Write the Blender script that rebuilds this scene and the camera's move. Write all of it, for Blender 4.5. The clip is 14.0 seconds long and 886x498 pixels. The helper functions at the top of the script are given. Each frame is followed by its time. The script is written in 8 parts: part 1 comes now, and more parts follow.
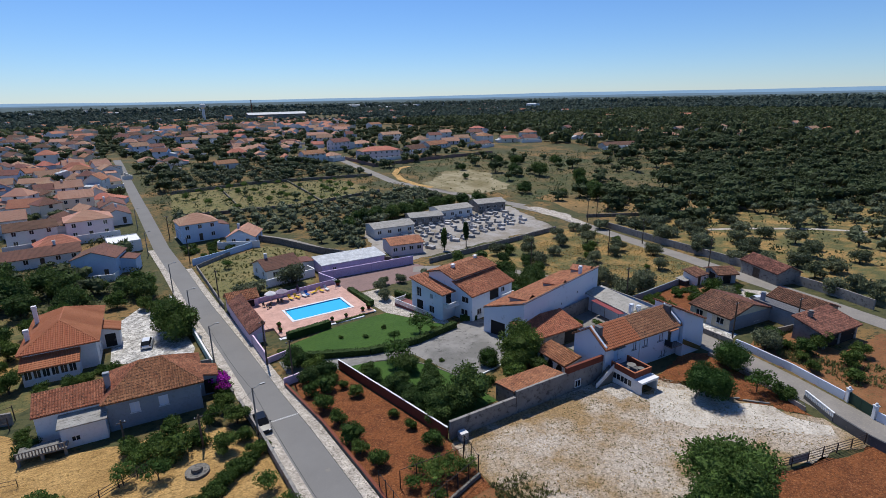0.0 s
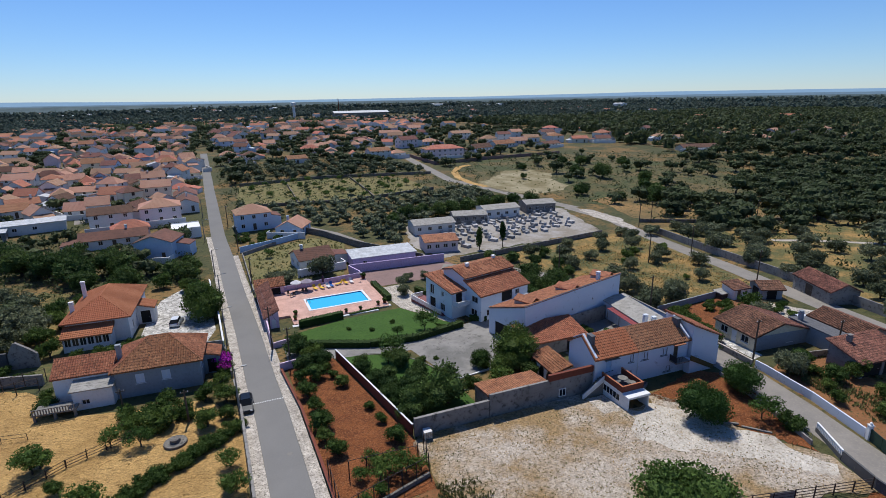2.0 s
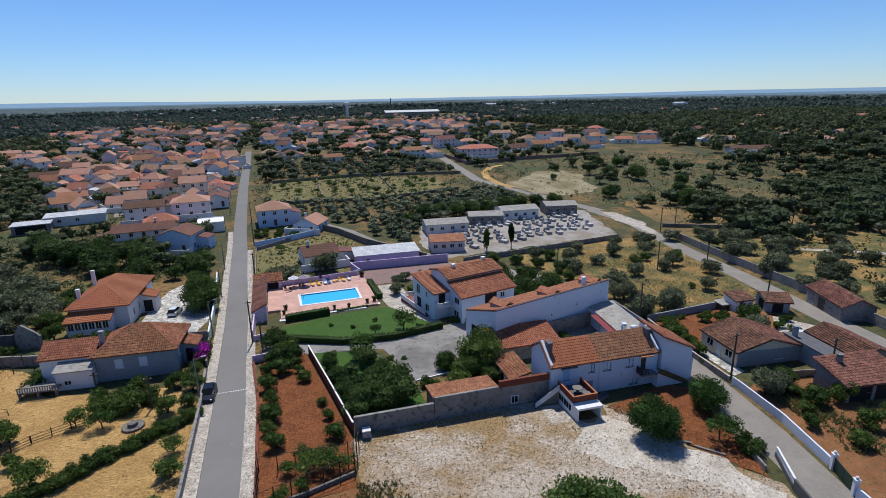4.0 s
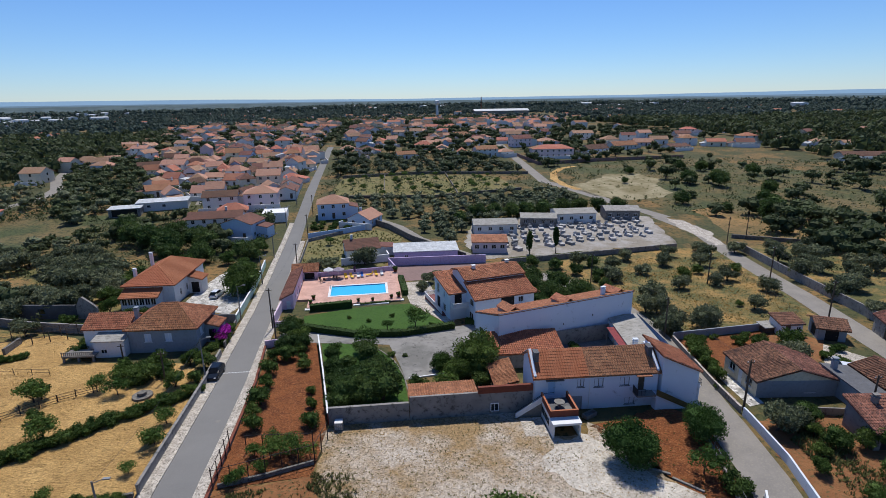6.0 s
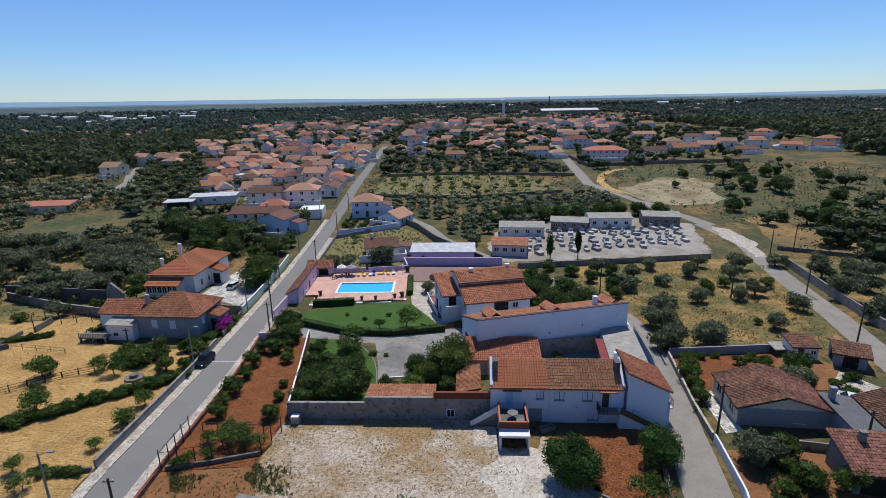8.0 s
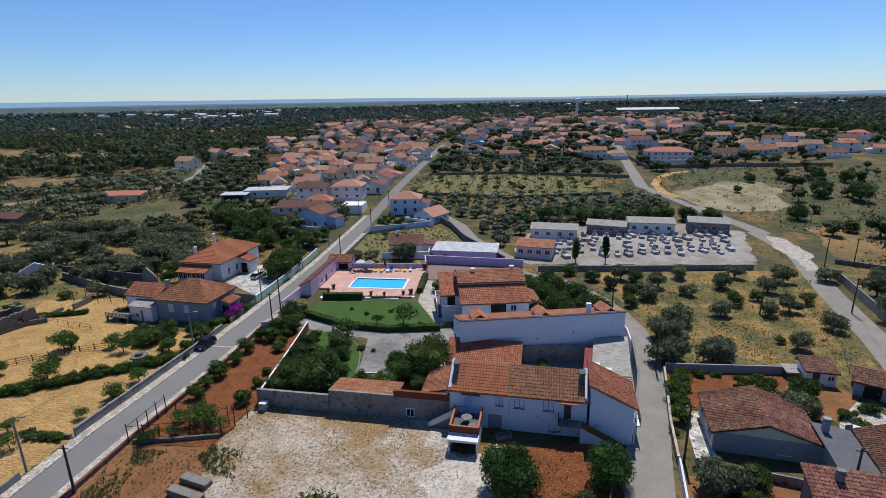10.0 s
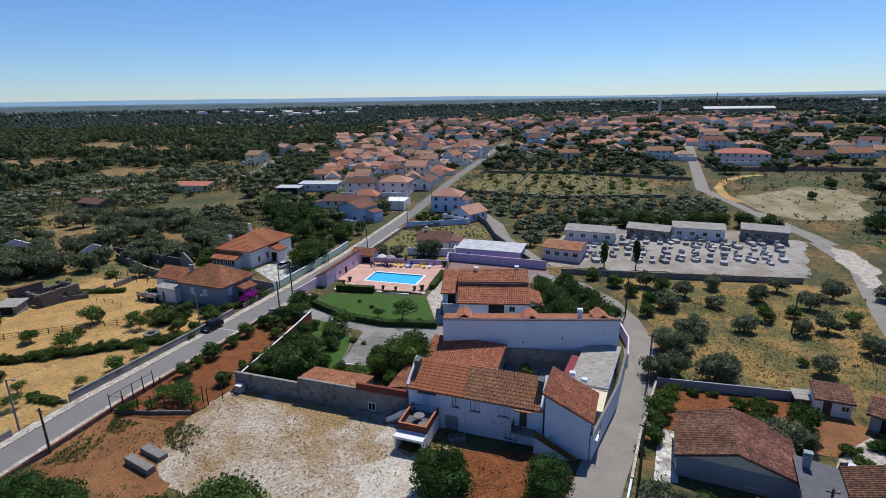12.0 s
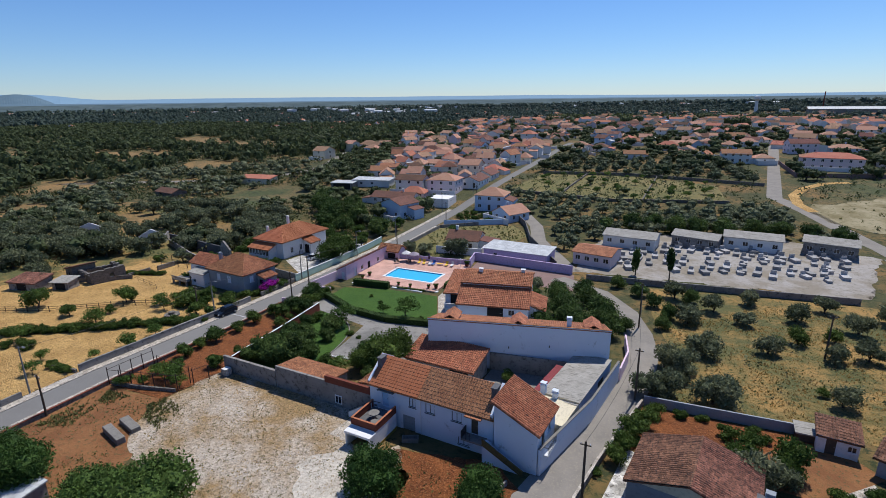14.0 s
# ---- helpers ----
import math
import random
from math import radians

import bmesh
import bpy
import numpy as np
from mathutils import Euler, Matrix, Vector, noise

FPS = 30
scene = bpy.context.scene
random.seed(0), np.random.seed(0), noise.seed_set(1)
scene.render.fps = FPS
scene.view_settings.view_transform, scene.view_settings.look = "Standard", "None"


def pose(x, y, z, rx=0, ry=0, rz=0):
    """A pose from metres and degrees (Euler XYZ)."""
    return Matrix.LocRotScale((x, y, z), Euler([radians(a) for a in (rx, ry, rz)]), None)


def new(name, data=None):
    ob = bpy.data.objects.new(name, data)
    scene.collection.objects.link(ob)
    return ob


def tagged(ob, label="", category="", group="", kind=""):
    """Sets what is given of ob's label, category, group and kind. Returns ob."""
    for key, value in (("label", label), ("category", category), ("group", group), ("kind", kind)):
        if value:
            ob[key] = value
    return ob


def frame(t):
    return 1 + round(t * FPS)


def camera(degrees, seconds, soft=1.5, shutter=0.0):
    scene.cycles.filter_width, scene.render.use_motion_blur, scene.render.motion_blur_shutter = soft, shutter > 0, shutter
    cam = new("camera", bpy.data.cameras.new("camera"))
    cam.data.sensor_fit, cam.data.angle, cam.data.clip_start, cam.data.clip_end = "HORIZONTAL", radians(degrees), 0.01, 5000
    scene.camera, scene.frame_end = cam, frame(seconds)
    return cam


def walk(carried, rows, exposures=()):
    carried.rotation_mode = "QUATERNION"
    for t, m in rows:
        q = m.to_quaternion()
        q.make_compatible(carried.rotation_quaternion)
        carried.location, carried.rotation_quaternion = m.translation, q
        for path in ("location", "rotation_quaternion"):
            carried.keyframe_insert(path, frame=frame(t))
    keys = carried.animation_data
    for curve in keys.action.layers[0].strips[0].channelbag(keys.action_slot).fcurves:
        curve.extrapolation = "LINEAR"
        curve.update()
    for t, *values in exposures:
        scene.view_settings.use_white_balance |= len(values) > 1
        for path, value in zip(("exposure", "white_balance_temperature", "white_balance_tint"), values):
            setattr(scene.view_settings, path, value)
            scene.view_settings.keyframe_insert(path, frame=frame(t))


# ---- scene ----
cam = camera(80.8, 14.0, soft=0.85)
METRES, EYE, TILT, LEAN, TURN = 87.425, 37.5, 0.0, 0.0, -33.0
ROWS = [
    (0.0, 0.0, 0.0, 0.0, -0.3, -16.19, 1.04),
    (0.5, 0.0349, 0.0016, -0.0015, 1.98, -16.17, 1.0),
    (1.0, 0.0704, 0.0044, -0.003, 4.44, -16.13, 1.0),
    (1.5, 0.1042, 0.0084, -0.0048, 6.5, -16.13, 0.95),
    (2.0, 0.1383, 0.0138, -0.0066, 8.79, -16.1, 0.94),
    (4.5, 0.309, 0.0583, -0.0082, 17.36, -16.05, 0.96),
    (5.0, 0.3417, 0.0717, -0.0088, 20.67, -16.03, 0.84),
    (5.5, 0.3756, 0.086, -0.0093, 22.84, -16.02, 0.85),
    (6.0, 0.4071, 0.101, -0.0099, 24.84, -16.04, 0.81),
    (6.5, 0.4395, 0.1174, -0.01, 26.86, -16.01, 0.83),
    (7.0, 0.4707, 0.1349, -0.0096, 28.86, -16.01, 0.82),
    (7.5, 0.5021, 0.1537, -0.0092, 30.69, -16.03, 0.84),
    (8.0, 0.5321, 0.1746, -0.0077, 32.47, -16.01, 0.87),
    (10.5, 0.6696, 0.2899, -0.0134, 42.6, -16.03, 0.9),
    (11.0, 0.6944, 0.3167, -0.0152, 44.52, -16.07, 0.91),
    (11.5, 0.718, 0.3443, -0.0171, 46.77, -16.04, 0.87),
    (12.0, 0.7405, 0.3725, -0.019, 49.15, -16.04, 0.83),
    (12.5, 0.7617, 0.4016, -0.0208, 51.4, -16.04, 0.77),
    (13.0, 0.7818, 0.4312, -0.0221, 53.65, -16.03, 0.72),
    (13.5, 0.8007, 0.4616, -0.0227, 55.9, -16.06, 0.68),
    (14.0, 0.8182, 0.4924, -0.0226, 57.94, -16.07, 0.67),
]
walk(cam, [(t, pose(0, 0, EYE, TILT, LEAN, TURN) @ pose(METRES * x, METRES * y, METRES * z, 90 + pitch, roll, yaw)) for t, x, y, z, yaw, pitch, roll in ROWS],
     exposures=[(0.0, -0.1, 5950, 10), (14.0, -0.1, 5950, 10)])

# ---- light: high summer sun ahead of the first view, clear sky ----
SUN_TO = Vector((0.09, 0.55, 1.0)).normalized()
world = bpy.data.worlds.new("sky")
scene.world = world
world.use_nodes = True
wn = world.node_tree.nodes
wl = world.node_tree.links
sky = wn.new("ShaderNodeTexSky")
sky.sky_type = "NISHITA"
sky.sun_disc = False
sky.sun_elevation = math.asin(SUN_TO.z)
sky.sun_rotation = math.atan2(SUN_TO.x, SUN_TO.y)
sky.air_density = 1.0
sky.dust_density = 0.0
sky.ozone_density = 5.0
deep = wn.new("ShaderNodeHueSaturation")
deep.inputs["Saturation"].default_value = 1.05
wl.new(sky.outputs["Color"], deep.inputs["Color"])
blue = wn.new("ShaderNodeMix")
blue.data_type, blue.blend_type = "RGBA", "MULTIPLY"
blue.inputs[0].default_value = 1.0
blue.inputs[7].default_value = (0.82, 0.94, 1.15, 1)
wl.new(deep.outputs["Color"], blue.inputs[6])
wl.new(blue.outputs[2], wn["Background"].inputs["Color"])
wn["Background"].inputs["Strength"].default_value = 0.098
sun = new("sun", bpy.data.lights.new("sun", "SUN"))
sun.data.energy = 5.0
sun.data.angle = radians(0.53)
sun.data.color = (1.0, 0.92, 0.79)
sun.rotation_euler = SUN_TO.to_track_quat("Z", "Y").to_euler()

# ---- relief of the ground: planes between these breaks ----
YB = [(-400, 0), (35, 0), (60, -1.2), (85, -2.2), (110, -3), (165, -2.8), (210, 0), (290, 2.5), (350, 5), (600, 5), (1400, 3), (4900, 0)]
XB = [(-4900, -14), (-1500, -14), (-300, -6), (-60, 0), (4900, 0)]


def G(x, y):
    return float(np.interp(y, [a for a, b in YB], [b for a, b in YB]) + np.interp(x, [a for a, b in XB], [b for a, b in XB]))


# ---- materials ----
def tone(c, leaf=False):
    """Weathered outdoor surfaces: sun-dried swatch colours brought down to true base colours; white paint stays pale."""
    k = 0.92 if leaf else 0.66 if max(c) < 0.62 else 0.88
    return tuple(v * k for v in c)


def mat(name, c1, c2=None, c3=None, scale=1.0, rough=0.9, bump=0.0, fine=None, tint=0.0, metal=0.0, spec=0.3, wave=None, island=0.0, cover=0.5, coat=0.0, edge=0.14, speck=0.5, leaf=False, stretch=None, crisp=0.2):
    """Two or three colours mixed by noise at two scales, a fine bump, and a tint by object."""
    m = bpy.data.materials.new(name)
    m.use_nodes = True
    n, l = m.node_tree.nodes, m.node_tree.links
    b = n["Principled BSDF"]
    b.inputs["Roughness"].default_value = rough
    b.inputs["Metallic"].default_value = metal
    b.inputs["Specular IOR Level"].default_value = spec
    b.inputs["Coat Weight"].default_value = coat
    c2 = c2 or tuple(v * 0.85 for v in c1)
    c3 = c3 or tuple(v * 0.9 for v in c2)
    c1, c2, c3 = tone(c1, leaf), tone(c2, leaf), tone(c3, leaf)
    co = n.new("ShaderNodeTexCoord")
    geo = n.new("ShaderNodeNewGeometry")
    no = n.new("ShaderNodeTexNoise")
    no.inputs["Scale"].default_value = scale
    no.inputs["Detail"].default_value = 9
    no.inputs["Roughness"].default_value = 0.65
    l.new(geo.outputs["Position"], no.inputs["Vector"])
    r1 = n.new("ShaderNodeValToRGB")
    r1.color_ramp.elements[0].position = cover - edge
    r1.color_ramp.elements[1].position = cover + edge
    r1.color_ramp.elements[0].color = (*c1, 1)
    r1.color_ramp.elements[1].color = (*c2, 1)
    l.new(no.outputs["Fac"], r1.inputs["Fac"])
    n2 = n.new("ShaderNodeTexNoise")
    n2.inputs["Scale"].default_value = fine or scale * 7
    n2.inputs["Detail"].default_value = 8
    n2.inputs["Roughness"].default_value = 0.7
    if stretch:
        sc = n.new("ShaderNodeMapping")
        sc.inputs["Scale"].default_value = stretch
        sc.inputs["Rotation"].default_value = (0, 0, 0.6)
        l.new(geo.outputs["Position"], sc.inputs["Vector"])
        l.new(sc.outputs["Vector"], n2.inputs["Vector"])
    else:
        l.new(geo.outputs["Position"], n2.inputs["Vector"])
    r2 = n.new("ShaderNodeValToRGB")
    r2.color_ramp.elements[0].position = speck
    r2.color_ramp.elements[1].position = speck + crisp
    l.new(n2.outputs["Fac"], r2.inputs["Fac"])
    mx = n.new("ShaderNodeMix")
    mx.data_type = "RGBA"
    l.new(r2.outputs["Color"], mx.inputs[0])
    l.new(r1.outputs["Color"], mx.inputs[6])
    mx.inputs[7].default_value = (*c3, 1)
    out = mx.outputs[2]
    if tint or island:
        oi = n.new("ShaderNodeObjectInfo")
        hsv = n.new("ShaderNodeHueSaturation")
        mr = n.new("ShaderNodeMapRange")
        mr.inputs[3].default_value = 1 - (tint or island)
        mr.inputs[4].default_value = 1 + (tint or island)
        l.new(oi.outputs["Random"] if tint else geo.outputs["Random Per Island"], mr.inputs[0])
        l.new(mr.outputs[0], hsv.inputs["Value"])
        mr2 = n.new("ShaderNodeMapRange")
        mr2.inputs[3].default_value = 0.5 + 0.06 * (tint or island)
        mr2.inputs[4].default_value = 0.5 - 0.06 * (tint or island)
        l.new(oi.outputs["Random"] if tint else geo.outputs["Random Per Island"], mr2.inputs[0])
        l.new(mr2.outputs[0], hsv.inputs["Hue"])
        l.new(out, hsv.inputs["Color"])
        out = hsv.outputs["Color"]
    l.new(out, b.inputs["Base Color"])
    if bump:
        bp = n.new("ShaderNodeBump")
        bp.inputs["Strength"].default_value = 1.0
        bp.inputs["Distance"].default_value = bump
        src = n2.outputs["Fac"]
        l.new(src, bp.inputs["Height"])
        if wave:
            wv = n.new("ShaderNodeTexWave")
            wv.inputs["Scale"].default_value = 0.314 / wave
            wv.bands_direction = "X"
            l.new(co.outputs["Object"], wv.inputs["Vector"])
            l.new(wv.outputs["Fac"], bp.inputs["Height"])
        l.new(bp.outputs["Normal"], b.inputs["Normal"])
    return m


def leaf_mat(name, c1, c2, c3, tint=0.25, vary=0.38, drift=0.14):
    m = mat(name, c1, c2, c3, scale=drift, edge=0.1, rough=0.7, fine=5, tint=tint, spec=0.12, leaf=True)
    n, l = m.node_tree.nodes, m.node_tree.links
    b = n["Principled BSDF"]
    src = b.inputs["Base Color"].links[0].from_socket
    geo = n.new("ShaderNodeNewGeometry")
    mr = n.new("ShaderNodeMapRange")
    mr.inputs[3].default_value, mr.inputs[4].default_value = 1 - vary, 1 + vary
    l.new(geo.outputs["Random Per Island"], mr.inputs[0])
    hs = n.new("ShaderNodeHueSaturation")
    l.new(mr.outputs[0], hs.inputs["Value"])
    l.new(src, hs.inputs["Color"])
    l.new(hs.outputs["Color"], b.inputs["Base Color"])
    tr = n.new("ShaderNodeBsdfTranslucent")
    ms = n.new("ShaderNodeMixShader")
    ms.inputs[0].default_value = 0.3
    l.new(b.inputs["Base Color"].links[0].from_socket, tr.inputs["Color"])
    l.new(b.outputs[0], ms.inputs[1])
    l.new(tr.outputs[0], ms.inputs[2])
    l.new(ms.outputs[0], n["Material Output"].inputs["Surface"])
    return m


M_GROUND = mat("dry_ground", (0.33, 0.195, 0.07), (0.105, 0.105, 0.04), (0.055, 0.066, 0.025), scale=0.05, rough=1, bump=0.2, fine=0.9, cover=0.46, edge=0.08, speck=0.5, crisp=0.1)
M_STRAW = mat("straw_field", (0.64, 0.405, 0.15), (0.58, 0.345, 0.115), (0.30, 0.185, 0.062), scale=0.22, rough=1, bump=0.35, fine=2.6, edge=0.16, speck=0.53, crisp=0.12, stretch=(0.6, 1.7, 1))
M_ORCHARD = mat("orchard_grass", (0.52, 0.315, 0.105), (0.165, 0.16, 0.058), (0.085, 0.1, 0.035), scale=0.13, rough=1, bump=0.3, fine=1.9, cover=0.47, edge=0.09, speck=0.52, crisp=0.1)
M_PALEFIELD = mat("mown_field", (0.10, 0.118, 0.042), (0.225, 0.165, 0.068), (0.048, 0.06, 0.024), scale=0.045, rough=1, bump=0.2, fine=0.8, edge=0.08, speck=0.5, crisp=0.1)
M_GREENFIELD = mat("pasture", (0.21, 0.205, 0.07), (0.31, 0.245, 0.1), (0.075, 0.09, 0.032), scale=0.08, rough=1, bump=0.2, fine=1.0, speck=0.52, crisp=0.1)
M_BARE = mat("bare_dry_earth", (0.46, 0.395, 0.24), (0.27, 0.22, 0.105), (0.14, 0.14, 0.055), scale=0.1, rough=1, bump=0.08, fine=0.8, edge=0.1, speck=0.53)
M_STRAWY = mat("dry_grass_strip", (0.42, 0.25, 0.095), (0.24, 0.165, 0.066), (0.10, 0.10, 0.04), scale=0.07, rough=1, bump=0.2, fine=1.0, edge=0.1, speck=0.51, crisp=0.1)
M_RED = mat("red_soil", (0.30, 0.102, 0.03), (0.205, 0.066, 0.021), (0.42, 0.175, 0.066), scale=0.4, rough=1, bump=0.2, fine=5, edge=0.12, speck=0.53, crisp=0.08)
M_GRAVEL = mat("pale_gravel", (0.59, 0.505, 0.41), (0.38, 0.255, 0.125), (0.21, 0.165, 0.08), scale=0.13, rough=1, bump=0.14, fine=2.6, cover=0.5, edge=0.085, speck=0.555, crisp=0.06)
M_SANDY = mat("pale_trodden_sand", (0.63, 0.575, 0.495), (0.58, 0.51, 0.42), (0.36, 0.27, 0.16), scale=0.3, rough=1, bump=0.1, fine=2.4, edge=0.12, speck=0.56, crisp=0.08)


def stony(m, pale, dark, size):
    """Loose stones: many small pale and dark cells over the trodden soil."""
    n, l = m.node_tree.nodes, m.node_tree.links
    b = n["Principled BSDF"]
    src = b.inputs["Base Color"].links[0].from_socket
    geo = n.new("ShaderNodeNewGeometry")
    vo = n.new("ShaderNodeTexVoronoi")
    vo.inputs["Scale"].default_value = size
    l.new(geo.outputs["Position"], vo.inputs["Vector"])
    hs = n.new("ShaderNodeHueSaturation")
    mr = n.new("ShaderNodeMapRange")
    mr.inputs[3].default_value, mr.inputs[4].default_value = dark, pale
    sep = n.new("ShaderNodeSeparateColor")
    l.new(vo.outputs["Color"], sep.inputs["Color"])
    l.new(sep.outputs[0], mr.inputs[0])
    l.new(mr.outputs[0], hs.inputs["Value"])
    l.new(src, hs.inputs["Color"])
    l.new(hs.outputs["Color"], b.inputs["Base Color"])
    return m


M_YARDGREY = mat("grey_yard", (0.50, 0.46, 0.42), (0.36, 0.31, 0.245), (0.22, 0.20, 0.14), scale=0.13, rough=1, bump=0.03, fine=1.2, edge=0.07, speck=0.52)
M_DIRT = mat("brown_dirt", (0.37, 0.17, 0.068), (0.27, 0.115, 0.046), (0.13, 0.115, 0.045), scale=0.24, rough=1, bump=0.14, fine=2.4, edge=0.1, speck=0.54, crisp=0.09)
M_ASPHALT = mat("asphalt", (0.275, 0.265, 0.25), (0.235, 0.226, 0.214), (0.31, 0.295, 0.275), scale=0.12, rough=0.9, bump=0.006, fine=9)
M_LANE = mat("worn_lane", (0.37, 0.335, 0.295), (0.29, 0.265, 0.235), (0.42, 0.375, 0.31), scale=0.3, rough=0.95, bump=0.01, fine=4)
M_SETTS = mat("pale_setts", (0.62, 0.555, 0.475), (0.50, 0.44, 0.37), (0.25, 0.215, 0.17), scale=0.9, rough=0.9, bump=0.06, fine=4.5, speck=0.52, crisp=0.08)
M_WHITESTONE = mat("white_paving_stone", (0.68, 0.65, 0.60), (0.54, 0.51, 0.46), (0.24, 0.215, 0.18), scale=0.7, rough=0.9, bump=0.06, fine=2.6, edge=0.06, speck=0.53, crisp=0.07)
M_LAWN = mat("lawn_grass", (0.056, 0.13, 0.014), (0.075, 0.155, 0.019), (0.034, 0.084, 0.01), scale=0.3, rough=0.95, bump=0.1, fine=3.2, edge=0.14, speck=0.5, crisp=0.14)
M_CONC = mat("concrete", (0.33, 0.31, 0.28), (0.26, 0.245, 0.22), (0.19, 0.175, 0.155), scale=0.7, rough=0.95, bump=0.01, fine=4)
M_DRIVE = mat("driveway_concrete", (0.37, 0.35, 0.325), (0.235, 0.225, 0.205), (0.15, 0.142, 0.128), scale=0.16, rough=0.95, bump=0.01, fine=0.9, edge=0.07, speck=0.55, crisp=0.1)
M_WHITE = mat("white_render", (0.80, 0.80, 0.80), (0.76, 0.76, 0.77), (0.66, 0.66, 0.66), scale=0.5, rough=0.9, bump=0.006, fine=3)
M_BLUEWHITE = mat("bluish_limewash", (0.66, 0.71, 0.80), (0.70, 0.745, 0.82), (0.40, 0.425, 0.46), scale=0.35, rough=0.9, bump=0.008, fine=0.9, speck=0.6, crisp=0.14)
M_CREAM = mat("cream_render", (0.74, 0.66, 0.48), (0.70, 0.62, 0.45), (0.60, 0.53, 0.38), scale=0.5, rough=0.9, bump=0.006, fine=3)
M_GREYREND = mat("grey_blue_render", (0.42, 0.46, 0.50), (0.38, 0.42, 0.46), (0.32, 0.34, 0.37), scale=0.5, rough=0.92, bump=0.008, fine=3)
M_PINK = mat("pink_render", (0.78, 0.60, 0.70), (0.74, 0.56, 0.67), (0.68, 0.51, 0.61), scale=0.5, rough=0.9, bump=0.006, fine=3)
M_LILAC = mat("lilac_render", (0.52, 0.42, 0.62), (0.56, 0.46, 0.65), (0.46, 0.37, 0.53), scale=0.4, rough=0.9, bump=0.006, fine=3)
M_BLUE = mat("pale_blue_render", (0.50, 0.64, 0.80), (0.47, 0.61, 0.77), (0.42, 0.54, 0.68), scale=0.5, rough=0.9, bump=0.006, fine=3)
M_MINT = mat("mint_render", (0.50, 0.68, 0.56), (0.46, 0.63, 0.52), (0.40, 0.55, 0.45), scale=0.5, rough=0.9, bump=0.006, fine=3)
M_WALLGREY = mat("weathered_wall", (0.40, 0.375, 0.345), (0.29, 0.27, 0.25), (0.13, 0.12, 0.108), scale=0.4, rough=0.95, bump=0.03, fine=1.6, speck=0.53, crisp=0.12)
M_STONE = mat("rubble_stone", (0.32, 0.295, 0.26), (0.20, 0.183, 0.16), (0.10, 0.092, 0.083), scale=1.2, rough=0.95, bump=0.08, fine=4, crisp=0.1)
M_DARKWALL = mat("stained_dark_wall", (0.15, 0.15, 0.155), (0.10, 0.10, 0.105), (0.24, 0.225, 0.2), scale=0.5, rough=0.95, bump=0.03, fine=2, speck=0.58, crisp=0.1)
M_BRICK = mat("rust_paint", (0.27, 0.075, 0.04), (0.22, 0.06, 0.035), (0.17, 0.05, 0.03), scale=1.0, rough=0.85, bump=0.01, fine=5)
M_TILE_WORN = mat("worn_ochre_tile", (0.60, 0.29, 0.145), (0.43, 0.19, 0.095), (0.11, 0.068, 0.048), scale=0.9, rough=0.88, fine=7, tint=0.14, edge=0.12, speck=0.49, crisp=0.1)
M_TILE_NEW = mat("orange_clay_tile", (0.61, 0.225, 0.105), (0.55, 0.185, 0.082), (0.32, 0.115, 0.056), scale=0.7, rough=0.8, fine=7, tint=0.06, speck=0.55, crisp=0.1)
M_TILE = mat("clay_tile", (0.60, 0.255, 0.125), (0.42, 0.155, 0.075), (0.12, 0.066, 0.046), scale=0.7, rough=0.85, fine=6, tint=0.12, edge=0.13, speck=0.51, crisp=0.1)
M_TILE_OLD = mat("old_clay_tile", (0.40, 0.185, 0.115), (0.235, 0.105, 0.07), (0.085, 0.056, 0.046), scale=0.8, rough=0.9, fine=6, tint=0.15, edge=0.12, speck=0.5, crisp=0.1)
M_TILE_FAR = mat("distant_clay_tile", (0.615, 0.265, 0.15), (0.54, 0.205, 0.115), (0.32, 0.14, 0.09), scale=0.3, rough=0.85, fine=2, tint=0.28, bump=0.06, wave=0.24, speck=0.53)
M_FARWALL = mat("distant_render", (0.80, 0.79, 0.77), (0.76, 0.75, 0.73), (0.66, 0.65, 0.63), scale=0.3, rough=0.9, fine=2, tint=0.12)
M_GLASS = mat("window_glass", (0.03, 0.04, 0.05), (0.025, 0.033, 0.04), scale=0.8, rough=0.08, spec=0.6)
# Near-black panel colour that stands for the shade inside openings.
M_DARK = mat("opening_shade", (0.03, 0.028, 0.026), rough=0.9)
M_WOOD = mat("grey_wood", (0.16, 0.12, 0.085), (0.11, 0.083, 0.06), (0.075, 0.06, 0.045), scale=2, rough=0.9, bump=0.01, fine=12)
M_METAL = mat("galvanised_metal", (0.45, 0.46, 0.47), (0.38, 0.39, 0.4), scale=2, rough=0.45, metal=0.7)
M_DARKMETAL = mat("dark_metal", (0.04, 0.04, 0.042), rough=0.5, scale=2)
M_SHEET = mat("pale_sheet_roof", (0.66, 0.67, 0.68), (0.56, 0.57, 0.585), (0.42, 0.42, 0.42), scale=0.7, rough=0.6, bump=0.03, fine=2, wave=0.2)
M_ASBEST = mat("fibre_cement", (0.56, 0.53, 0.48), (0.42, 0.395, 0.35), (0.20, 0.185, 0.16), scale=0.5, rough=0.95, fine=2.2, bump=0.05, speck=0.51, crisp=0.14, stretch=(0.5, 3.0, 1))
M_SLATE = mat("dark_fibre_sheet", (0.20, 0.20, 0.215), (0.16, 0.16, 0.17), (0.12, 0.12, 0.125), scale=0.8, rough=0.8, fine=3, bump=0.04, wave=0.18)
M_PAVER = mat("pink_paver", (0.66, 0.40, 0.32), (0.61, 0.365, 0.29), (0.70, 0.45, 0.37), scale=0.5, rough=0.9, fine=5, bump=0.006)
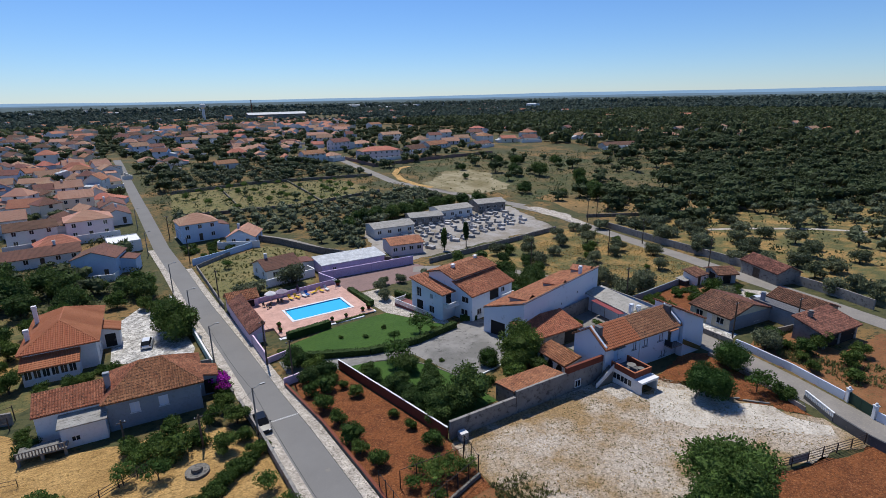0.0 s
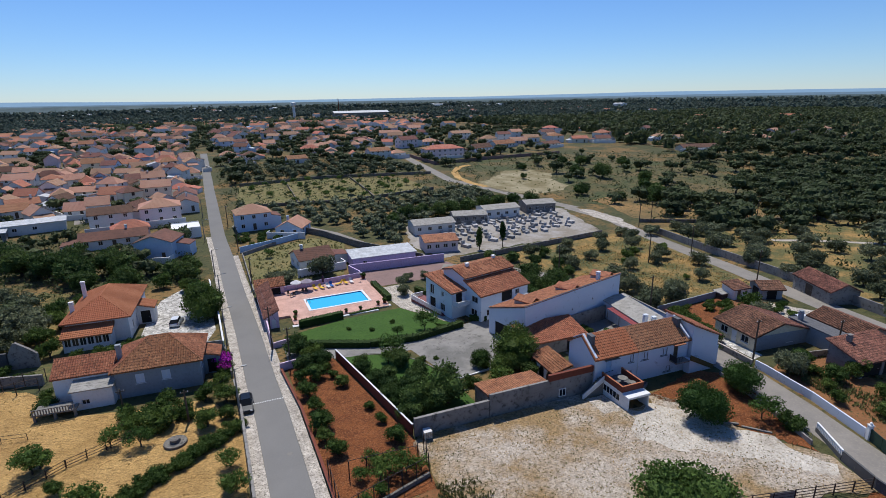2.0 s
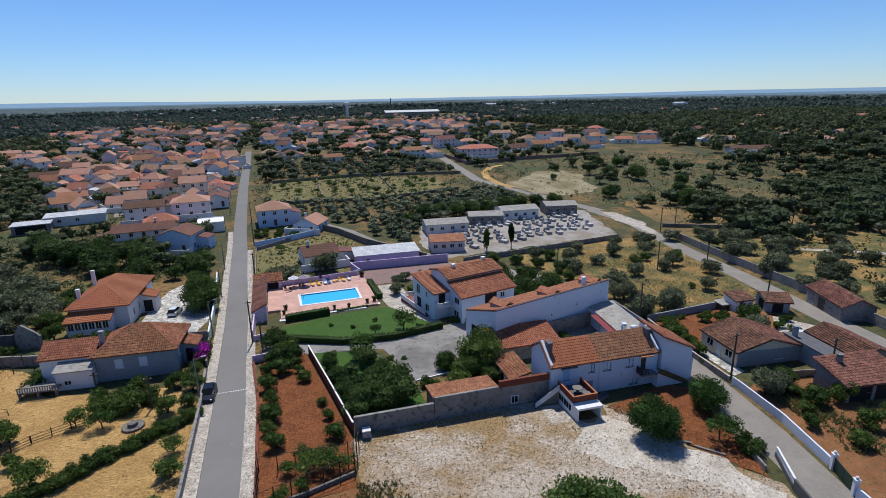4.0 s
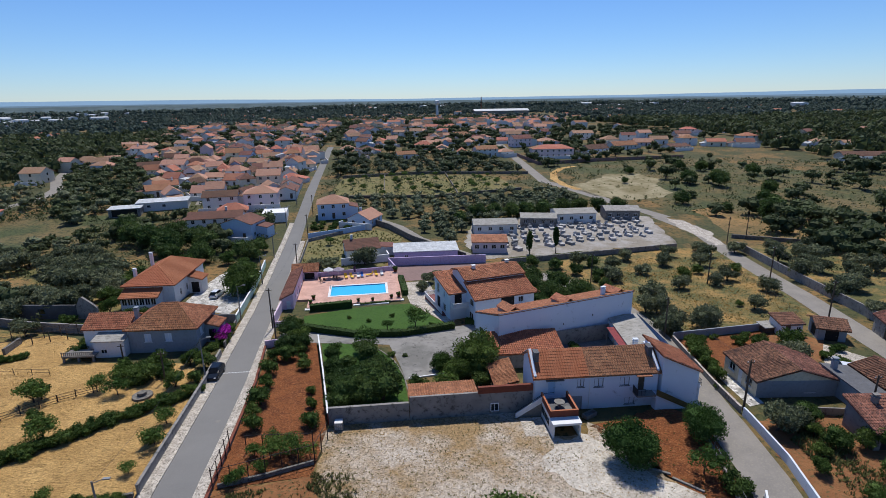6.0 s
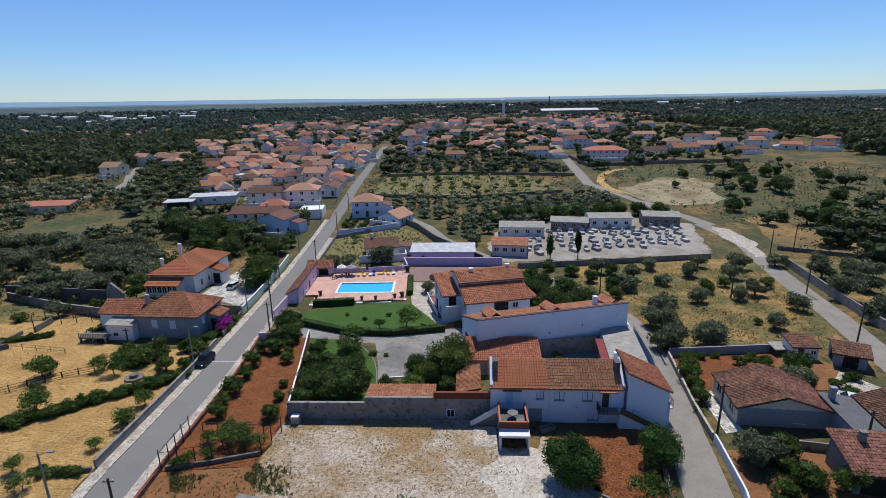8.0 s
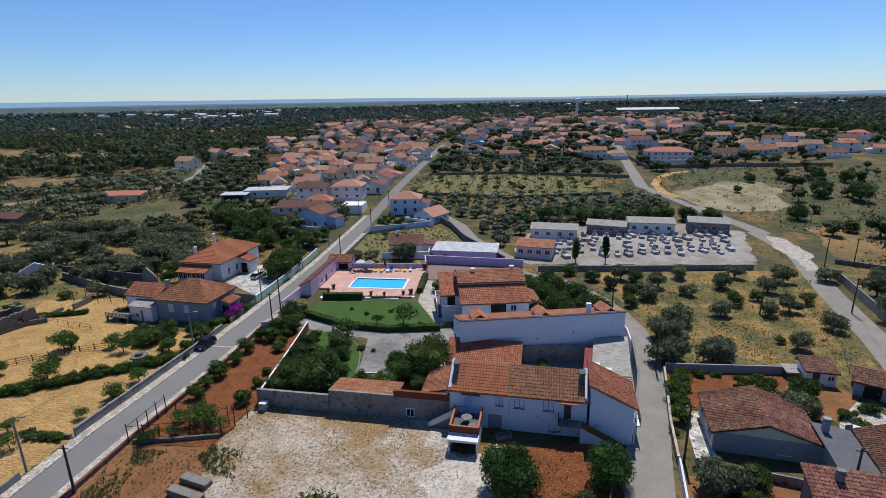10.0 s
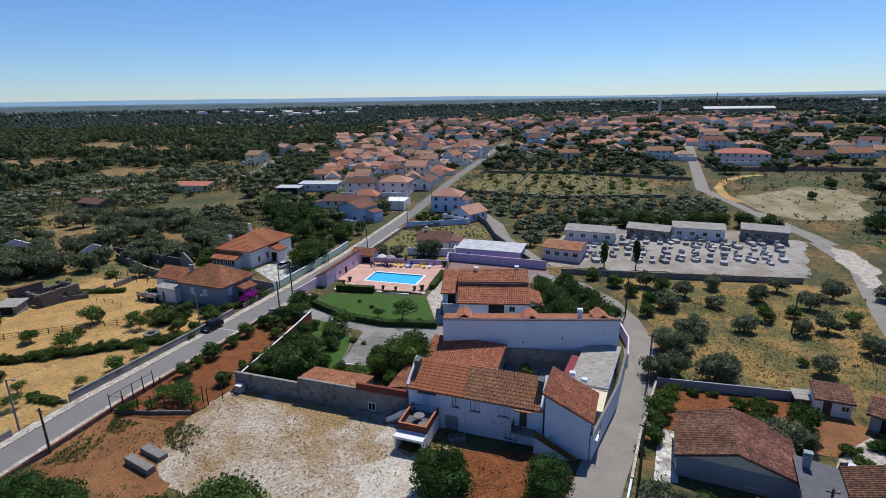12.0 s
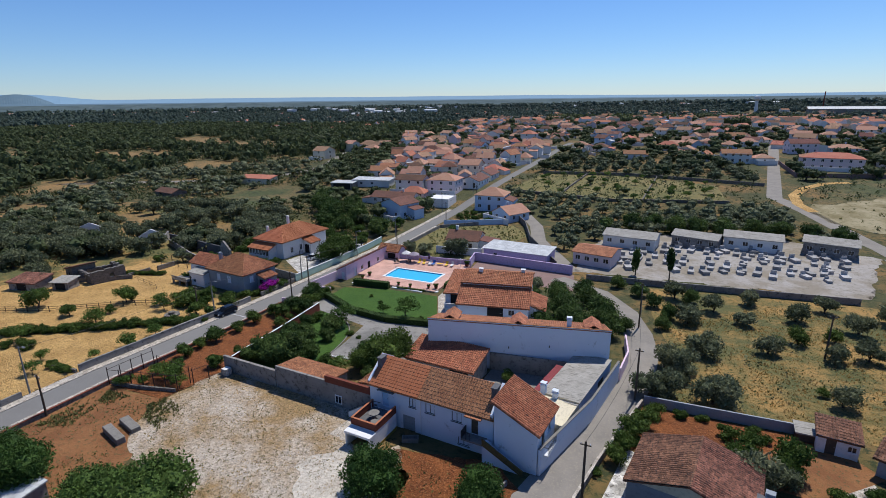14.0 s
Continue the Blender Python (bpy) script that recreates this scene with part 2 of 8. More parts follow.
M_COURT = mat("court_paving", (0.36, 0.235, 0.21), (0.30, 0.20, 0.18), (0.24, 0.17, 0.15), scale=0.25, rough=0.95, fine=2, bump=0.01)
M_BARK = mat("bark", (0.12, 0.095, 0.075), (0.085, 0.068, 0.055), (0.05, 0.042, 0.035), scale=3, rough=0.95, bump=0.03, fine=14)
L_OLIVE = leaf_mat("olive_leaf", (0.158, 0.176, 0.097), (0.098, 0.115, 0.058), (0.255, 0.272, 0.168))
L_GREEN = leaf_mat("citrus_leaf", (0.075, 0.122, 0.025), (0.05, 0.086, 0.018), (0.125, 0.175, 0.042))
L_FIG = leaf_mat("fig_leaf", (0.07, 0.125, 0.028), (0.05, 0.095, 0.022), (0.10, 0.16, 0.04), drift=0.5)
L_BRIGHT = leaf_mat("vine_leaf", (0.088, 0.148, 0.03), (0.06, 0.108, 0.021), (0.135, 0.2, 0.05))
L_DARK = leaf_mat("dark_leaf", (0.076, 0.122, 0.031), (0.051, 0.086, 0.023), (0.12, 0.168, 0.047))
L_WOODS = leaf_mat("woodland_leaf", (0.08, 0.102, 0.042), (0.05, 0.067, 0.028), (0.122, 0.142, 0.062))
L_PURPLE = leaf_mat("bougainvillea_bract", (0.42, 0.03, 0.36), (0.32, 0.02, 0.27), (0.5, 0.07, 0.42))

stony(M_GRAVEL, 1.36, 0.72, 6.0)
stony(M_SANDY, 1.15, 0.8, 6.0)
stony(M_SETTS, 1.18, 0.74, 5.0)
stony(M_WHITESTONE, 1.2, 0.62, 2.2)
stony(M_STRAW, 1.22, 0.76, 7.0)
stony(M_RED, 1.3, 0.68, 6.0)
stony(M_TILE_OLD, 1.35, 0.6, 3.4)
stony(M_TILE, 1.22, 0.7, 3.4)

# ---- building blocks ----
SEEN = {}


def part(name, bm, material, parent=None, label="", smooth=False):
    me = bpy.data.meshes.new(name)
    bmesh.ops.recalc_face_normals(bm, faces=bm.faces)
    bm.to_mesh(me)
    bm.free()
    return link_mesh(name, me, material, parent, label, smooth)


def link_mesh(name, me, material, parent=None, label="", smooth=False):
    if not me.materials:
        me.materials.append(material)
    if smooth:
        me.polygons.foreach_set("use_smooth", [True] * len(me.polygons))
    ob = new(name, me)
    if parent:
        ob.parent = parent
    if label:
        ob["label"] = label
    return ob


def thing(name, x, y, label, category, group="", kind="", rot=0, dz=0.0, z=None, scale=1.0):
    ob = new(name)
    ob.empty_display_size = 0.5
    ob.matrix_basis = pose(x, y, (G(x, y) if z is None else z) + dz, 0, 0, rot) @ Matrix.Scale(scale, 4)
    return tagged(ob, label, category, group, kind)


def box(bm, x0, y0, z0, x1, y1, z1):
    v = [bm.verts.new((x, y, z)) for z in (z0, z1) for x, y in ((x0, y0), (x1, y0), (x1, y1), (x0, y1))]
    for f in ((3, 2, 1, 0), (4, 5, 6, 7), (0, 1, 5, 4), (1, 2, 6, 5), (2, 3, 7, 6), (3, 0, 4, 7)):
        bm.faces.new([v[i] for i in f])


def boxes(*bs):
    bm = bmesh.new()
    for b in bs:
        box(bm, *b)
    return bm


def tube(bm, p, q, r0, r1, sides=8):
    p, q = Vector(p), Vector(q)
    d = (q - p).normalized()
    a = d.orthogonal().normalized()
    b = d.cross(a)
    rings = []
    for c, r in ((p, r0), (q, r1)):
        rings.append([bm.verts.new(c + r * (a * math.cos(k * 2 * math.pi / sides) + b * math.sin(k * 2 * math.pi / sides))) for k in range(sides)])
    for k in range(sides):
        bm.faces.new((rings[0][k], rings[0][(k + 1) % sides], rings[1][(k + 1) % sides], rings[1][k]))
    bm.faces.new(rings[0][::-1])
    bm.faces.new(rings[1])


def ragged(outline, amount, step=1.6, seed=1):
    """An outline with uneven, worn edges."""
    rng = random.Random(seed + int(outline[0][0] * 7 + outline[0][1] * 3))
    out = []
    for (xa, ya), (xb, yb) in zip(outline, outline[1:] + outline[:1]):
        n = max(1, int(math.hypot(xb - xa, yb - ya) / step))
        for i in range(n):
            k = i / n
            out.append((xa + (xb - xa) * k + rng.uniform(-amount, amount), ya + (yb - ya) * k + rng.uniform(-amount, amount)))
    return out


def sheet(name, outline, material, label, category, lift=0.03, thick=0.0, kind="structure", worn=0.0):
    """A draped patch that follows the relief."""
    if worn:
        outline = ragged(outline, worn, worn * 2.4)
    bm = bmesh.new()
    f = bm.faces.new([bm.verts.new((x, y, 0)) for x, y in outline])
    bmesh.ops.triangulate(bm, faces=[f])
    for y, _ in YB[1:-1]:
        bmesh.ops.bisect_plane(bm, geom=bm.verts[:] + bm.edges[:] + bm.faces[:], plane_co=(0, y, 0), plane_no=(0, 1, 0))
    for x, _ in XB[1:-1]:
        bmesh.ops.bisect_plane(bm, geom=bm.verts[:] + bm.edges[:] + bm.faces[:], plane_co=(x, 0, 0), plane_no=(1, 0, 0))
    for v in bm.verts:
        v.co.z = G(v.co.x, v.co.y) + lift
    if thick:
        r = bmesh.ops.extrude_face_region(bm, geom=bm.faces[:])
        for v in r["geom"]:
            if isinstance(v, bmesh.types.BMVert):
                v.co.z -= thick
    for f in bm.faces:
        if abs(f.normal.z) > 0.5 and f.normal.z < 0 and not thick:
            f.normal_flip()
    me = bpy.data.meshes.new(name)
    if thick:
        bmesh.ops.recalc_face_normals(bm, faces=bm.faces)
    bm.to_mesh(me)
    bm.free()
    return tagged(link_mesh(name, me, material), label, category, kind=kind)


def strip(line, width, side=0.0):
    """The outline of a band along a line of points; side shifts it to the right."""
    left, right = [], []
    for i, (x, y) in enumerate(line):
        x0, y0 = line[max(i - 1, 0)]
        x1, y1 = line[min(i + 1, len(line) - 1)]
        d = Vector((x1 - x0, y1 - y0)).normalized()
        nx, ny = d.y, -d.x
        left.append((x + nx * (side - width / 2), y + ny * (side - width / 2)))
        right.append((x + nx * (side + width / 2), y + ny * (side + width / 2)))
    return left + right[::-1]


def wall_run(name, line, height, thick, material, label, cap=None, cap_mat=None, category="wall", top=None, kind="structure"):
    """A free-standing wall along a line; each stretch follows the ground, or keeps a level top."""
    root = thing(name, *line[0], label, category, kind=kind, z=0)
    root.matrix_basis = Matrix()
    pts = []
    for (xa, ya), (xb, yb) in zip(line, line[1:]):
        cuts = sorted({0.0, 1.0} | {(b - ya) / (yb - ya) for b, _ in YB if min(ya, yb) < b < max(ya, yb)})
        pts += [(xa + (xb - xa) * k, ya + (yb - ya) * k) for k in cuts[:-1]]
    pts.append(line[-1])
    for i, ((xa, ya), (xb, yb)) in enumerate(zip(pts, pts[1:])):
        d = Vector((xb - xa, yb - ya)).normalized()
        n = Vector((-d.y, d.x))
        for kind_, zz, th, m in (("wall_length", (-0.4, 0.0), thick, material), ("coping", (0.0, cap or 0), thick + 0.08, cap_mat or material)):
            if kind_ == "coping" and not cap:
                continue
            bm = bmesh.new()
            vs = []
            for (x, y) in ((xa, ya), (xb, yb)):
                g = G(x, y)
                t = (top if top is not None else g + height)
                lo, hi = (g + zz[0], t) if kind_ == "wall_length" else (t, t + zz[1])
                for s in (-0.5, 0.5):
                    for z in (lo, hi):
                        vs.append(bm.verts.new((x + n.x * th * s, y + n.y * th * s, z)))
            for f in ((0, 1, 3, 2), (4, 6, 7, 5), (0, 4, 5, 1), (2, 3, 7, 6), (1, 5, 7, 3), (0, 2, 6, 4)):
                bm.faces.new([vs[j] for j in f])
            part(kind_, bm, m, root)
    return root


def wall_face(bm, a, b, z0, z1, holes, depth=0.16):
    """A wall face from plan point a to b (outside on the right hand), with openings (u0, u1, v0, v1) that have reveals."""
    a, b = Vector((*a, 0)), Vector((*b, 0))
    ln = (b - a).length
    d = (b - a) / ln
    n = Vector((d.y, -d.x, 0))
    us = sorted({0.0, ln} | {h[0] for h in holes} | {h[1] for h in holes})
    zs = sorted({z0, z1} | {h[2] for h in holes} | {h[3] for h in holes})
    P = lambda u, z, k=0.0: bm.verts.new(a + d * u - n * k + Vector((0, 0, z)))
    for u0, u1 in zip(us, us[1:]):
        for v0, v1 in zip(zs, zs[1:]):
            if not any(h[0] <= u0 and u1 <= h[1] and h[2] <= v0 and v1 <= h[3] for h in holes):
                bm.faces.new((P(u0, v0), P(u1, v0), P(u1, v1), P(u0, v1)))
    for h in holes:
        c = ((h[0], h[2]), (h[1], h[2]), (h[1], h[3]), (h[0], h[3]))
        for (p, q) in zip(c, c[1:] + c[:1]):
            bm.faces.new((P(*p), P(*q), P(*q, depth), P(*p, depth)))
    return a, d, n


def tile_slope(bm, p0, p1, p2, p3, fine=0.3, course=0.42, amp=0.12, cuts=()):
    """Rolled clay tiles on the slope with eave p0-p1 and top p3-p2, in stepped courses."""
    p0, p1, p2, p3 = (Vector(p) for p in (p0, p1, p2, p3))
    e = (p1 - p0)
    le = e.length
    e = e / le
    up = (p3 - p0) - e * (p3 - p0).dot(e)
    ls = up.length
    up = up / ls
    n = e.cross(up).normalized()
    if n.z < 0:
        n = -n
    u3, u2 = (p3 - p0).dot(e), (p2 - p0).dot(e)
    nu = max(4, int(le / fine)) * 4
    nv = max(2, int(ls / course))
    rows = []
    for j in range(nv):
        for k, lift in ((0.0, 0.03), (1.0, 0.0)):
            v = (j + k) / nv
            ua, ub = u3 * v, le + (u2 - le) * v
            row = []
            for i in range(nu + 1):
                u = le * i / nu
                uc = min(max(u, ua), ub)
                row.append(bm.verts.new(p0 + e * uc + up * (v * ls) + n * (amp * abs(math.sin(math.pi * uc / fine)) ** 0.7 + lift * 1.4)))
            rows.append(row)
    for ra, rb in zip(rows, rows[1:]):
        for i in range(nu):
            vs = (ra[i], ra[i + 1], rb[i + 1], rb[i])
            if (ra[i + 1].co - ra[i].co).length > 1e-4 or (rb[i + 1].co - rb[i].co).length > 1e-4:
                bm.faces.new(vs)
    # the slab below the tiles
    q = [bm.verts.new(p) for p in (p0, p1, p2, p3)]
    q2 = [bm.verts.new(p - Vector((0, 0, 0.14))) for p in (p0, p1, p2, p3)]
    if (p2 - p3).length < 1e-3:
        q, q2 = q[:3], q2[:3]
    bm.faces.new(q2[::-1])
    for i in range(len(q)):
        k = (i + 1) % len(q)
        bm.faces.new((q[i], q[k], q2[k], q2[i]))


def flat_slope(bm, *ps):
    ps = [Vector(p) for p in ps]
    if len(ps) == 4 and (ps[2] - ps[3]).length < 1e-3:
        ps = ps[:3]
    a = [bm.verts.new(p) for p in ps]
    b = [bm.verts.new(p - Vector((0, 0, 0.15))) for p in ps]
    bm.faces.new(a)
    bm.faces.new(b[::-1])
    for i in range(len(a)):
        k = (i + 1) % len(a)
        bm.faces.new((a[k], a[i], b[i], b[k]))


def roof_slopes(w, d, h, rh, over, kind, ridge):
    """Slopes (eave left, eave right, top right, top left) of a roof over a w x d box."""
    X, Y, e = w / 2 + over, d / 2 + over, h - rh * over / (d / 2 if ridge == "x" else w / 2)
    t = h + rh
    if kind == "gable":
        if ridge == "x":
            return [((-X, -Y, e), (X, -Y, e), (X, 0, t), (-X, 0, t)), ((X, Y, e), (-X, Y, e), (-X, 0, t), (X, 0, t))]
        return [((X, -Y, e), (X, Y, e), (0, Y, t), (0, -Y, t)), ((-X, Y, e), (-X, -Y, e), (0, -Y, t), (0, Y, t))]
    if kind == "hip":
        if ridge == "x":
            r = max(X - Y, 0)
            a, b = (-r, 0, t), (r, 0, t)
            return [((-X, -Y, e), (X, -Y, e), b, a), ((X, -Y, e), (X, Y, e), b, b), ((X, Y, e), (-X, Y, e), a, b), ((-X, Y, e), (-X, -Y, e), a, a)]
        r = max(Y - X, 0)
        a, b = (0, -r, t), (0, r, t)
        return [((-X, -Y, e), (X, -Y, e), a, a), ((X, -Y, e), (X, Y, e), b, a), ((X, Y, e), (-X, Y, e), b, b), ((-X, Y, e), (-X, -Y, e), a, b)]
    if kind == "mono_y":   # low at -y, high at +y
        k = rh * over / d
        return [((-X, -Y, h - k), (X, -Y, h - k), (X, Y, h + rh + k), (-X, Y, h + rh + k))]
    if kind == "mono_-y":
        k = rh * over / d
        return [((X, Y, h - k), (-X, Y, h - k), (-X, -Y, h + rh + k), (X, -Y, h + rh + k))]
    if kind == "mono_x":   # low at -x, high at +x
        k = rh * over / w
        return [((-X, Y, h - k), (-X, -Y, h - k), (X, -Y, h + rh + k), (X, Y, h + rh + k))]
    if kind == "mono_-x":
        k = rh * over / w
        return [((X, -Y, h - k), (X, Y, h - k), (-X, Y, h + rh + k), (-X, -Y, h + rh + k))]
    return []


SIDES = {"s": ((-1, -1), (1, -1)), "e": ((1, -1), (1, 1)), "n": ((1, 1), (-1, 1)), "w": ((-1, 1), (-1, -1))}


def house(x, y, w, d, h, rh, wall, roof, label, kind="gable", ridge="x", rot=0, over=0.35, near=True, name="house", windows=(), doors=(), chimneys=(), dz=0.0, category="house", trim=None, fine=0.3, shutters=None, z=None, frames=True):
    """A house centred at x, y. windows and doors: (side, place along it, bottom, width, height); sides s e n w."""
    root = thing(name, x, y, label, category, rot=rot, dz=dz, z=z)
    bm = bmesh.new()
    hw, hd = w / 2, d / 2
    for s, ((ax, ay), (bx, by)) in SIDES.items():
        a, b = (ax * hw, ay * hd), (bx * hw, by * hd)
        holes = [(p[1] - p[3] / 2, p[1] + p[3] / 2, p[2], p[2] + p[4]) for p in tuple(windows) + tuple(doors) if p[0] == s]
        wall_face(bm, a, b, -0.6, h, holes)
    if kind == "gable":
        if ridge == "x":
            for sx in (-hw, hw):
                bm.faces.new([bm.verts.new(p) for p in ((sx, -hd, h), (sx, hd, h), (sx, 0, h + rh))])
        else:
            for sy in (-hd, hd):
                bm.faces.new([bm.verts.new(p) for p in ((-hw, sy, h), (hw, sy, h), (0, sy, h + rh))])
    elif kind.startswith("mono"):
        hi = {"mono_y": lambda px, py: py > 0, "mono_-y": lambda px, py: py < 0, "mono_x": lambda px, py: px > 0, "mono_-x": lambda px, py: px < 0}[kind]
        c = ((-hw, -hd), (hw, -hd), (hw, hd), (-hw, hd))
        for p, q in zip(c, c[1:] + c[:1]):
            pts = [(*p, h), (*q, h)] + ([(*q, h + rh)] if hi(*q) else []) + ([(*p, h + rh)] if hi(*p) else [])
            if len(pts) > 2:
                bm.faces.new([bm.verts.new(v) for v in pts])
    elif kind == "flat":
        bm.faces.new([bm.verts.new(v) for v in ((-hw, -hd, h - 0.25), (hw, -hd, h - 0.25), (hw, hd, h - 0.25), (-hw, hd, h - 0.25))])
    bmesh.ops.remove_doubles(bm, verts=bm.verts, dist=0.001)
    me = bpy.data.meshes.new("wall")
    bm.to_mesh(me)
    bm.free()
    wl_ = link_mesh("wall", me, wall, root)
    for i, sl in enumerate(roof_slopes(w, d, h, rh, over, kind, ridge)):
        bm = bmesh.new()
        if near:
            tile_slope(bm, *sl, fine=fine)
        else:
            flat_slope(bm, *sl)
        me = bpy.data.meshes.new("roof")
        bm.to_mesh(me)
        bm.free()
        link_mesh("roof", me, roof, root)
    if near and kind in ("gable", "hip"):
        X, Y, t = hw + over, hd + over, h + rh
        e = h - rh * over / (hd if ridge == "x" else hw)
        r = (max(X - Y, 0) if ridge == "x" else max(Y - X, 0)) if kind == "hip" else (X if ridge == "x" else Y)
        a, b = ((-r, 0, t), (r, 0, t)) if ridge == "x" else ((0, -r, t), (0, r, t))
        bm = bmesh.new()
        lines = [(a, b)] if r > 0 else []
        if kind == "hip":
            for cx, cy in ((-X, -Y), (X, -Y), (X, Y), (-X, Y)):
                top = (b if (cx > 0 if ridge == "x" else cy > 0) else a)
                lines.append(((cx, cy, e), top))
        for p, q in lines:
            n = max(2, int((Vector(q) - Vector(p)).length / 0.45))
            for k in range(n):
                s0, s1 = Vector(p).lerp(Vector(q), k / n), Vector(p).lerp(Vector(q), (k + 1.1) / n)
                tube(bm, s0 + Vector((0, 0, 0.03)), s1 + Vector((0, 0, 0.03)), 0.12, 0.1, 6)
        part("ridge_tiles", bm, roof, root)
    for p in windows:
        window(root, w, d, p, trim or M_WHITE, near, shutters, frames)
    for p in doors:
        door(root, w, d, p, near)
    for cx, cy, top_ in chimneys:
        base = h - 0.2
        c = part("chimney", boxes((cx - 0.3, cy - 0.25, base, cx + 0.3, cy + 0.25, top_), (cx - 0.37, cy - 0.32, top_, cx + 0.37, cy + 0.32, top_ + 0.1), (cx - 0.24, cy - 0.2, top_ + 0.1, cx + 0.24, cy + 0.2, top_ + 0.32), (cx - 0.36, cy - 0.3, top_ + 0.32, cx + 0.36, cy + 0.3, top_ + 0.4)), wall, root)
    return root


def side_frame(w, d, p):
    (ax, ay), (bx, by) = SIDES[p[0]]
    a, b = Vector((ax * w / 2, ay * d / 2, 0)), Vector((bx * w / 2, by * d / 2, 0))
    dd = (b - a).normalized()
    n = Vector((dd.y, -dd.x, 0))
    return a + dd * p[1], dd, n


def slab(bm, o, dd, n, u0, u1, z0, z1, k0, k1):
    """A box on a wall face: along dd from u0 to u1, out along n from k0 to k1."""
    vs = [bm.verts.new(o + dd * u + n * k + Vector((0, 0, z))) for z in (z0, z1) for u, k in ((u0, k0), (u1, k0), (u1, k1), (u0, k1))]
    for f in ((3, 2, 1, 0), (4, 5, 6, 7), (0, 1, 5, 4), (1, 2, 6, 5), (2, 3, 7, 6), (3, 0, 4, 7)):
        bm.faces.new([vs[i] for i in f])


def window(root, w, d, p, trim, near, shutters=None, frames=True):
    o, dd, n = side_frame(w, d, p)
    W, H, z = p[3] / 2, p[4], p[2]
    bm = bmesh.new()
    slab(bm, o, dd, n, -W, W, z, z + H, -0.15, -0.12)
    pane = part("window", bm, shutters or M_GLASS, root)
    if not frames:
        return
    bm = bmesh.new()
    f = 0.06
    for u0, u1, z0, z1 in ((-W, W, z, z + f), (-W, W, z + H - f, z + H), (-W, -W + f, z + f, z + H - f), (W - f, W, z + f, z + H - f), (-f / 2, f / 2, z + f, z + H - f)):
        slab(bm, o, dd, n, u0, u1, z0, z1, -0.119, -0.07)
    part("frame", bm, trim, pane)
    if near:
        bm = bmesh.new()
        slab(bm, o, dd, n, -W - 0.1, W + 0.1, z - 0.07, z - 0.003, -0.1, 0.06)
        part("sill", bm, trim, pane)


def door(root, w, d, p, near):
    o, dd, n = side_frame(w, d, p)
    W, H, z = p[3] / 2, p[4], p[2]
    bm = bmesh.new()
    slab(bm, o, dd, n, -W, W, z, z + H, -0.15, -0.1)
    for k in (0.15, 0.55):
        slab(bm, o, dd, n, -W * 0.75, W * 0.75, z + H * k, z + H * (k + 0.33), -0.0999, -0.08)
    # In M_DARK the leaf paints the shade of an open doorway or front.
    leaf = part("door", bm, M_WOOD if len(p) < 6 else p[5], root)
    if near:
        bm = bmesh.new()
        slab(bm, o, dd, n, W * 0.6, W * 0.8, z + 1.0, z + 1.06, -0.079, -0.03)
        part("handle", bm, M_METAL, leaf)


# ---- trees: a tapered trunk with limbs, a crown of leaf sprays round a dark core ----
def crown_mesh(name, seed, leaves, size, lobes, spread=1.0, flat=0.8, leaf_len=1.0, core=0.72, tri=False):
    rng = random.Random(seed)
    verts, faces = [], []
    cs = []
    for i in range(lobes):
        a = i * 2.4 + rng.uniform(-0.4, 0.4)
        r = 0.0 if i == 0 else rng.uniform(0.28, 0.7) * spread
        cs.append((Vector((math.cos(a) * r, math.sin(a) * r, rng.uniform(-0.32, 0.36) * flat if i else 0.15)), rng.uniform(0.3, 0.58)))
    for c, r in cs:
        bm = bmesh.new()
        bmesh.ops.create_icosphere(bm, subdivisions=1, radius=r * core)
        base = len(verts)
        for v in bm.verts:
            v.co *= rng.uniform(0.75, 1.15)
            verts.append((c.x + v.co.x, c.y + v.co.y, c.z + v.co.z * flat))
        faces += [tuple(base + v.index for v in f.verts) for f in bm.faces]
        bm.free()
    tot = sum(r * r for c, r in cs)
    for c, r in cs:
        for k in range(int(leaves * r * r / tot)):
            z = rng.uniform(-0.95, 1)
            a = rng.uniform(0, 2 * math.pi)
            q = math.sqrt(1 - z * z)
            nrm = Vector((q * math.cos(a), q * math.sin(a), z))
            p = c + Vector((nrm.x, nrm.y, nrm.z * flat)) * r * rng.uniform(0.7, 1.12)
            d = (nrm * 0.6 + Vector((rng.gauss(0, 0.6), rng.gauss(0, 0.6), rng.gauss(0, 0.6)))).normalized()
            t = d.cross(Vector((rng.gauss(0, 1), rng.gauss(0, 1), rng.gauss(0, 1) + 0.01))).normalized()
            s = size * rng.uniform(0.6, 1.3)
            base = len(verts)
            b = d.cross(t)
            if tri:
                for u in (-d * s * 0.7 * leaf_len - t * s * 0.5, -d * s * 0.5 + t * s * 0.6, d * s * 0.9 * leaf_len):
                    verts.append(tuple(p + u))
                faces.append((base, base + 1, base + 2))
                continue
            for u in (-d * s * 0.6 * leaf_len, t * s * 0.42 + b * s * 0.12, d * s * 0.7 * leaf_len, -t * s * 0.42 + b * s * 0.12):
                verts.append(tuple(p + u))
            faces += [(base, base + 1, base + 2), (base, base + 2, base + 3)]
    me = bpy.data.meshes.new(name)
    me.from_pydata(verts, [], faces)
    me.update()
    return me


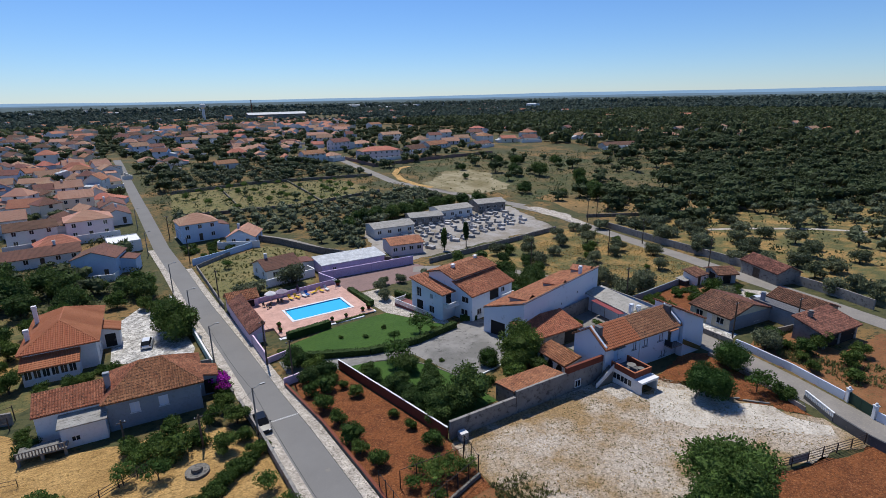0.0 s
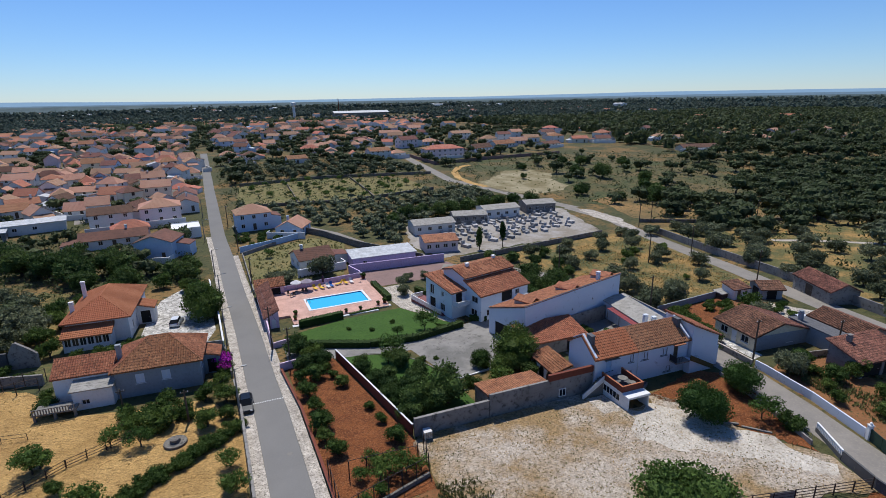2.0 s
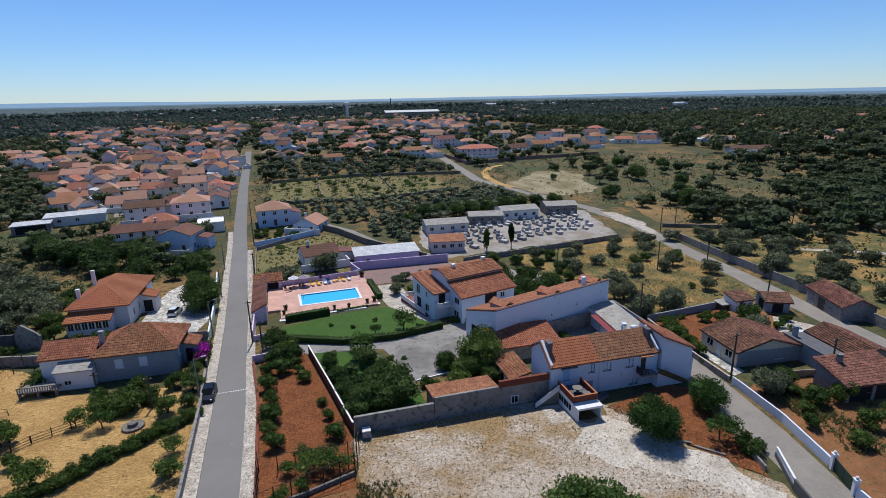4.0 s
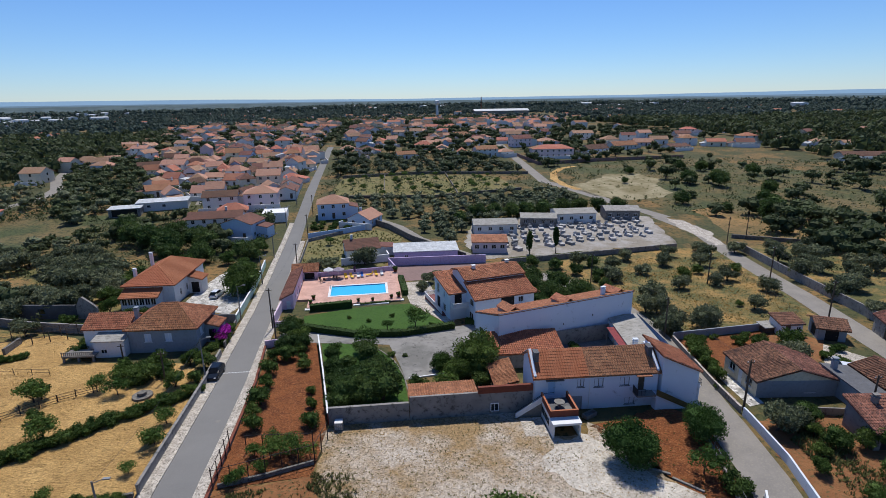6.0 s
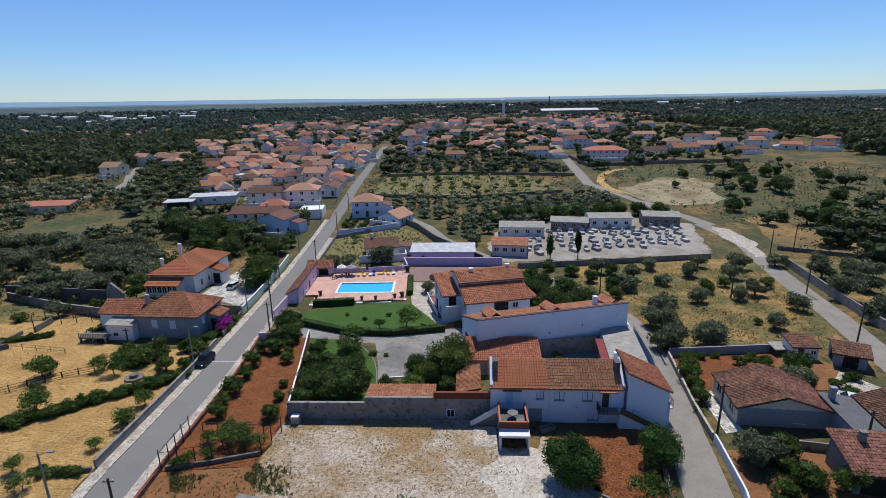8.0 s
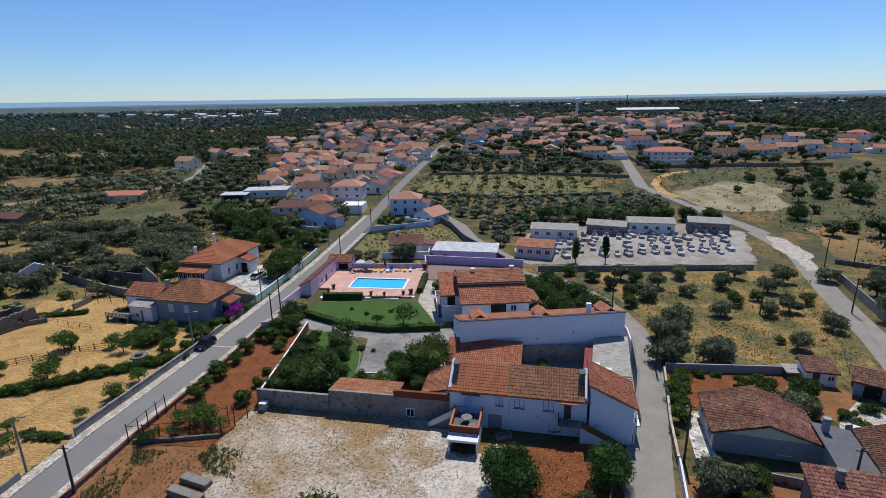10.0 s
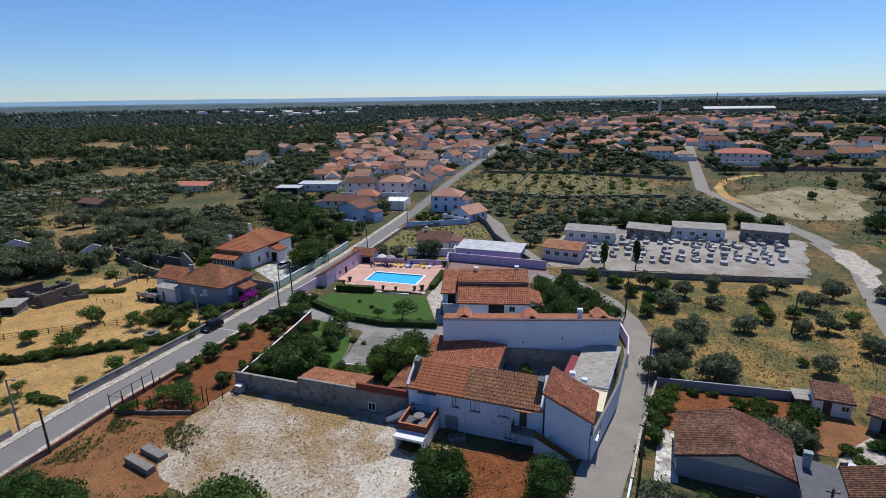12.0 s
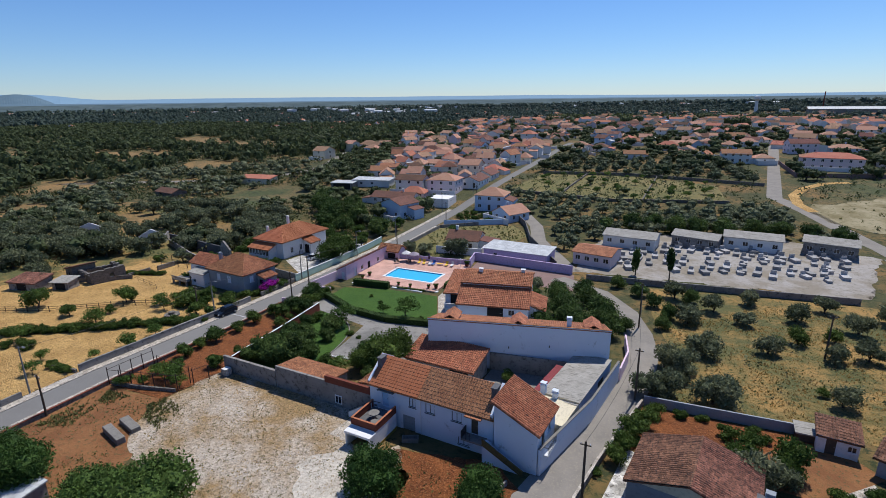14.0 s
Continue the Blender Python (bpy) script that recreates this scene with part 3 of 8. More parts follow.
def trunk_mesh(name, seed, height=1.0, fork=0.45, r=0.07, limbs=4):
    """Trunk with limbs; the crown's middle lies at the trunk's full height."""
    rng = random.Random(seed)
    bm = bmesh.new()
    lean = Vector((rng.uniform(-0.06, 0.06), rng.uniform(-0.06, 0.06), 0))
    top = Vector((0, 0, fork * height)) + lean
    tube(bm, (0, 0, -0.15), Vector((0, 0, 0.08)), r * 1.5, r * 1.1, 7)
    tube(bm, (0, 0, 0.07), top, r * 1.1, r * 0.8, 7)
    for k in range(limbs):
        a = k * 1.6 + rng.uniform(-0.3, 0.3)
        e = Vector((math.cos(a) * 0.38, math.sin(a) * 0.38, height * rng.uniform(0.85, 1.1)))
        tube(bm, top - Vector((0, 0, 0.03)), top.lerp(e, 0.5) + Vector((0, 0, 0.05)), r * 0.6, r * 0.4, 5)
        tube(bm, top.lerp(e, 0.5) + Vector((0, 0, 0.05)), e, r * 0.4, r * 0.15, 5)
    me = bpy.data.meshes.new(name)
    bm.to_mesh(me)
    bm.free()
    return me


# kinds: crown meshes in units of the crown's radius; trunk height in the same units
KINDS = {}


def tree_kind(key, name, material, label, category, leaves, size, lobes, count=4, flat=0.8, spread=1.0, tall=1.25, fork=0.4, r=0.07, leaf_len=1.0, core=0.72, limbs=4, tri=False):
    KINDS[key] = dict(name=name, label=label, category=category, material=material, tall=tall,
                      crowns=[crown_mesh("crown", hash_seed(key, i), leaves, size, lobes + i % 3, spread, flat, leaf_len, core, tri) for i in range(count)],
                      trunks=[trunk_mesh("trunk", hash_seed(key, i) + 7, tall, fork, r, limbs) for i in range(2)])


def hash_seed(key, i):
    return sum(ord(c) * (j + 3) for j, c in enumerate(key)) * 13 + i * 101


tree_kind("olive", "olive_tree", L_OLIVE, "grey-green olive tree with a rounded crown in dry grass", "tree", 1450, 0.095, 8, leaf_len=1.3, tall=0.82, fork=0.3, tri=True)
tree_kind("citrus", "citrus_tree", L_GREEN, "low dark green orange tree with a dense round crown", "tree", 1800, 0.08, 7, flat=0.85, tall=0.82, fork=0.28, tri=True)
tree_kind("fruit", "fruit_tree", L_BRIGHT, "small bright green fruit tree with a light open crown", "tree", 1300, 0.08, 7, tri=True, spread=1.15, tall=1.15, fork=0.42, r=0.05, core=0.5)
tree_kind("big", "broadleaf_tree", L_GREEN, "large dense green broadleaf tree with an uneven crown", "tree", 6000, 0.055, 12, tri=True, flat=0.9, tall=0.8, fork=0.28)
tree_kind("fig", "broadleaf_tree", L_FIG, "dense dark green fig tree with an uneven crown", "tree", 9000, 0.05, 14, count=2, flat=0.9, tall=0.8, fork=0.28, tri=True)
tree_kind("dark", "evergreen_tree", L_DARK, "dark green evergreen tree with a dense crown", "tree", 2600, 0.073, 10, tri=True, flat=1.0, tall=0.84, fork=0.25)
tree_kind("bushy", "bush", L_GREEN, "dense green garden bush growing from the ground", "bush", 1500, 0.085, 7, tri=True, flat=0.8, tall=0.55, fork=0.3, r=0.04)
tree_kind("far_olive", "olive_tree", L_OLIVE, "distant grey-green olive tree on dry ground", "tree", 150, 0.18, 4, tall=0.74, r=0.09, leaf_len=1.2, limbs=1, tri=True, core=0.98)
tree_kind("far_oak", "oak_tree", L_WOODS, "distant dark green oak tree on dry ground", "tree", 150, 0.18, 4, tall=0.74, r=0.08, limbs=1, tri=True, core=0.98)


def tree(key, x, y, radius, group="", dz=0.0, rng=random):
    k = KINDS[key]
    root = thing(k["name"], x, y, k["label"], k["category"], group, rot=rng.uniform(0, 360), dz=dz - 0.05, scale=radius)
    link_mesh("trunk", rng.choice(k["trunks"]), M_BARK, root)
    c = link_mesh("crown", rng.choice(k["crowns"]), k["material"], root)
    c.location.z = k["tall"]
    c.scale = (1, 1, rng.uniform(0.9, 1.12))
    return root


def trees(key, rows, group):
    rng = random.Random(hash_seed(group, len(rows)))
    for x, y, r in rows:
        tree(key, x, y, r, group, rng=rng)


def inside(x, y, poly):
    r = False
    for (x0, y0), (x1, y1) in zip(poly, poly[1:] + poly[:1]):
        if (y0 > y) != (y1 > y) and x < (x1 - x0) * (y - y0) / (y1 - y0) + x0:
            r = not r
    return r


KEEP_OUT = []   # outlines and discs that scattered trees leave free


FREE = {"count": -1}


def clear(x, y, m=0.0):
    if FREE["count"] != len(KEEP_OUT):
        FREE["count"] = len(KEEP_OUT)
        discs = [k for k in KEEP_OUT if len(k) == 3 and not isinstance(k[0], tuple)]
        FREE["discs"] = np.array(discs) if discs else np.zeros((0, 3))
        FREE["outlines"] = [(min(p[0] for p in k), max(p[0] for p in k), min(p[1] for p in k), max(p[1] for p in k), k) for k in KEEP_OUT if len(k) != 3 or isinstance(k[0], tuple)]
    d = FREE["discs"]
    if len(d) and bool(((d[:, 0] - x) ** 2 + (d[:, 1] - y) ** 2 < (d[:, 2] + m) ** 2).any()):
        return False
    return not any(x0 <= x <= x1 and y0 <= y <= y1 and inside(x, y, k) for x0, x1, y0, y1, k in FREE["outlines"])


def scatter(key, poly, spacing, r0, r1, group, seed, chance=1.0, jitter=0.35, turn=0.0):
    rng = random.Random(seed)
    xs, ys = [p[0] for p in poly], [p[1] for p in poly]
    cx, cy = sum(xs) / len(xs), sum(ys) / len(ys)
    R = max(max(xs) - min(xs), max(ys) - min(ys))
    n = int(R / spacing) + 1
    c, s = math.cos(radians(turn)), math.sin(radians(turn))
    for i in range(-n, n + 1):
        for j in range(-n, n + 1):
            u, v = (i + rng.uniform(-jitter, jitter)) * spacing, (j + rng.uniform(-jitter, jitter)) * spacing
            x, y, k = cx + u * c - v * s, cy + u * s + v * c, rng.random()
            r = rng.uniform(r0, r1)
            if k < chance and inside(x, y, poly) and clear(x, y, r * 0.8):
                tree(key, x, y, r, group, rng=rng)


def grove(name, key, poly, spacing, r0, r1, label, seed, chance=1.0, jitter=0.35, dens=None):
    """A grove too large to count: trunks and crowns joined into one object."""
    rng = random.Random(seed)
    kind = KINDS[key]
    pats = []
    for me in (*kind["crowns"], *kind["trunks"]):
        me.calc_loop_triangles()
        v = np.empty(len(me.vertices) * 3)
        me.vertices.foreach_get("co", v)
        f = np.empty(len(me.loop_triangles) * 3, dtype=np.int64)
        me.loop_triangles.foreach_get("vertices", f)
        pats.append((v.reshape(-1, 3), f.reshape(-1, 3)))
    nc = len(kind["crowns"])
    xs, ys = [p[0] for p in poly], [p[1] for p in poly]
    V, F, S, base = [], [], [], 0
    for i in range(int((max(xs) - min(xs)) / spacing) + 1):
        for j in range(int((max(ys) - min(ys)) / spacing) + 1):
            x = min(xs) + (i + rng.uniform(-jitter, jitter)) * spacing
            y = min(ys) + (j + 0.5 * (i % 2) + rng.uniform(-jitter, jitter)) * spacing
            k, r, a = rng.random(), rng.uniform(r0, r1), rng.uniform(0, 6.28)
            pc, pt, sz = rng.randrange(nc), nc + rng.randrange(2), rng.uniform(0.88, 1.12)
            if k > chance or not inside(x, y, poly) or not clear(x, y, r * 0.8) or (dens and rng.random() > dens(x, y)):
                continue
            c, s = math.cos(a), math.sin(a)
            for idx, lift, sl in ((pc, kind["tall"], 0), (pt, 0.0, 1)):
                v, f = pats[idx]
                w = np.stack([v[:, 0] * c - v[:, 1] * s, v[:, 0] * s + v[:, 1] * c, v[:, 2] * sz + lift], 1) * r + np.array([x, y, G(x, y) - 0.05])
                V.append(w)
                F.append(f + base)
                S.append(np.full(len(f), sl))
                base += len(v)
    me = bpy.data.meshes.new(name)
    me.from_pydata(np.concatenate(V).tolist(), [], np.concatenate(F).tolist())
    me.materials.append(kind["material"])
    me.materials.append(M_BARK)
    me.polygons.foreach_set("material_index", np.concatenate(S).astype(np.int32))
    me.update()
    return tagged(new(name, me), label, "trees", kind="stuff")


def tufts(name, poly, count, size, material, label, seed, blades=5, spread=0.5, near=()):
    """Weeds and grass tufts on the ground, one object."""
    rng = np.random.default_rng(seed)
    xs, ys = [p[0] for p in poly], [p[1] for p in poly]
    V, F, n = [], [], 0
    while n < count:
        x, y = rng.uniform(min(xs), max(xs)), rng.uniform(min(ys), max(ys))
        if not inside(x, y, poly) or 0.5 + 0.5 * noise.noise(Vector((x * 0.18, y * 0.18, seed))) < rng.uniform(0.3, 0.75):
            n += 0.05
            continue
        z = G(x, y) + 0.03
        s = size * rng.uniform(0.5, 1.5)
        for k in range(blades):
            a = rng.uniform(0, 6.28)
            u = np.array([math.cos(a), math.sin(a), 0])
            p = np.array([x, y, z]) + u * s * spread * rng.uniform(0, 1)
            t = np.array([-u[1], u[0], 0]) * s * 0.22
            b = len(V)
            V += [(p - t).tolist(), (p + t).tolist(), (p + u * s * rng.uniform(0.2, 0.7) + np.array([0, 0, s * rng.uniform(0.5, 1)])).tolist()]
            F.append((b, b + 1, b + 2))
        n += 1
    me = bpy.data.meshes.new(name)
    me.from_pydata(V, [], F)
    me.update()
    return tagged(link_mesh(name, me, material), label, "weeds", kind="stuff")


def dome(sides, rings):
    """The faces of a crown of stacked rings with one top point."""
    faces = [f for m in range(0, sides * (rings - 1), sides) for i in range(sides) for f in ((m + i, m + (i + 1) % sides, m + sides + i), (m + (i + 1) % sides, m + sides + (i + 1) % sides, m + sides + i))]
    return np.array(faces + [(sides * (rings - 1) + i, sides * (rings - 1) + (i + 1) % sides, sides * rings) for i in range(sides)])


def woods(name, poly, count, r0, r1, material, label, seed, sprays=26, dens=None, open_=True, rings=((0.7, 0.4), (0.5, 1.2)), sides=5):
    """Far woods: one object of many leafy crowns."""
    rng = np.random.default_rng(seed)
    xs, ys = [p[0] for p in poly], [p[1] for p in poly]
    V, F, base = [], [], 0
    faces = dome(sides, len(rings)) if rings else None
    made = 0
    tries = 0
    while made < count and tries < count * 6:
        tries += 1
        x, y = rng.uniform(min(xs), max(xs)), rng.uniform(min(ys), max(ys))
        if not inside(x, y, poly) or (open_ and not clear(x, y, 2.0)) or (dens and rng.random() > dens(x, y)):
            continue
        made += 1
        r = rng.uniform(r0, r1)
        g = G(x, y)
        # a lumpy crown of three rings, then loose sprays that break its outline
        if rings:
            k0 = rng.uniform(0, 6.28)
            ring = []
            for m, (rr, zz) in enumerate(rings):
                t = k0 + m * 0.5 + np.arange(sides) * 2 * np.pi / sides + rng.uniform(-0.25, 0.25, sides)
                q = r * rr * rng.uniform(0.72, 1.18, sides)
                ring.append(np.stack([x + np.cos(t) * q, y + np.sin(t) * q, g + r * zz * rng.uniform(0.84, 1.14, sides)], 1))
            ring.append(np.array([[x + rng.uniform(-0.2, 0.2) * r, y + rng.uniform(-0.2, 0.2) * r, g + r * rng.uniform(1.45, 1.75)]]))
            V.append(np.concatenate(ring))
            F.append(faces + base)
            base += sides * len(rings) + 1
        z = rng.uniform(-0.4, 1, sprays)
        a = rng.uniform(0, 2 * np.pi, sprays)
        q = np.sqrt(1 - z * z)
        k = r * rng.uniform(0.74, 1.08, sprays)
        p = np.stack([x + q * np.cos(a) * k, y + q * np.sin(a) * k, g + r * 0.9 + z * k * 0.85], 1)
        out = np.stack([q * np.cos(a), q * np.sin(a), z], 1) + rng.normal(0, 0.42, (sprays, 3))
        d = np.cross(out, rng.normal(0, 1, (sprays, 3)))
        d /= np.linalg.norm(d, axis=1)[:, None]
        t = np.cross(d, out)
        t /= np.linalg.norm(t, axis=1)[:, None]
        s = (r * rng.uniform(0.2, 0.42, sprays))[:, None]
        V.append(np.stack([p - d * s * 0.8 - t * s * 0.7, p - d * s * 0.6 + t * s * 0.8, p + d * s * 1.1], 1).reshape(-1, 3))
        F.append(np.arange(sprays * 3).reshape(-1, 3) + base)
        base += sprays * 3
    me = bpy.data.meshes.new(name)
    me.from_pydata(np.concatenate(V).tolist(), [], np.concatenate(F).tolist())
    me.update()
    return tagged(link_mesh(name, me, material), label, "woods", kind="stuff")

# ---- the ground: one sheet to the horizon ----
def ground():
    ys = sorted({b for b, _ in YB} | set(range(-300, 400, 20)) | {-4900, 800, 2500})
    xs = sorted({b for b, _ in XB} | set(range(-280, 420, 20)) | {1000, 2500})
    verts = [(x, y, G(x, y)) for y in ys for x in xs]
    n = len(xs)
    faces = [(j * n + i, j * n + i + 1, (j + 1) * n + i + 1, (j + 1) * n + i) for j in range(len(ys) - 1) for i in range(n - 1)]
    me = bpy.data.meshes.new("ground")
    me.from_pydata(verts, [], faces)
    me.update()
    return tagged(link_mesh("ground", me, M_GROUND), "dry tan earth with patchy scrub and yellow grass", "ground", kind="structure")


ground()

MAIN = [(12, -300), (13.2, -60), (14.0, 20), (14.1, 40), (14.0, 55), (13.65, 65), (13.3, 85), (12.6, 105), (12.1, 120), (11.6, 140), (10.6, 165), (9.6, 235), (8.8, 345), (8.6, 372)]
LANE_B = [(48, -120), (58, -40), (66, 5), (69, 16), (72.2, 27), (74.8, 39), (77.5, 50), (79.2, 58), (80.2, 66), (80.4, 74), (79, 82), (76, 91), (70, 100), (60, 106)]
ROAD_C = [(101, 10), (106.5, 35), (112.5, 55), (118, 73), (124, 97), (128.2, 113), (132, 128), (131, 150)]
sheet("road", strip(MAIN, 4.0, 0.05), M_ASPHALT, "straight grey asphalt village street", "road", lift=0.035)
sheet("pavement", strip(MAIN[:11], 1.4, -2.67), M_SETTS, "pale limestone sett pavement beside the street", "pavement", lift=0.12, thick=0.3)
sheet("pavement", strip(MAIN[:10], 1.3, 2.7), M_SETTS, "pale limestone sett pavement with a raised kerb", "pavement", lift=0.12, thick=0.3)
sheet("road", strip(LANE_B, 4.6), M_LANE, "narrow worn grey lane between garden walls", "road", lift=0.04)
sheet("road", strip(ROAD_C, 4.6), M_LANE, "pale worn lane past the dry orchard", "road", lift=0.04)
sheet("pale_yard", [(128, 114), (131, 114.5), (135.6, 128), (136, 142), (132.6, 147), (130, 136)], M_SETTS, "pale white gravel turning place by the lane", "ground", lift=0.05, worn=0.8)

LOT = [(28.5, 42.8), (53, 42.8), (53.4, 36), (57.4, 36), (58.5, 38), (62, 34.5), (63, 27), (66.5, 21), (65.3, 15.4), (50.5, 20), (44, 21.5), (34, 25), (29, 29), (27.3, 34)]
sheet("gravel_yard", ragged(LOT, 0.5, 2.2), M_GRAVEL, "pale trodden gravel yard with brown weedy patches", "ground", lift=0.05, worn=0.3)
sheet("trodden_strip", ragged([(53.6, 35.8), (57.6, 35.6), (60.5, 32.6), (62.4, 27.6), (65.2, 21.4), (65.0, 18.4), (61.5, 20.4), (57.6, 25.4), (53.6, 28.0), (50.6, 31.0)], 0.9, 1.4), M_SANDY, "pale sandy trodden strip across the gravel yard", "ground", lift=0.065, worn=0.35)
RED1 = [(17.6, 68), (24.6, 68.2), (28.2, 43), (27.3, 34), (17.6, 33.5)]
sheet("red_plot", RED1, M_RED, "tilled red earth plot with young orange trees", "ground", lift=0.05)
sheet("dirt_plot", [(17.6, 33.4), (27.2, 33.9), (28.9, 29), (33.9, 24.9), (40, 17), (30, 12), (17.4, 12)], M_DIRT, "bare red-brown earth with sparse weeds beside the street", "ground", lift=0.04, worn=0.4)
sheet("red_plot", [(58.6, 37.8), (69.5, 40.2), (72.2, 37), (69.3, 28), (66.2, 21.4), (63.1, 27)], M_RED, "red earth strip below the white house", "ground", lift=0.05, worn=0.3)
sheet("red_plot", [(50.5, 19.8), (65.2, 15.2), (67, 8), (63, -12), (40, -12), (44, 21)], M_RED, "red earth field behind a wire fence", "ground", lift=0.05, worn=0.5)
sheet("red_plot", [(81.6, 58.2), (100, 59.2), (98, 48.6), (80.4, 48.4)], M_RED, "red kitchen garden behind a low wall", "ground", lift=0.05)
sheet("straw_field", [(10.4, 26), (10.4, 57), (6, 64), (-10, 67), (-13, 71.5), (-15.5, 77), (-20.5, 80), (-26, 78.6), (-34.5, 76.6), (-33.5, 70.6), (-38, 62), (-48, 40), (-20, 20), (0, 12)], M_STRAW, "mown straw-coloured meadow with a vegetable strip", "field", lift=0.03, worn=0.5)
sheet("concrete_pad", [(50.6, 36.8), (53.3, 36.7), (53.5, 40.4), (50.9, 40.6)], M_SETTS, "pale concrete pad beside the garage", "pavement", lift=0.075)
sheet("dry_slope", [(-11, 84), (-13, 122), (-30, 131), (-60, 140), (-150, 135), (-165, 60), (-62, 40), (-46, 42), (-36, 62), (-31, 70), (-33, 77), (-20, 81)], M_ORCHARD, "dry tan slope under olive trees", "ground", lift=0.02, worn=1.0)
sheet("dry_orchard", [(82.5, 60), (102, 62), (110, 58), (117, 78), (123, 97), (125.5, 112.5), (116, 112.6), (90, 109.5), (79, 108), (80.5, 92), (83.5, 80)], M_ORCHARD, "dry grass orchard with scattered olive trees", "field", lift=0.03)
sheet("meadow", [(126, 215), (150, 262), (215, 272), (250, 210), (250, 150), (180, 140), (146, 140), (140, 175), (118, 200)], M_PALEFIELD, "wide mown meadow with scattered oaks", "field", lift=0.03, worn=3.0)
sheet("bare_patch", [(118, 196), (124, 206), (138, 216), (150, 228), (163, 224), (166, 210), (158, 200), (160, 186), (150, 178), (134, 178), (124, 184)], M_BARE, "pale dry bare patch in the meadow", "field", lift=0.05, worn=2.2)
sheet("bare_patch", [(140, 122), (150, 112), (180, 100), (240, 78), (250, 92), (190, 116), (166, 136), (156, 160), (148, 158)], M_STRAWY, "dry brown grass strip behind the field wall", "field", lift=0.05, worn=2.0)
sheet("dry_field", [(112, 26), (118, 45), (124, 68), (131, 96), (134, 112), (152, 108), (170, 97), (230, 72), (330, 34), (300, -10), (200, -30), (120, 0)], M_ORCHARD, "dry golden grass field with olive trees", "field", lift=0.03, worn=0.7)
sheet("farm_track", strip([(150, 84), (158, 78.5), (168, 68.5), (173, 62), (179, 50), (184, 38)], 2.2), M_SETTS, "pale farm track across the dry field", "road", lift=0.06)
sheet("meadow", [(18, 200), (22, 240), (60, 245), (95, 232), (98, 200), (60, 192)], M_GREENFIELD, "green garden meadow divided by low walls", "field", lift=0.03)
sheet("meadow", [(-95, 150), (-110, 180), (-80, 195), (-50, 180), (-45, 150), (-62, 138)], M_PALEFIELD, "mown green clearing among olive trees", "field", lift=0.03)
sheet("meadow", [(16.4, 111), (16, 140), (36, 150), (44, 140), (37, 112)], M_GREENFIELD, "weedy green yard behind the pool wall", "field", lift=0.03)

# ---- the estate: lawn, drive, pool terrace ----
sheet("lawn", [(21.8, 74.6), (21.2, 81), (30, 83.6), (41.2, 84.2), (47.4, 71), (38.8, 69.4), (31, 70.3)], M_LAWN, "mown bright green lawn with small shrubs", "lawn", lift=0.06)
sheet("lawn", [(25.5, 67.6), (28.6, 67.2), (32.2, 65.6), (34.9, 63.0), (36.4, 60.1), (37.3, 57), (38, 52.6), (38.1, 46.4), (28.2, 46)], M_LAWN, "shaded garden grass under dark trees", "lawn", lift=0.05)
sheet("driveway", [(18, 68.4), (18.2, 76), (21.6, 74.4), (31, 70), (38.8, 69), (47.6, 70.6), (53.5, 72), (54, 62), (50, 55), (38.2, 52.8), (37.6, 58), (36.4, 65.2), (25.4, 67.9)], M_DRIVE, "grey concrete driveway curving past the lawn", "driveway", lift=0.035)
sheet("garden_path", [(41.4, 84.2), (47.6, 71), (49, 75), (47, 80), (46.6, 98), (40.4, 98)], M_SETTS, "pale cobbled garden path", "path", lift=0.04)
sheet("court", [(40.6, 99), (65, 99), (63, 110), (39.2, 111.5)], M_COURT, "faded red paved court behind the house", "court", lift=0.03)
sheet("dirt_plot", [(73.9, 21.5), (77.5, 35), (83, 35.8), (90, 33.8), (87.5, 26.5), (100, 25.5), (104, 20), (104, 4), (80, -4), (70, 8)], M_DIRT, "bare brown earth and weeds behind the lane wall", "ground", lift=0.04, worn=0.4)
sheet("dirt_plot", [(91, 47.6), (98, 47.5), (104.5, 54), (103, 56), (98.5, 58), (92, 52)], M_DIRT, "bare brown kitchen garden earth", "ground", lift=0.055)

# ---- boundary walls ----
wall_run("wall_street_west", [(10.75, 22), (10.75, 27)], 0.9, 0.25, M_WALLGREY, "low weathered grey street wall")
wall_run("wall_street_west", [(10.75, 34), (10.6, 56), (10.2, 66)], 1.1, 0.25, M_WALLGREY, "low weathered grey street wall", cap=0.06)
wall_run("wall_street_west", [(10.0, 69), (9.4, 79.5)], 1.0, 0.25, M_STONE, "rough stone garden wall behind the bougainvillea")
wall_run("wall_street_west", [(9.3, 80), (8.9, 95), (8.2, 108), (7.6, 118)], 1.5, 0.2, M_MINT, "pale mint green street wall", cap=0.08, cap_mat=M_WHITE)
wall_run("wall_yard", [(2.5, 81.3), (9.2, 80.2)], 1.7, 0.22, M_WALLGREY, "grey side wall of the yard")
wall_run("wall_street_east", [(17.6, 18), (17.7, 40), (17.6, 55), (16.7, 67.4)], 0.55, 0.25, M_STONE, "low dark stone wall edging the red plot", cap=0.06, cap_mat=M_BRICK)
wall_run("wall_gate", [(16.6, 67.6), (20.6, 68.2)], 1.3, 0.22, M_PINK, "sloping pink and white gate wall")
wall_run("wall_gate", [(16.6, 76.5), (20.4, 77.5)], 1.0, 0.22, M_PINK, "low pink gate wall with flowers")
wall_run("wall_pool_street", [(16.5, 76.4), (16.6, 84.8)], 2.0, 0.22, M_PINK, "pink boundary wall beside the street")
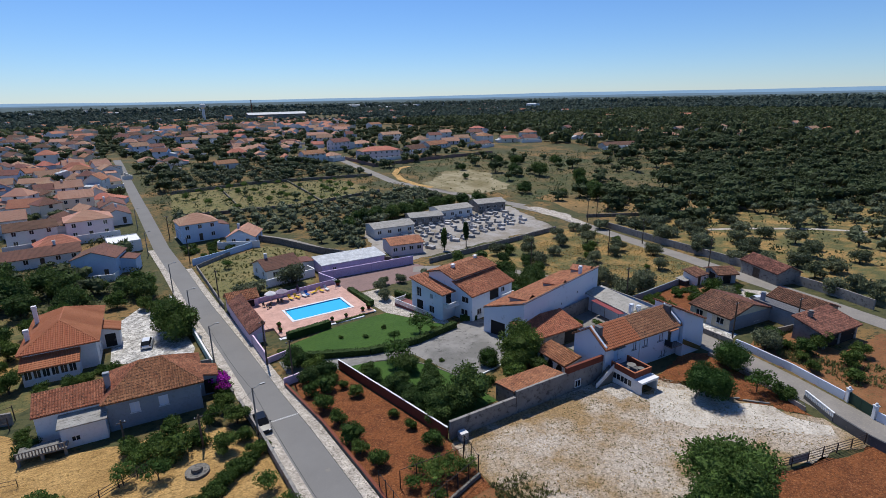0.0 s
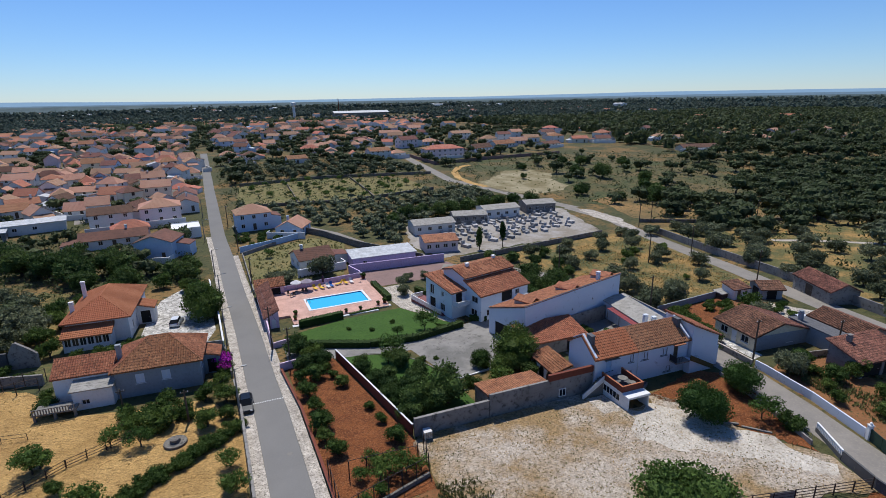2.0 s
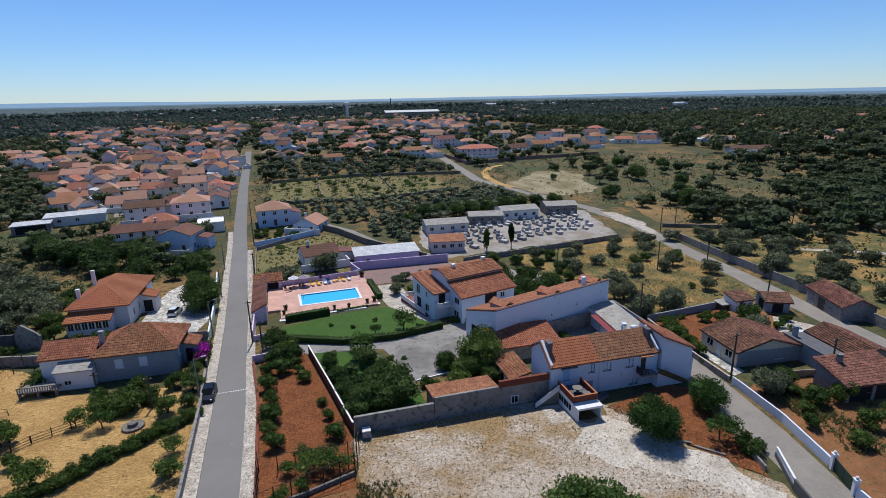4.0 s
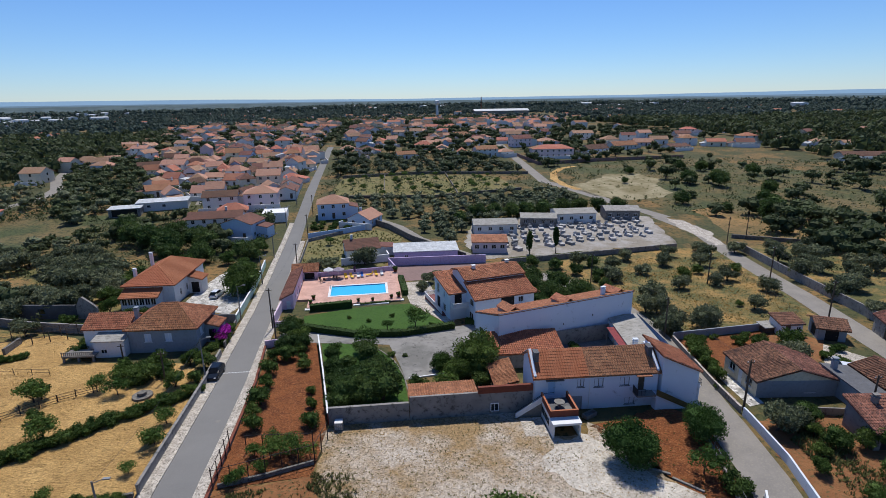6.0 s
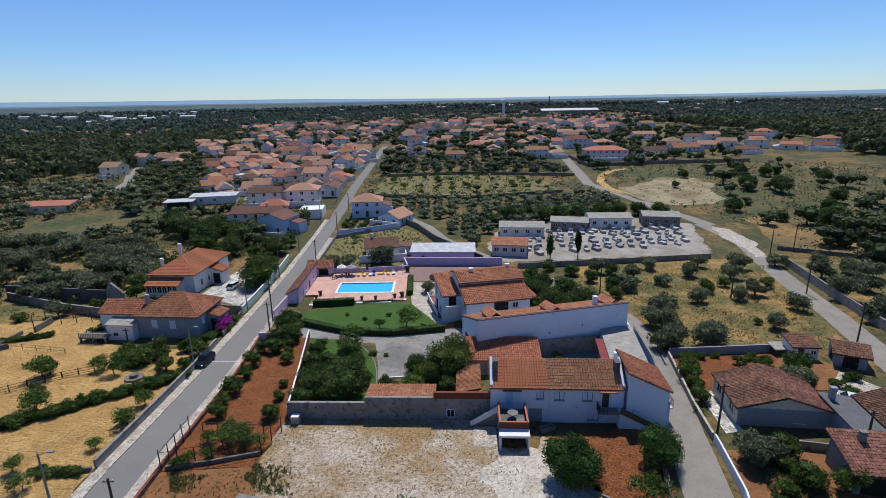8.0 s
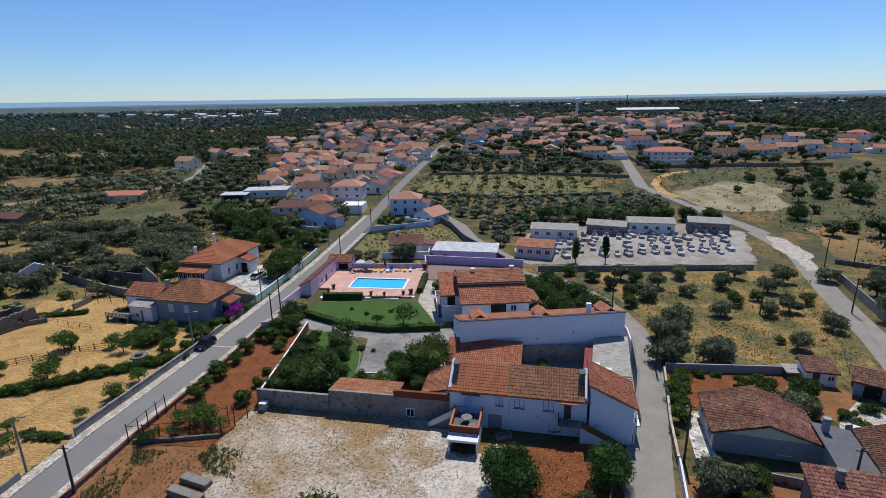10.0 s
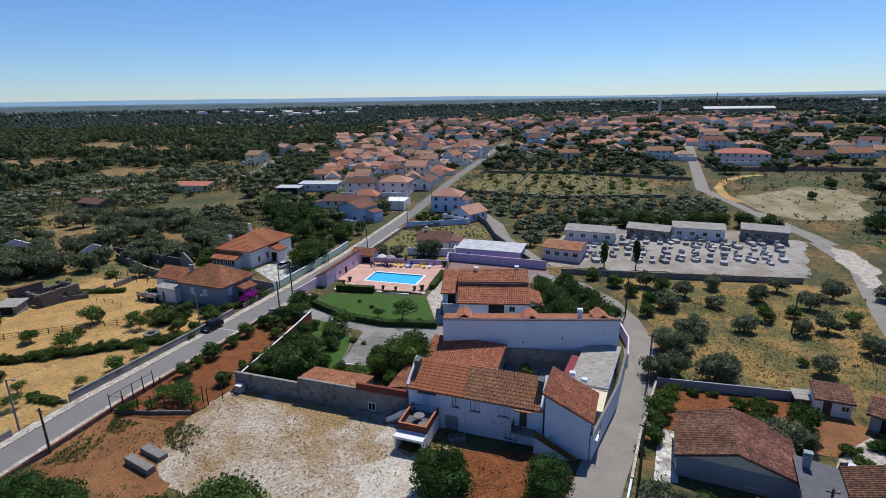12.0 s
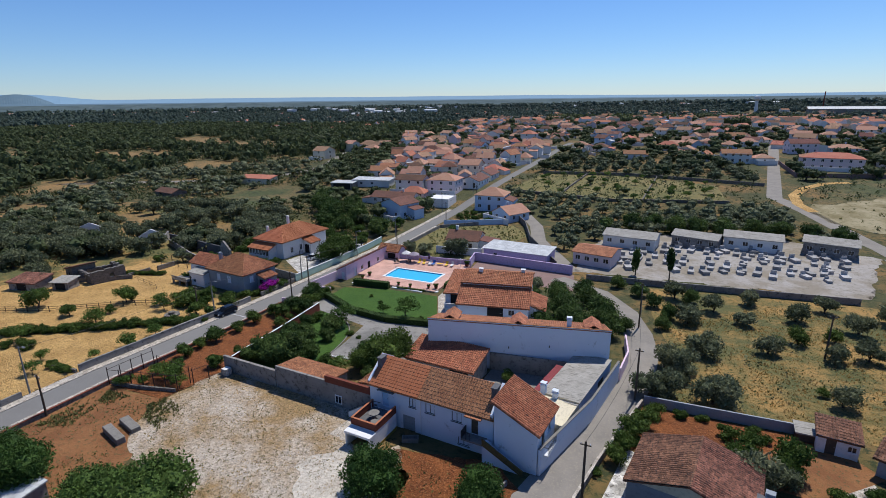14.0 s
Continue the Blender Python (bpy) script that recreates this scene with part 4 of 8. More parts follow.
wall_run("wall_estate_south", [(28.4, 43.05), (37.9, 42.65)], 2.35, 0.3, M_WALLGREY, "grey rendered boundary wall with dark stains", cap=0.05)
wall_run("wall_estate_south", [(38.0, 42.65), (46.2, 42.3)], 3.1, 0.3, M_WALLGREY, "tall grey rendered wall below the lean-to roof")
wall_run("wall_estate_south", [(46.2, 42.3), (52.9, 42.0)], 2.95, 0.3, M_WALLGREY, "tall grey wall with a rust-red band on top", cap=0.85, cap_mat=M_BRICK)
wall_run("wall_estate_west", [(28.3, 43.3), (26.8, 55), (25.0, 68.0)], 1.5, 0.13, M_BRICK, "garden wall, rust red outside with a white top", cap=0.07, cap_mat=M_WHITE)
wall_run("wall_pool_north", [(20.8, 103.4), (39.8, 105.6)], 1.9, 0.2, M_LILAC, "lilac wall behind the sun loungers")
wall_run("wall_court", [(39.4, 105.8), (38.2, 112.0), (62.5, 110.4)], 2.0, 0.22, M_LILAC, "lilac rendered court wall", cap=0.1)
wall_run("wall_side_yard", [(16.2, 107), (16.0, 139), (27, 148)], 1.0, 0.2, M_WALLGREY, "low grey yard wall")
wall_run("wall_white_garden", [(15.6, 142.5), (24, 146), (33, 151)], 1.7, 0.22, M_BLUE, "long pale blue garden wall")
wall_run("wall_courtyard", [(61.2, 59.6), (71.8, 61.2)], 2.6, 0.25, M_WALLGREY, "dark grey courtyard wall")
wall_run("wall_lane_east", [(81.5, 58.4), (78.4, 44), (77.3, 37.2)], 0.85, 0.2, M_WALLGREY, "low grey lane wall of the kitchen garden", cap=0.06, cap_mat=M_SETTS)
wall_run("wall_lane_east", [(77.2, 36.6), (75.7, 28), (73.4, 20.9)], 1.15, 0.2, M_BLUEWHITE, "white rendered lane wall")
wall_run("wall_lane_east", [(71.5, 16.9), (69.6, 9.0)], 1.15, 0.2, M_BLUEWHITE, "white rendered lane wall beyond the gate")
wall_run("wall_kitchen_garden", [(81.7, 58.7), (99.6, 59.6)], 1.3, 0.22, M_GREYREND, "grey garden wall below the dry orchard")
wall_run("wall_lane_west", [(71.0, 37.3), (69.2, 30), (66.8, 22.5)], 0.6, 0.2, M_WALLGREY, "low grey lane wall with railings")
wall_run("wall_road_c", [(110.2, 30), (115.4, 46), (120.2, 62), (124.2, 80), (130, 104), (131, 110)], 1.9, 0.3, M_WALLGREY, "long dark stone wall along the lane")
wall_run("wall_far_field", [(137, 120), (165, 104), (230, 78), (330, 40)], 1.1, 0.4, M_STONE, "long low dark field wall")
wall_run("wall_lane_north", [(58, 113.6), (46, 134), (40, 150), (34, 160)], 1.8, 0.3, M_STONE, "dark stone wall of the back lane")
wall_run("wall_garden", [(18, 198), (60, 192.5), (98, 200)], 1.1, 0.4, M_STONE, "dark stone garden wall")
wall_run("wall_garden", [(22, 241), (60, 246), (112, 236)], 1.3, 0.4, M_STONE, "dark stone garden wall")
wall_run("wall_garden", [(40, 193), (42, 243)], 0.8, 0.4, M_STONE, "low dark stone wall dividing gardens")
wall_run("wall_garden", [(70, 194), (72, 245)], 0.8, 0.4, M_STONE, "low dark stone wall dividing gardens")
wall_run("wall_meadow", [(124, 300), (126, 262), (160, 268), (216, 271)], 1.8, 0.25, M_COURT, "faded brown-mauve wall below the houses")
wall_run("wall_ruin", [(-24, 66), (-29.5, 61), (-33, 58.5)], 0.9, 0.35, M_STONE, "crumbling stone wall beside the meadow")
wall_run("wall_ruin", [(-15, 79.5), (-26, 83), (-44, 91)], 1.7, 0.35, M_WALLGREY, "long stained wall of the roofless ruin")
wall_run("wall_meadow_strip", [(10.4, 33.8), (5.5, 33.2)], 0.5, 0.3, M_STONE, "low rubble wall in the meadow")
wall_run("wall_rhouse", [(82.6, 36.0), (90.2, 34.2)], 1.0, 0.2, M_WALLGREY, "low grey garden wall")

# ---- the pool terrace ----
DECK = G(30, 92) + 0.5
terrace = thing("pool_terrace", 30, 94, "pink paved terrace round a swimming pool", "terrace", kind="structure", z=0)
terrace.matrix_basis = Matrix()
bm = bmesh.new()
for b in ((21.2, 85.0, 25.05, 103.2), (18.9, 89.5, 21.2, 102.3), (37.15, 87.0, 39.9, 104.6), (25.05, 85.8, 37.15, 90.2), (25.05, 96.6, 37.15, 103.9)):
    box(bm, b[0], b[1], DECK - 2.2, b[2], b[3], DECK)
part("paving", bm, M_PAVER, terrace)
bm = bmesh.new()
for k, (a, b) in enumerate(((20.9, 84.2), (37.0, 86.2))):
    box(bm, a, b, DECK - 2, a + 3.2, b + 0.9, DECK - 0.17)
    box(bm, a, b - 0.35, DECK - 2, a + 3.2, b, DECK - 0.34)
box(bm, 30.2, 85.0, DECK - 2, 37.2, 85.5, DECK - 0.12)
part("white_steps", bm, M_WHITE, terrace, "white edging steps")
bm = bmesh.new()
for i in range(0, 40):
    x = 21.3 + i * 0.46
    box(bm, x, 85.9, DECK, x + 0.43, 90.1, DECK + 0.012)
for i in range(0, 40):
    x = 21.3 + i * 0.46
    box(bm, x, 96.7, DECK, x + 0.43, 103.1, DECK + 0.012)
part("paving_rows", bm, M_PAVER, terrace)

pool = thing("swimming_pool", 31.1, 93.4, "rectangular swimming pool with clear blue water", "pool", z=DECK)
M_POOLTILE = mat("pool_lining", (0.01, 0.26, 0.80), (0.01, 0.23, 0.75), (0.02, 0.30, 0.84), scale=1.5, rough=0.4, fine=9)
M_WATER = bpy.data.materials.new("pool_water")
M_WATER.use_nodes = True
_n, _l = M_WATER.node_tree.nodes, M_WATER.node_tree.links
_n["Principled BSDF"].inputs["Base Color"].default_value = (0.075, 0.48, 0.72, 1)
_n["Principled BSDF"].inputs["Roughness"].default_value = 0.03
_n["Principled BSDF"].inputs["IOR"].default_value = 1.33
_n["Principled BSDF"].inputs["Transmission Weight"].default_value = 0.2
_w = _n.new("ShaderNodeTexNoise")
_w.inputs["Scale"].default_value = 2.2
_b = _n.new("ShaderNodeBump")
_b.inputs["Distance"].default_value = 0.03
_l.new(_w.outputs["Fac"], _b.inputs["Height"])
_l.new(_b.outputs["Normal"], _n["Principled BSDF"].inputs["Normal"])
part("lining", boxes((-6.0, -3.2, -1.7, 6.0, 3.2, -1.5), (-6.0, -3.2, -1.5, -5.75, 3.2, 0.0), (5.75, -3.2, -1.5, 6.0, 3.2, 0.0), (-5.75, -3.2, -1.5, 5.75, -2.95, 0.0), (-5.75, 2.95, -1.5, 5.75, 3.2, 0.0)), M_POOLTILE, pool)
part("coping", boxes((-6.2, -3.4, -0.03, -5.7, 3.4, 0.06), (5.7, -3.4, -0.03, 6.2, 3.4, 0.06), (-5.7, -3.4, -0.03, 5.7, -2.9, 0.06), (-5.7, 2.9, -0.03, 5.7, 3.4, 0.06)), M_WHITE, pool, "white coping stones")
w_ = part("water", boxes((-5.74, -2.94, -0.22, 5.74, 2.94, -0.14)), M_WATER, pool, "clear blue water")
w_.visible_shadow = False
bm = bmesh.new()
for y in (-0.3, 0.3):
    tube(bm, (-5.2, y + 1.6, -0.9), (-5.2, y + 1.6, 0.7), 0.025, 0.025, 6)
    tube(bm, (-5.2, y + 1.6, 0.7), (-5.9, y + 1.6, 0.7), 0.025, 0.025, 6)
    tube(bm, (-5.9, y + 1.6, 0.7), (-5.9, y + 1.6, 0.0), 0.025, 0.025, 6)
part("ladder", bm, M_METAL, pool, "steel pool ladder")

M_YELLOW = mat("yellow_cushion", (0.78, 0.50, 0.06), (0.72, 0.45, 0.05), scale=2, rough=0.9)
M_BLUECLOTH = mat("blue_cushion", (0.05, 0.18, 0.55), (0.06, 0.2, 0.6), scale=2, rough=0.9)
M_MAUVE = mat("mauve_canvas", (0.50, 0.42, 0.48), (0.42, 0.35, 0.41), scale=2, rough=0.9)
M_CLOTH = mat("white_canvas", (0.78, 0.76, 0.74), (0.7, 0.68, 0.66), scale=2, rough=0.9)
M_DARKCLOTH = mat("plum_canvas", (0.12, 0.06, 0.11), (0.10, 0.05, 0.09), scale=2, rough=0.9)


def lounger(x, y, rot, cloth, label):
    o = thing("sun_lounger", x, y, label, "sun lounger", "sun loungers by the pool", rot=rot, z=DECK)
    part("frame", boxes((-0.32, -0.95, 0.26, -0.27, 0.5, 0.31), (0.27, -0.95, 0.26, 0.32, 0.5, 0.31), (-0.27, -0.95, 0.26, 0.27, -0.9, 0.31)), M_WHITE, o)
    for lx in (-0.29, 0.29):
        for ly in (-0.85, 0.45):
            part("leg", boxes((lx - 0.025, ly - 0.025, 0.0, lx + 0.025, ly + 0.025, 0.26)), M_WHITE, o)
    part("mattress", boxes((-0.3, -0.93, 0.312, 0.3, 0.35, 0.40)), cloth, o)
    b = part("backrest", boxes((-0.3, 0, 0, 0.3, 0.09, 0.75)), cloth, o)
    b.matrix_basis = pose(0, 0.37, 0.32, -28, 0, 0)
    return o


for x, y, r, m, lb in ((28.2, 101.6, 12, M_YELLOW, "sun lounger with a yellow cushion on the terrace"), (29.5, 101.5, 20, M_YELLOW, "sun lounger with a yellow cushion on the terrace"), (31.0, 101.7, 8, M_CLOTH, "sun lounger with a white cushion on the terrace"), (31.8, 101.9, 4, M_BLUECLOTH, "sun lounger with a blue cushion on the terrace"), (33.6, 102.2, -70, M_YELLOW, "sun lounger with a yellow cushion turned sideways"), (35.0, 102.3, 10, M_YELLOW, "sun lounger with a yellow cushion on the terrace"), (36.3, 102.5, 6, M_CLOTH, "sun lounger with a white cushion on the terrace")):
    lounger(x, y, r, m, lb)


def parasol(x, y, r, cloth, label, closed=False):
    o = thing("parasol", x, y, label, "parasol", "parasols by the pool", z=DECK)
    bm = bmesh.new()
    tube(bm, (0, 0, 0), (0, 0, 2.5), 0.03, 0.03, 8)
    part("pole", bm, M_WHITE, o)
    bm = bmesh.new()
    tube(bm, (0, 0, 0), (0, 0, 0.12), 0.3, 0.24, 12)
    part("base", bm, M_CONC, o)
    bm = bmesh.new()
    n = 8
    if closed:
        tube(bm, (0, 0, 1.0), (0, 0, 1.7), 0.22, 0.3, n)
        tube(bm, (0, 0, 1.7), (0, 0, 2.6), 0.3, 0.05, n)
    else:
        apex = bm.verts.new((0, 0, 2.62))
        rim = [bm.verts.new((r * math.cos(k * math.pi / n), r * math.sin(k * math.pi / n), 2.0 - 0.08 * (k % 2 == 0))) for k in range(2 * n)]
        low = [bm.verts.new(v.co - Vector((0, 0, 0.16))) for v in rim]
        for k in range(2 * n):
            q = (k + 1) % (2 * n)
            bm.faces.new((rim[k], rim[q], apex))
            bm.faces.new((low[k], low[q], rim[q], rim[k]))
    part("canopy", bm, cloth, o)


parasol(24.4, 102.2, 1.15, M_CLOTH, "open white canvas parasol")
parasol(26.6, 102.0, 1.3, M_MAUVE, "open faded mauve canvas parasol")
parasol(30.2, 102.8, 1.0, M_DARKCLOTH, "closed plum-coloured canvas parasol by the loungers", True)


def garden_chair(x, y, rot):
    o = thing("garden_chair", x, y, "dark brown garden chair on the pool terrace", "chair", "garden chairs by the pool", rot=rot, z=DECK)
    part("seat", boxes((-0.25, -0.25, 0.4, 0.25, 0.25, 0.45)), M_WOOD, o)
    part("backrest", boxes((-0.25, 0.22, 0.45, 0.25, 0.27, 0.95)), M_WOOD, o)
    for lx in (-0.22, 0.22):
        for ly in (-0.22, 0.22):
            part("leg", boxes((lx - 0.02, ly - 0.02, 0.0, lx + 0.02, ly + 0.02, 0.4)), M_WOOD, o)


for x, y, r in ((22.6, 100.6, 30), (23.6, 99.8, 160), (23.0, 99.2, 90), (26.2, 100.6, 10), (25.4, 100.9, -40)):
    garden_chair(x, y, r)

# terrace lantern
o = thing("garden_lantern", 38.4, 102.6, "white post lantern with round globes", "lamp", z=DECK)
bm = bmesh.new()
tube(bm, (0, 0, 0), (0, 0, 1.9), 0.05, 0.03, 8)
tube(bm, (-0.35, 0, 1.7), (0.35, 0, 1.7), 0.02, 0.02, 6)
part("post", bm, M_WHITE, o)
for gx, gz in ((-0.35, 1.85), (0.35, 1.85), (0, 2.05)):
    bm = bmesh.new()
    bmesh.ops.create_icosphere(bm, subdivisions=2, radius=0.15, matrix=Matrix.Translation((gx, 0, gz)))
    part("globe", bm, M_WHITE, o, smooth=True)


def leafy_block(name, x0, y0, x1, y1, width, height, material, label, seed, category="hedge", size=0.22, dens=26):
    """A clipped hedge: a leafy box along a line."""
    rng = random.Random(seed)
    ln = math.hypot(x1 - x0, y1 - y0)
    o = thing(name, (x0 + x1) / 2, (y0 + y1) / 2, label, category, rot=math.degrees(math.atan2(y1 - y0, x1 - x0)))
    bm = bmesh.new()
    box(bm, -ln / 2, -width / 2 + 0.06, -0.5, ln / 2, width / 2 - 0.06, height - 0.08)
    part("core", bm, material, o)
    verts, faces = [], []
    def put(p, n):
        d = Vector((rng.gauss(0, 1), rng.gauss(0, 1), rng.gauss(0, 1))).normalized()
        t = d.cross(n + Vector((rng.gauss(0, 0.5), rng.gauss(0, 0.5), rng.gauss(0, 0.5)))).normalized()
        s = size * rng.uniform(0.6, 1.3)
        b = len(verts)
        for u in (-d * s * 0.5, t * s * 0.35, d * s * 0.5, -t * s * 0.35):
            verts.append(tuple(p + u))
        faces.append((b, b + 1, b + 2, b + 3))
    for k in range(int(ln * width * dens)):
        put(Vector((rng.uniform(-ln / 2, ln / 2), rng.uniform(-width / 2, width / 2), height + rng.uniform(-0.1, 0.06))), Vector((0, 0, 1)))
    for s in (-1, 1):
        for k in range(int(ln * height * dens)):
            put(Vector((rng.uniform(-ln / 2, ln / 2), s * width / 2 + rng.uniform(-0.05, 0.05), rng.uniform(0, height))), Vector((0, s, 0)))
    me = bpy.data.meshes.new("leaves")
    me.from_pydata(verts, [], faces)
    link_mesh("leaves", me, material, o)
    return o


leafy_block("hedge", 22.0, 83.6, 30.0, 84.4, 1.1, 1.4, L_DARK, "tall clipped dark green hedge before the pool", 1)
leafy_block("hedge", 40.8, 89.5, 40.4, 99.5, 1.2, 1.3, L_DARK, "clipped dark green hedge beside the path", 2)
for i, (a, b) in enumerate((((21.9, 74.2), (31, 69.6)), ((31, 69.6), (38.8, 68.5)), ((38.8, 68.5), (47.8, 70.2)))):
    leafy_block("hedge", *a, *b, 1.1, 1.1, L_DARK, "low clipped hedge edging the lawn", 3 + i)
leafy_block("hedge", 31.5, 85.2, 37.5, 85.8, 0.5, 0.45, L_GREEN, "low planting along the pool steps", 9)
leafy_block("hedge", 47.6, 92.0, 49.0, 88.5, 1.0, 1.1, L_DARK, "clipped dark hedge beside the house", 10)
leafy_block("hedge", 50.2, 72.0, 53.0, 70.6, 1.0, 1.0, L_DARK, "clipped dark hedge by the driveway", 11)

# ---- the pool house ----
pool_house = house(17.55, 93.9, 2.4, 17.0, 2.5, 1.15, M_PINK, M_TILE_OLD, "long pink pool house with a lean-to tile roof", kind="mono_x", name="pool_house", over=0.2,
                   doors=(("s", 1.5, 0.0, 0.8, 2.0, M_WHITE), ("e", 3.5, 0.0, 0.9, 2.0, M_WHITE), ("e", 9.0, 0.0, 1.1, 2.0, M_DARK)), windows=(("e", 6.2, 0.9, 1.0, 1.0), ("e", 13.0, 0.9, 1.0, 1.0)))
house(19.2, 104.2, 5.4, 3.6, 2.9, 1.1, M_PINK, M_TILE, "small pink changing pavilion with a clay roof", ridge="x", over=0.35, name="pavilion", doors=(("s", 3.6, 0.1, 2.2, 2.2, M_DARK),))

# ---- the white front house ----
front = house(60.9, 44.15, 15.4, 5.9, 4.95, 1.95, M_BLUEWHITE, M_TILE_WORN, "long two-storey white house with a clay tile roof, shuttered windows", rot=-3.5, over=0.3, name="house",
              windows=(("s", 5.7, 3.2, 0.85, 1.15), ("s", 7.95, 3.1, 1.15, 1.15), ("s", 11.2, 3.1, 1.2, 1.15), ("s", 12.0, 0.5, 1.3, 0.9)),
              shutters=M_BLUEWHITE, trim=M_SLATE, doors=(("s", 2.1, 2.3, 0.85, 2.05, M_BLUE), ("s", 13.3, 2.3, 0.8, 2.05), ("s", 5.2, 0.05, 1.6, 1.95, M_GREYREND)))
# the newer, brighter half of the front slope
sl = roof_slopes(15.4, 5.9, 4.95, 1.95, 0.3, "gable", "x")[0]
bm = bmesh.new()
k = 0.43
p0, p1, p2, p3 = (Vector(p) for p in sl)
tile_slope(bm, p0 + Vector((0, -0.03, 0.05)), p0.lerp(p1, k) + Vector((0, -0.03, 0.05)), p3.lerp(p2, k) + Vector((0, 0, 0.07)), p3 + Vector((0, 0, 0.07)), fine=0.3, course=0.36)
part("new_roof", bm, M_TILE_NEW, front, "bright orange replaced tiles")
for u, top in ((-7.7, 0.3), (7.55, 0.4)):
    bm = bmesh.new()
    vs = []
    for x in (u - 0.16, u + 0.16):
        vs.append([bm.verts.new((x, y, z)) for y, z in ((-3.1, 4.6), (-3.1, 4.85 + top), (0, 6.9 + top), (2.0, 5.6 + top), (2.0, 4.6))])
    bm.faces.new(vs[0]), bm.faces.new(vs[1][::-1])
    for i in range(5):
        j = (i + 1) % 5
        bm.faces.new((vs[0][i], vs[0][j], vs[1][j], vs[1][i]))
    part("gable_parapet", bm, M_BLUEWHITE, front, "bluish white gable parapet")
for cx in (-7.2, 7.1):
    part("chimney", boxes((cx - 0.28, -1.5, 5.6, cx + 0.28, -0.5, 7.25), (cx - 0.34, -1.56, 7.253, cx + 0.34, -0.44, 7.35)), M_SLATE, front, "blackened chimney stack")
part("porch_slab", boxes((4.7, -3.7, 4.55, 6.6, -2.95, 4.66)), M_TILE, front, "small tiled porch slab over the door")
part("awning", boxes((-6.4, -3.45, 4.45, -4.2, -2.96, 4.5), (-6.35, -3.4, 4.35, -6.3, -2.96, 4.45)), M_CONC, front, "thin concrete door hood")
bm = bmesh.new()
tube(bm, (-0.9, -3.02, 0.0), (-0.9, -3.02, 4.8), 0.05, 0.05, 8)
part("downpipe", bm, M_WHITE, front)


def side_stair(root, x0, x1, y0, y1, ztop, steps, wall, landing, rail=True):
    """A masonry flight along a wall, from x1 at the ground up to x0."""
    dx = (x1 - x0) / steps
    for i in range(steps):
        st = part("step", boxes((min(x0 + dx * i, x0 + dx * (i + 1)), y0, -0.3, max(x0 + dx * i, x0 + dx * (i + 1)), y1, ztop * (1 - i / steps) - 0.002 * i)), wall, root)
    bm = bmesh.new()
    for z0, z1, yy in ((0.0, 0.75, y0),):
        vs = [bm.verts.new((x, yy - 0.12 + k, z)) for k in (0.0, 0.12) for x, z in ((x0, ztop), (x1, 0.1), (x1, 0.8), (x0, ztop + 0.8))]
        for f in ((0, 1, 2, 3), (7, 6, 5, 4), (0, 4, 5, 1), (1, 5, 6, 2), (2, 6, 7, 3), (3, 7, 4, 0)):
            bm.faces.new([vs[i] for i in f])
    part("stair_parapet", bm, landing, root, "mossy ochre stair parapet")
    return st


M_OCHRE = mat("ochre_moss", (0.20, 0.15, 0.05), (0.14, 0.11, 0.045), (0.08, 0.07, 0.04), scale=1, rough=0.95, fine=5)
side_stair(front, 7.0, 11.4, -4.2, -3.2, 2.3, 13, M_BLUEWHITE, M_OCHRE)
part("landing", boxes((4.6, -4.2, 2.1, 7.0, -2.955, 2.28)), M_CONC, front)
part("landing_rail", boxes((4.6, -4.2, 2.28, 4.66, -2.96, 3.15), (4.66, -4.2, 3.1, 5.6, -4.15, 3.15), (4.66, -4.2, 2.28, 4.7, -4.15, 3.1), (5.1, -4.2, 2.28, 5.14, -4.15, 3.1), (5.56, -4.2, 2.28, 5.6, -4.15, 3.1)), M_DARKMETAL, front)
side_stair(front, -6.8, -10.2, -3.95, -3.0, 2.2, 12, M_CONC, M_WHITE)
bm = bmesh.new()
tube(bm, (-6.8, -3.9, 3.2), (-10.2, -3.9, 1.0), 0.03, 0.03, 6)
tube(bm, (-10.2, -3.9, 0.0), (-10.2, -3.9, 1.0), 0.03, 0.03, 6)
tube(bm, (-6.8, -3.9, 3.2), (-5.6, -3.9, 3.3), 0.03, 0.03, 6)
part("handrail", bm, M_DARKMETAL, front)

wing = house(71.15, 42.75, 4.6, 5.4, 4.9, 2.1, M_BLUEWHITE, M_TILE, "single-pitch end wing of the white house beside the lane", kind="mono_-x", rot=-5, over=0.3, name="house_wing", windows=(("e", 3.6, 3.0, 1.1, 1.2),), doors=(("e", 1.7, 2.3, 0.9, 2.0),))
part("balcony", boxes((2.302, -2.0, 2.1, 3.2, 0.6, 2.25)), M_WHITE, wing)
rail_ = part("balcony_rail", boxes((3.15, -2.0, 3.1, 3.2, 0.6, 3.15), (2.31, -2.0, 3.1, 3.15, -1.95, 3.15)), M_DARKMETAL, wing)
for i in range(12):
    part("bar", boxes((3.16, -2.0 + i * 0.23, 2.25, 3.19, -1.97 + i * 0.23, 3.1)), M_DARKMETAL, rail_)

